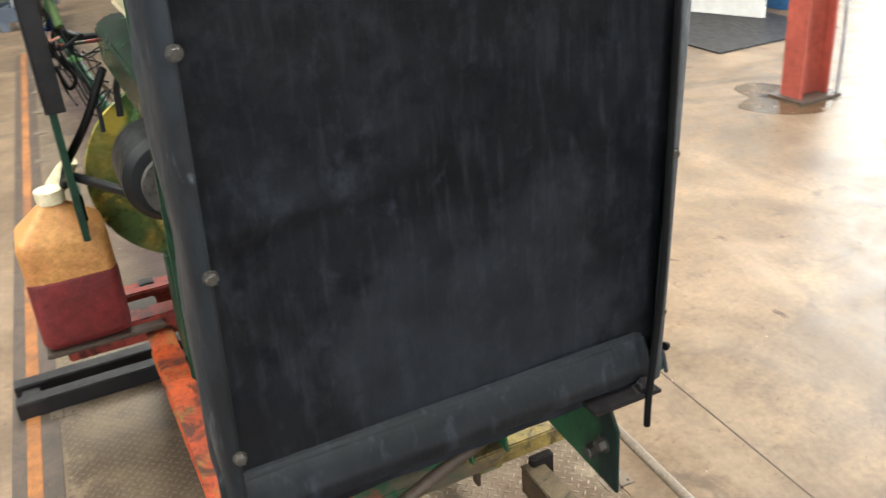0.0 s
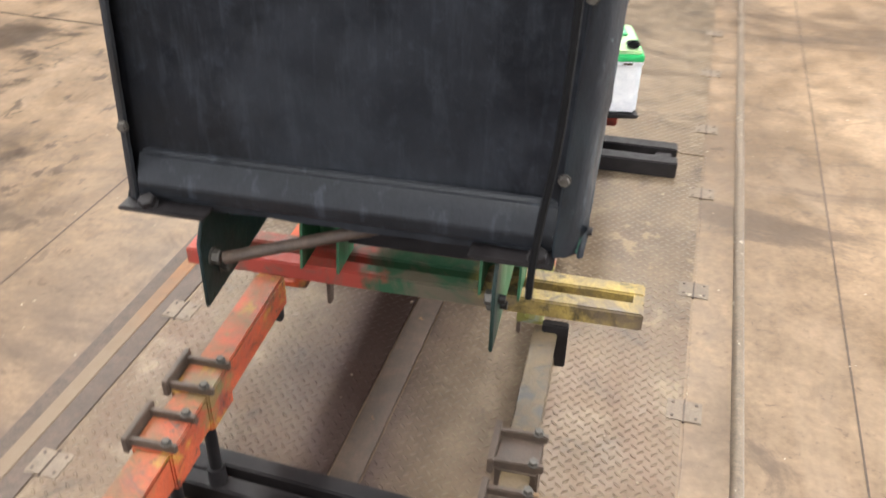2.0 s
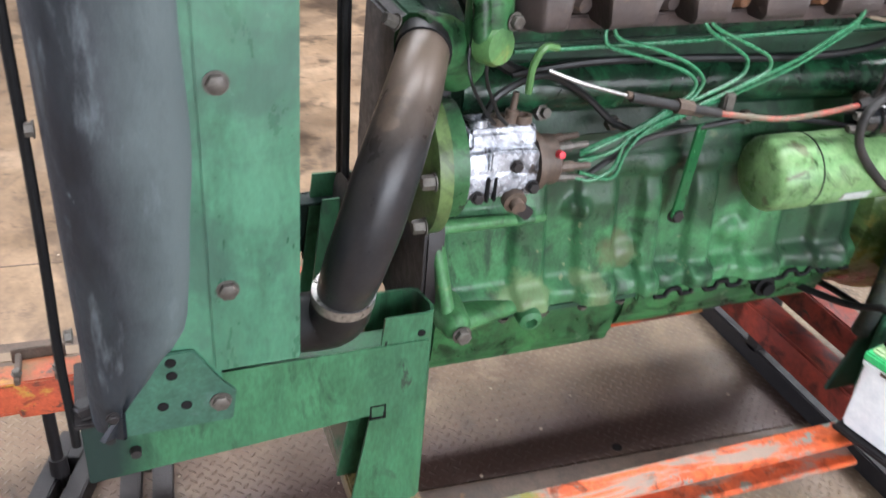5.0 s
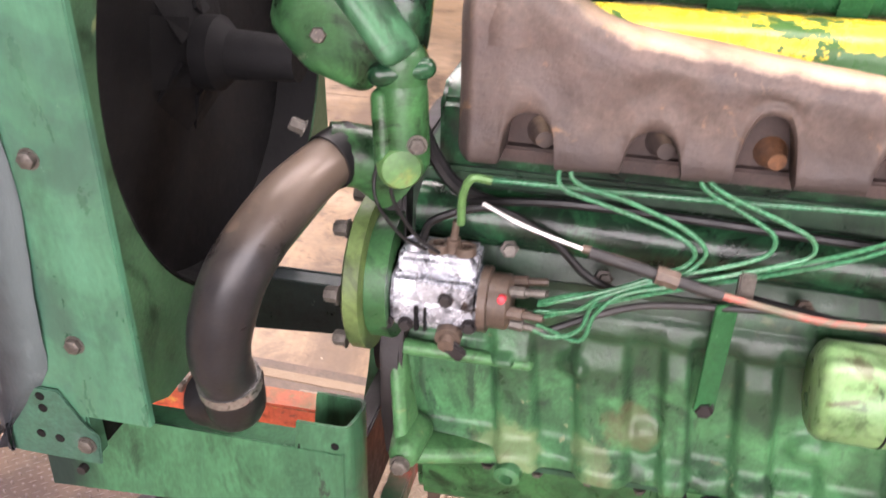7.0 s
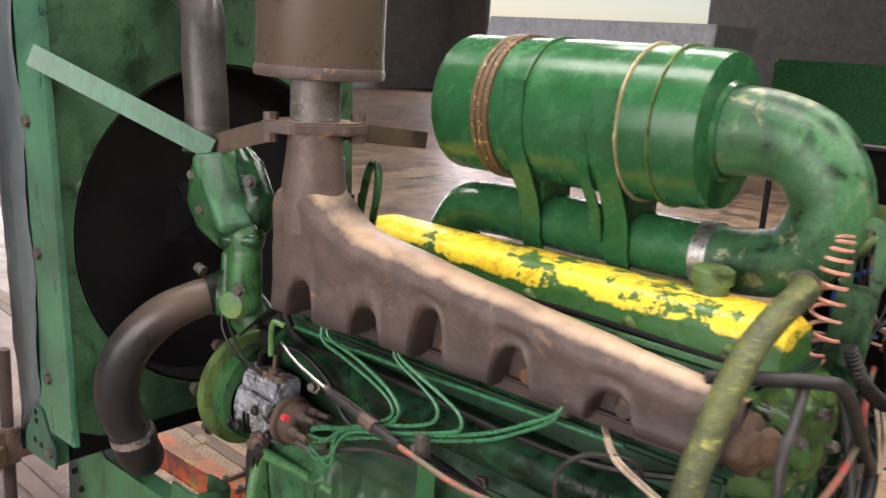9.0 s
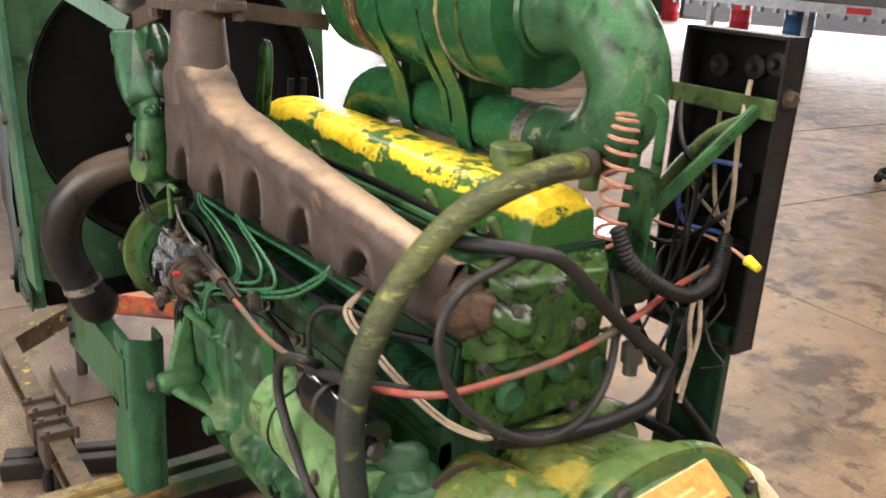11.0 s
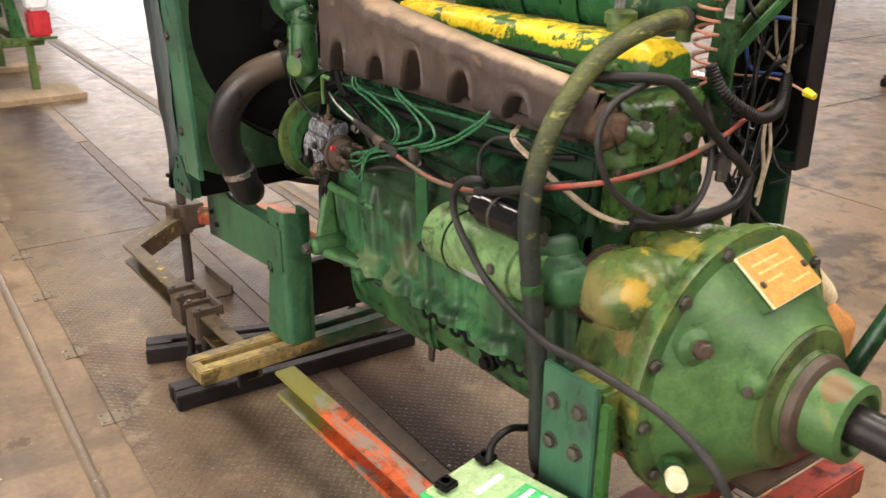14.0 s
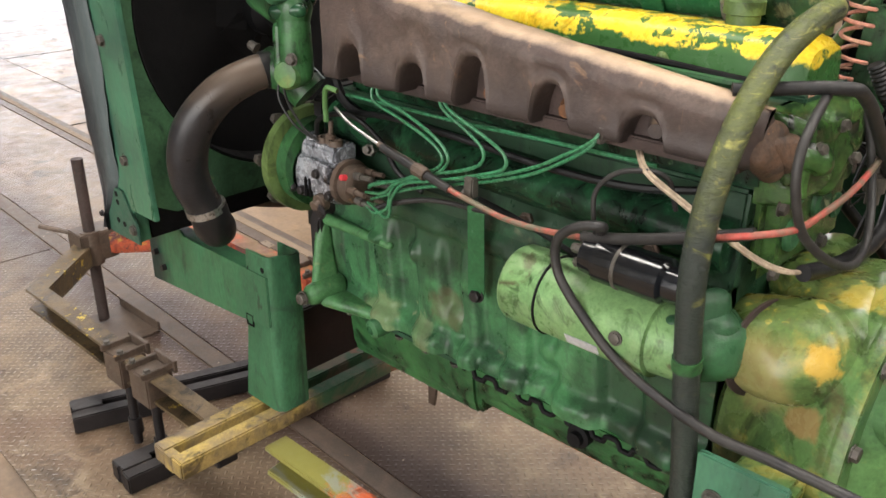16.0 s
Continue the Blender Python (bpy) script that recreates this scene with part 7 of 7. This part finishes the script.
part("rear_casting", cast([
    [(0.035, 1.56, 1.29, 0.03), (0.03, 1.57, 1.23, 0.032), (-0.03, 1.57, 1.29, 0.03), (-0.02, 1.575, 1.22, 0.034)],
    [(0.045, 1.585, 1.265, 0.022), (0.02, 1.6, 1.255, 0.026)],
    [(-0.05, 1.58, 1.285, 0.026), (-0.075, 1.59, 1.25, 0.028), (-0.06, 1.575, 1.2, 0.03)],
], None, 0.007), CASTOLIVE, engine, "glossy olive cast water outlet", angle=60)
for p in ((0.035, 1.606, 1.275), (-0.04, 1.606, 1.296), (-0.075, 1.618, 1.24)):
    part("cover_bolt", hexbolt(p, (0.3, 1, 0.3), 0.009, 0.009), BOLT, engine)
RUSTEND = stains(paint("flaking_orange_rust", (0.1, 0.058, 0.036), (0.05, 0.034, 0.026), (0.3, 0.15, 0.06), 0.6, 18, 0.55, bump=0.7), (0.02, 0.016, 0.014), 26.0, 0.54, 0.63, 0.8)
part("manifold_end", cast([
    [(0.1, 1.535, 1.298, 0.024), (0.115, 1.55, 1.265, 0.02), (0.085, 1.558, 1.25, 0.024), (0.08, 1.555, 1.3, 0.018)],
    [(0.09, 1.56, 1.285, 0.017), (0.066, 1.576, 1.282, 0.015), (0.07, 1.578, 1.255, 0.016)],
], None, 0.005), RUSTEND, mani, "lumpy rusty end of the manifold", angle=60)
part("rear_cover", box(-0.22, 0.07, 1.525, 1.57, 1.05, 1.2, 0.022), CASTOLIVE, engine, "greasy olive rear cover")
part("rear_cover", box(-0.16, -0.03, 1.54, 1.6, 1.2, 1.315, 0.03), DARKGLOSS, engine, "oily dark green rear cover")
for p, r in (((-0.1, 1.565, 1.15), 0.032), ((0.0, 1.565, 1.12), 0.028), ((-0.18, 1.56, 1.12), 0.024), ((0.02, 1.57, 1.2), 0.03)):
    part("core_plug", lathe([(0, r), (0.012, r * 0.95), (0.016, r * 0.7), (0.008, 0)], p, (0, 1, 0), 20), BLOCKGREEN, engine)
for p in ((-0.21, 1.568, 1.18), (0.05, 1.57, 1.07), (-0.05, 1.57, 1.185), (-0.13, 1.57, 1.07), (0.055, 1.57, 1.18)):
    part("cover_bolt", hexbolt(p, (0, 1, 0), 0.011, 0.01), BOLT, engine)
part("paint_tick", box(0.2605, 0.2615, 0.203, 0.208, 0.735, 0.77, 0), YELLOWCAP, frame_rails, "yellow paint mark")


def rear_cast():
    """The lumpy cast back of the head."""
    bm = bmesh.new()
    grid = []
    for j in range(31):
        z = 1.18 + 0.145 * j / 30
        row = []
        for i in range(51):
            x = -0.17 + 0.235 * i / 50
            edge = min(1, i / 5, (50 - i) / 5, j / 4, (30 - j) / 4)
            y = 1.55 + 0.05 * edge**0.5 + 0.022 * edge * noise.noise(Vector((x * 13, z * 13, 3.0))) + 0.003 * edge * noise.noise(Vector((x * 45, z * 45, 1.0)))
            row.append(bm.verts.new((x, y, z)))
        grid.append(row)
    for j in range(30):
        for i in range(50):
            bm.faces.new((grid[j][i], grid[j][i + 1], grid[j + 1][i + 1], grid[j + 1][i]))
    r = bmesh.ops.extrude_face_region(bm, geom=list(bm.faces))
    for g in r["geom"]:
        if isinstance(g, bmesh.types.BMVert):
            g.co.y = 1.53
    return bm


part("rear_cast", rear_cast(), CASTOLIVE, engine, "oily olive lumpy casting", angle=70)
part("oil_sender", lathe([(0, 0.012), (0.02, 0.012), (0.022, 0.018), (0.05, 0.018), (0.055, 0.008), (0.08, 0.006)], (-0.2, 1.62, 1.13), (0, 0, 1), 12), BOLT, engine)
part("drain_pipe", tube([(0.1, 1.8, 0.66), (0.13, 1.83, 0.685), (0.16, 1.86, 0.7)], 0.022, 12), GREEN, engine)
part("drain_cap", lathe([(0, 0.019), (0.045, 0.019), (0.047, 0)], (0.155, 1.855, 0.695), (0.7, 0.7, 0.3), 12), CREAM, engine, "cream plastic cap on the drain pipe")
line("plastic_bottle", "cream plastic bottle lying against the jug", "bottle", CREAM, [(-0.462, 1.668, 0.905), (-0.485, 1.682, 0.873), (-0.52, 1.7, 0.828), (-0.54, 1.711, 0.802)], [0.02, 0.028, 0.03, 0.024], 14)
hang = line("hanging_cable", "thin black cable hanging down the radiator corner", "cable", BLACK, [(0.32, -0.045, 0.735), (0.322, -0.045, 0.8), (0.331, -0.045, 0.9), (0.345, -0.04, 1.03), (0.352, -0.036, 1.2), (0.358, -0.034, 1.5), (0.36, -0.03, 1.85)], 0.0065, 8)

line("jug_hose", "black rubber hose from the jug to the engine", "hose", RUBBER, [(-0.5, 1.62, 0.85), (-0.48, 1.58, 0.885), (-0.43, 1.42, 0.91), (-0.35, 1.25, 0.91), (-0.29, 1.0, 0.93)], 0.014, 10)
line("overflow_hose", "straight black hose from the jug up to the panel", "hose", RUBBER, [(-0.5, 1.63, 0.85), (-0.475, 1.6, 0.92), (-0.4, 1.5, 1.06), (-0.33, 1.46, 1.2)], 0.012, 10)

# ---- more of the distance ----
stool = thing("rolling_stand", (-7.1, -1.2, 0), "black round rolling stand on the workshop floor", "rolling stand")
part("ring", tube([(-7.1 + 0.38 * math.cos(a * math.pi / 8), -1.2 + 0.38 * math.sin(a * math.pi / 8), 0.1) for a in range(17)], 0.02, 8, 3), BLACK, stool)
part("post", tube([(-7.1, -1.2, 0.08), (-7.1, -1.2, 0.5), (-7.1, -1.2, 1.0)], 0.03, 10), BLACK, stool)
for k in range(4):
    a = k * math.pi / 2 + 0.4
    part("spoke", bar((-7.1, -1.2, 0.1), (-7.1 + 0.38 * math.cos(a), -1.2 + 0.38 * math.sin(a), 0.1), 0.04, 0.03), BLACK, stool)
    part("caster", lathe([(-0.015, 0.0), (-0.015, 0.04), (0.015, 0.04), (0.015, 0)], (-7.1 + 0.38 * math.cos(a), -1.2 + 0.38 * math.sin(a), 0.04), (math.sin(a), math.cos(a), 0), 12), BLACK, stool)
dolly = thing("dolly", (-17.0, -10.3, 0), "low black dolly on casters", "dolly")
part("deck", bar((-17.0, -11.1, 0.22), (-17.0, -9.6, 0.22), 0.5, 0.06, 0.01), BLACK, dolly)
for dx, dy in ((-0.2, -0.7), (0.2, -0.7), (-0.2, 0.6), (0.2, 0.6)):
    part("caster", lathe([(-0.03, 0), (-0.03, 0.09), (0.03, 0.09), (0.03, 0)], (-17.0 + dx, -10.3 + dy, 0.09), (1, 0, 0), 12), BLACK, dolly)

header = thing("grain_hopper", (-20.5, -11, 0), "large grey galvanised farm machine standing on steel legs", "farm machine")
part("trough", prism([(-21.8, 2.6), (-19.3, 2.6), (-19.0, 1.3), (-19.6, 0.95), (-21.0, 1.0)], "y", -14.5, -7.6, 0.03), GREYMETAL, header)
part("lower_lip", box(-19.25, -18.9, -14.5, -7.4, 0.86, 1.1, 0.02), GREYMETAL, header, "bent grey lower lip")
for y in [-14.3 + 0.45 * k for k in range(16)]:
    part("lip_bolt", box(-19.0, -18.86, y - 0.06, y + 0.06, 0.76, 0.88, 0.01), GREYMETAL, header)
for y in (-14.0, -11.0, -8.0):
    part("leg", box(-20.2, -20.0, y - 0.08, y + 0.08, 0, 1.2, 0.01), GREYMETAL, header)
part("sign", box(-18.9, -18.88, -9.3, -8.7, 0.92, 1.06, 0.004), REDPLASTIC, header, "red sign with unreadable writing")
part("panel_box", box(-19.2, -18.8, -10.6, -10.0, 1.35, 2.0, 0.02), WHITEPAINT, header)
part("writing_bar", box(-19.24, -19.2, -11.6, -11.1, 1.5, 1.62, 0.004), WHITEPAINT, header)
tank = thing("green_tank", (-22, -4.5, 0), "dark green steel tank standing by the wall", "tank")
part("shell", box(-23.5, -21.0, -6.8, -2.0, 0.02, 1.9, 0.08), BRIGHTGREEN, tank)
part("skid", box(-23.3, -21.2, -6.6, -2.2, 0.0, 0.06, 0), BLACK, tank)

other = thing("engine", (0.0, -5.6, 0.4), "another green engine on its stand in bright daylight", "engine")
part("block", box(-0.28, 0.28, -6.6, -5.75, 0.62, 1.35, 0.05), BLOCKGREEN, other)
part("clutch_cone", lathe([(0, 0.3), (0.03, 0.3), (0.12, 0.22), (0.2, 0.12), (0.26, 0.1), (0.27, 0.05), (0.25, 0)], (0, -5.75, 0.92), (0, 1, 0), 32), HOUSING, other)
part("oil_pan", box(-0.2, 0.2, -6.5, -5.8, 0.5, 0.64, 0.03), BLACKSTEEL, other)
part("radiator", box(-0.4, 0.4, -7.1, -6.9, 0.6, 1.8, 0.01), GREEN, other)
for s in (-1, 1):
    part("mount_leg", prism([(s * 0.28, 0.85), (s * 0.36, 0.85), (s * 0.42, 0.5), (s * 0.3, 0.5)], "y", -5.75, -5.7, 0.004), GREEN, other)
stand2 = thing("engine_stand", (0.0, -5.6, 0), "green steel stand under the other engine", "engine stand")
part("cross_beam", box(-0.55, 0.55, -5.75, -5.65, 0.43, 0.5, 0.005), OLIVE, stand2)
for s in (-1, 1):
    part("leg", box(s * 0.43 - 0.03, s * 0.43 + 0.03, -5.73, -5.67, 0.02, 0.44, 0.004), OLIVE, stand2)
    part("side_rail", box(s * 0.4 - 0.035, s * 0.4 + 0.035, -7.2, -5.75, 0.43, 0.5, 0.005), OLIVE, stand2)
    part("leg", box(s * 0.43 - 0.03, s * 0.43 + 0.03, -7.1, -7.04, 0.02, 0.44, 0.004), OLIVE, stand2)
part("base_plank", box(-0.75, 0.9, -5.85, -5.3, 0.0, 0.05, 0.004), WOOD, stand2, "weathered wooden plank under the stand")
part("base_plank", box(-0.75, 0.9, -7.2, -6.9, 0.0, 0.05, 0.004), WOOD, stand2)
jug2 = thing("oil_jug", (-0.52, -5.7, 0.5), "red and white plastic jug on the other stand", "jug")
part("lower_half", box(-0.62, -0.45, -5.8, -5.62, 0.5, 0.72, 0.02), REDPLASTIC, jug2)
part("upper_half", box(-0.62, -0.45, -5.8, -5.62, 0.72, 0.88, 0.03), WHITEPLASTIC, jug2)
part("shelf", box(-0.65, -0.4, -5.82, -5.6, 0.48, 0.502, 0.003), OLIVE, jug2)
partition = bmesh.new()
for x0, x1, y0, y1, z0, z1 in ((2.6, 3.9, 6.05, 6.17, 0, 3.2), (3.9, 3.97, 5.5, 6.17, 0, 3.2), (4.86, 7.87, 5.5, 5.62, 0, 3.2), (3.97, 4.86, 5.5, 5.62, 2.08, 3.2)):
    box(x0, x1, y0, y1, z0, z1, 0, partition)
tagged(part("wall_office", partition, WHITEPAINT), "white partition wall of the office corner", "wall", kind="structure")
frame2 = thing("door_frame", (4.42, 5.5, 0), "white painted door frame of the office", "door frame")
for x0 in (3.975, 4.795):
    part("jamb", box(x0, x0 + 0.06, 5.44, 5.66, 0, 2.07, 0.004), WHITEPAINT, frame2)
part("lintel", box(3.975, 4.855, 5.44, 5.66, 2.012, 2.072, 0.004), WHITEPAINT, frame2)
mat2 = thing("carpet", (4.6, 6.8, 0), "dark red carpet in the office doorway", "carpet")
part("mat", box(3.98, 7.0, 5.7, 8.6, 0.0, 0.012, 0.002), JUGRED, mat2)
mat3 = thing("floor_mat", (4.6, 4.6, 0), "dark grey rubber mat on the concrete floor", "mat")
part("mat", box(4.1, 5.3, 3.88, 5.3, 0.0, 0.012, 0.002), BLACKSTEEL, mat3)


def blot(name, x, y, r, mat, seed, label):
    """A thin stain with an uneven outline, lying on the floor."""
    poly = []
    for k in range(36):
        a = 2 * math.pi * k / 36
        q = r * (0.8 + 0.5 * noise.noise(Vector((math.cos(a) * 1.3 + seed, math.sin(a) * 1.3, seed))))
        poly.append((x + q * 1.3 * math.cos(a), y + q * math.sin(a)))
    return tagged(part(name, prism(poly, "z", 0.0006, 0.0016, 0), mat), label, "oil stain", kind="structure")


OILWET = paint("wet_oil_stain", (0.055, 0.036, 0.02), (0.11, 0.07, 0.04), (0.2, 0.15, 0.1), 0.62, 3, 0.2, bump=0.03)
blot("oil_stain", 3.72, 2.86, 0.36, OILWET, 1.3, "wet brown oil stain round the column foot")

rack = thing("pipe_rack", (-1.4, 9.9, 0), "low blue-grey steel rack by the far wall", "rack")
part("front_beam", bar((-3.6, 10.9, 0.16), (-0.35, 9.3, 0.16), 0.1, 0.14, 0.01), GREYBLUE, rack)
part("back_beam", bar((-3.2, 11.7, 0.16), (0.05, 10.1, 0.16), 0.1, 0.14, 0.01), GREYBLUE, rack)
for k in range(4):
    fx, fy = -3.4 + 0.95 * k, 10.8 - 0.47 * k
    part("foot", box(fx - 0.05, fx + 0.05, fy - 0.05, fy + 0.05, 0.0, 0.1, 0.004), GREYBLUE, rack)
    part("cross_bar", bar((fx, fy, 0.2), (fx + 0.4, fy + 0.8, 0.2), 0.06, 0.06, 0.006), GREYBLUE, rack)
for k, (hx, hy, mat, word) in enumerate(((-1.35, 10.2, HOSECOIL, "pale green"), (-2.0, 10.5, HOSE, "black"), (-0.75, 9.95, HOSECOIL, "pale green"))):
    ring = []
    for q in range(61):
        a = 2 * math.pi * q / 12
        ring.append((hx + (0.3 + 0.02 * math.sin(q * 1.7)) * math.cos(a), hy + (0.26 + 0.03 * math.sin(q)) * math.sin(a), 0.26 + 0.035 * (q // 12) + 0.01 * math.sin(q * 2.1)))
    line("hose_coil", word + " hose coiled on the low rack", "hose", mat, ring, 0.02, 8, 3)
carton = thing("white_bucket", (-0.3, 9.4, 0), "white plastic bucket beside the low rack", "bucket")
part("shell", lathe([(0, 0.13), (0.02, 0.14), (0.34, 0.155), (0.36, 0.165), (0.37, 0.165), (0.37, 0)], (-0.28, 9.35, 0), (0, 0, 1), 24), WHITEPLASTIC, carton)
part("rim", lathe([(0, 0.165), (0.02, 0.17), (0.04, 0.165)], (-0.28, 9.35, 0.33), (0, 0, 1), 24), GREYMETAL, carton)
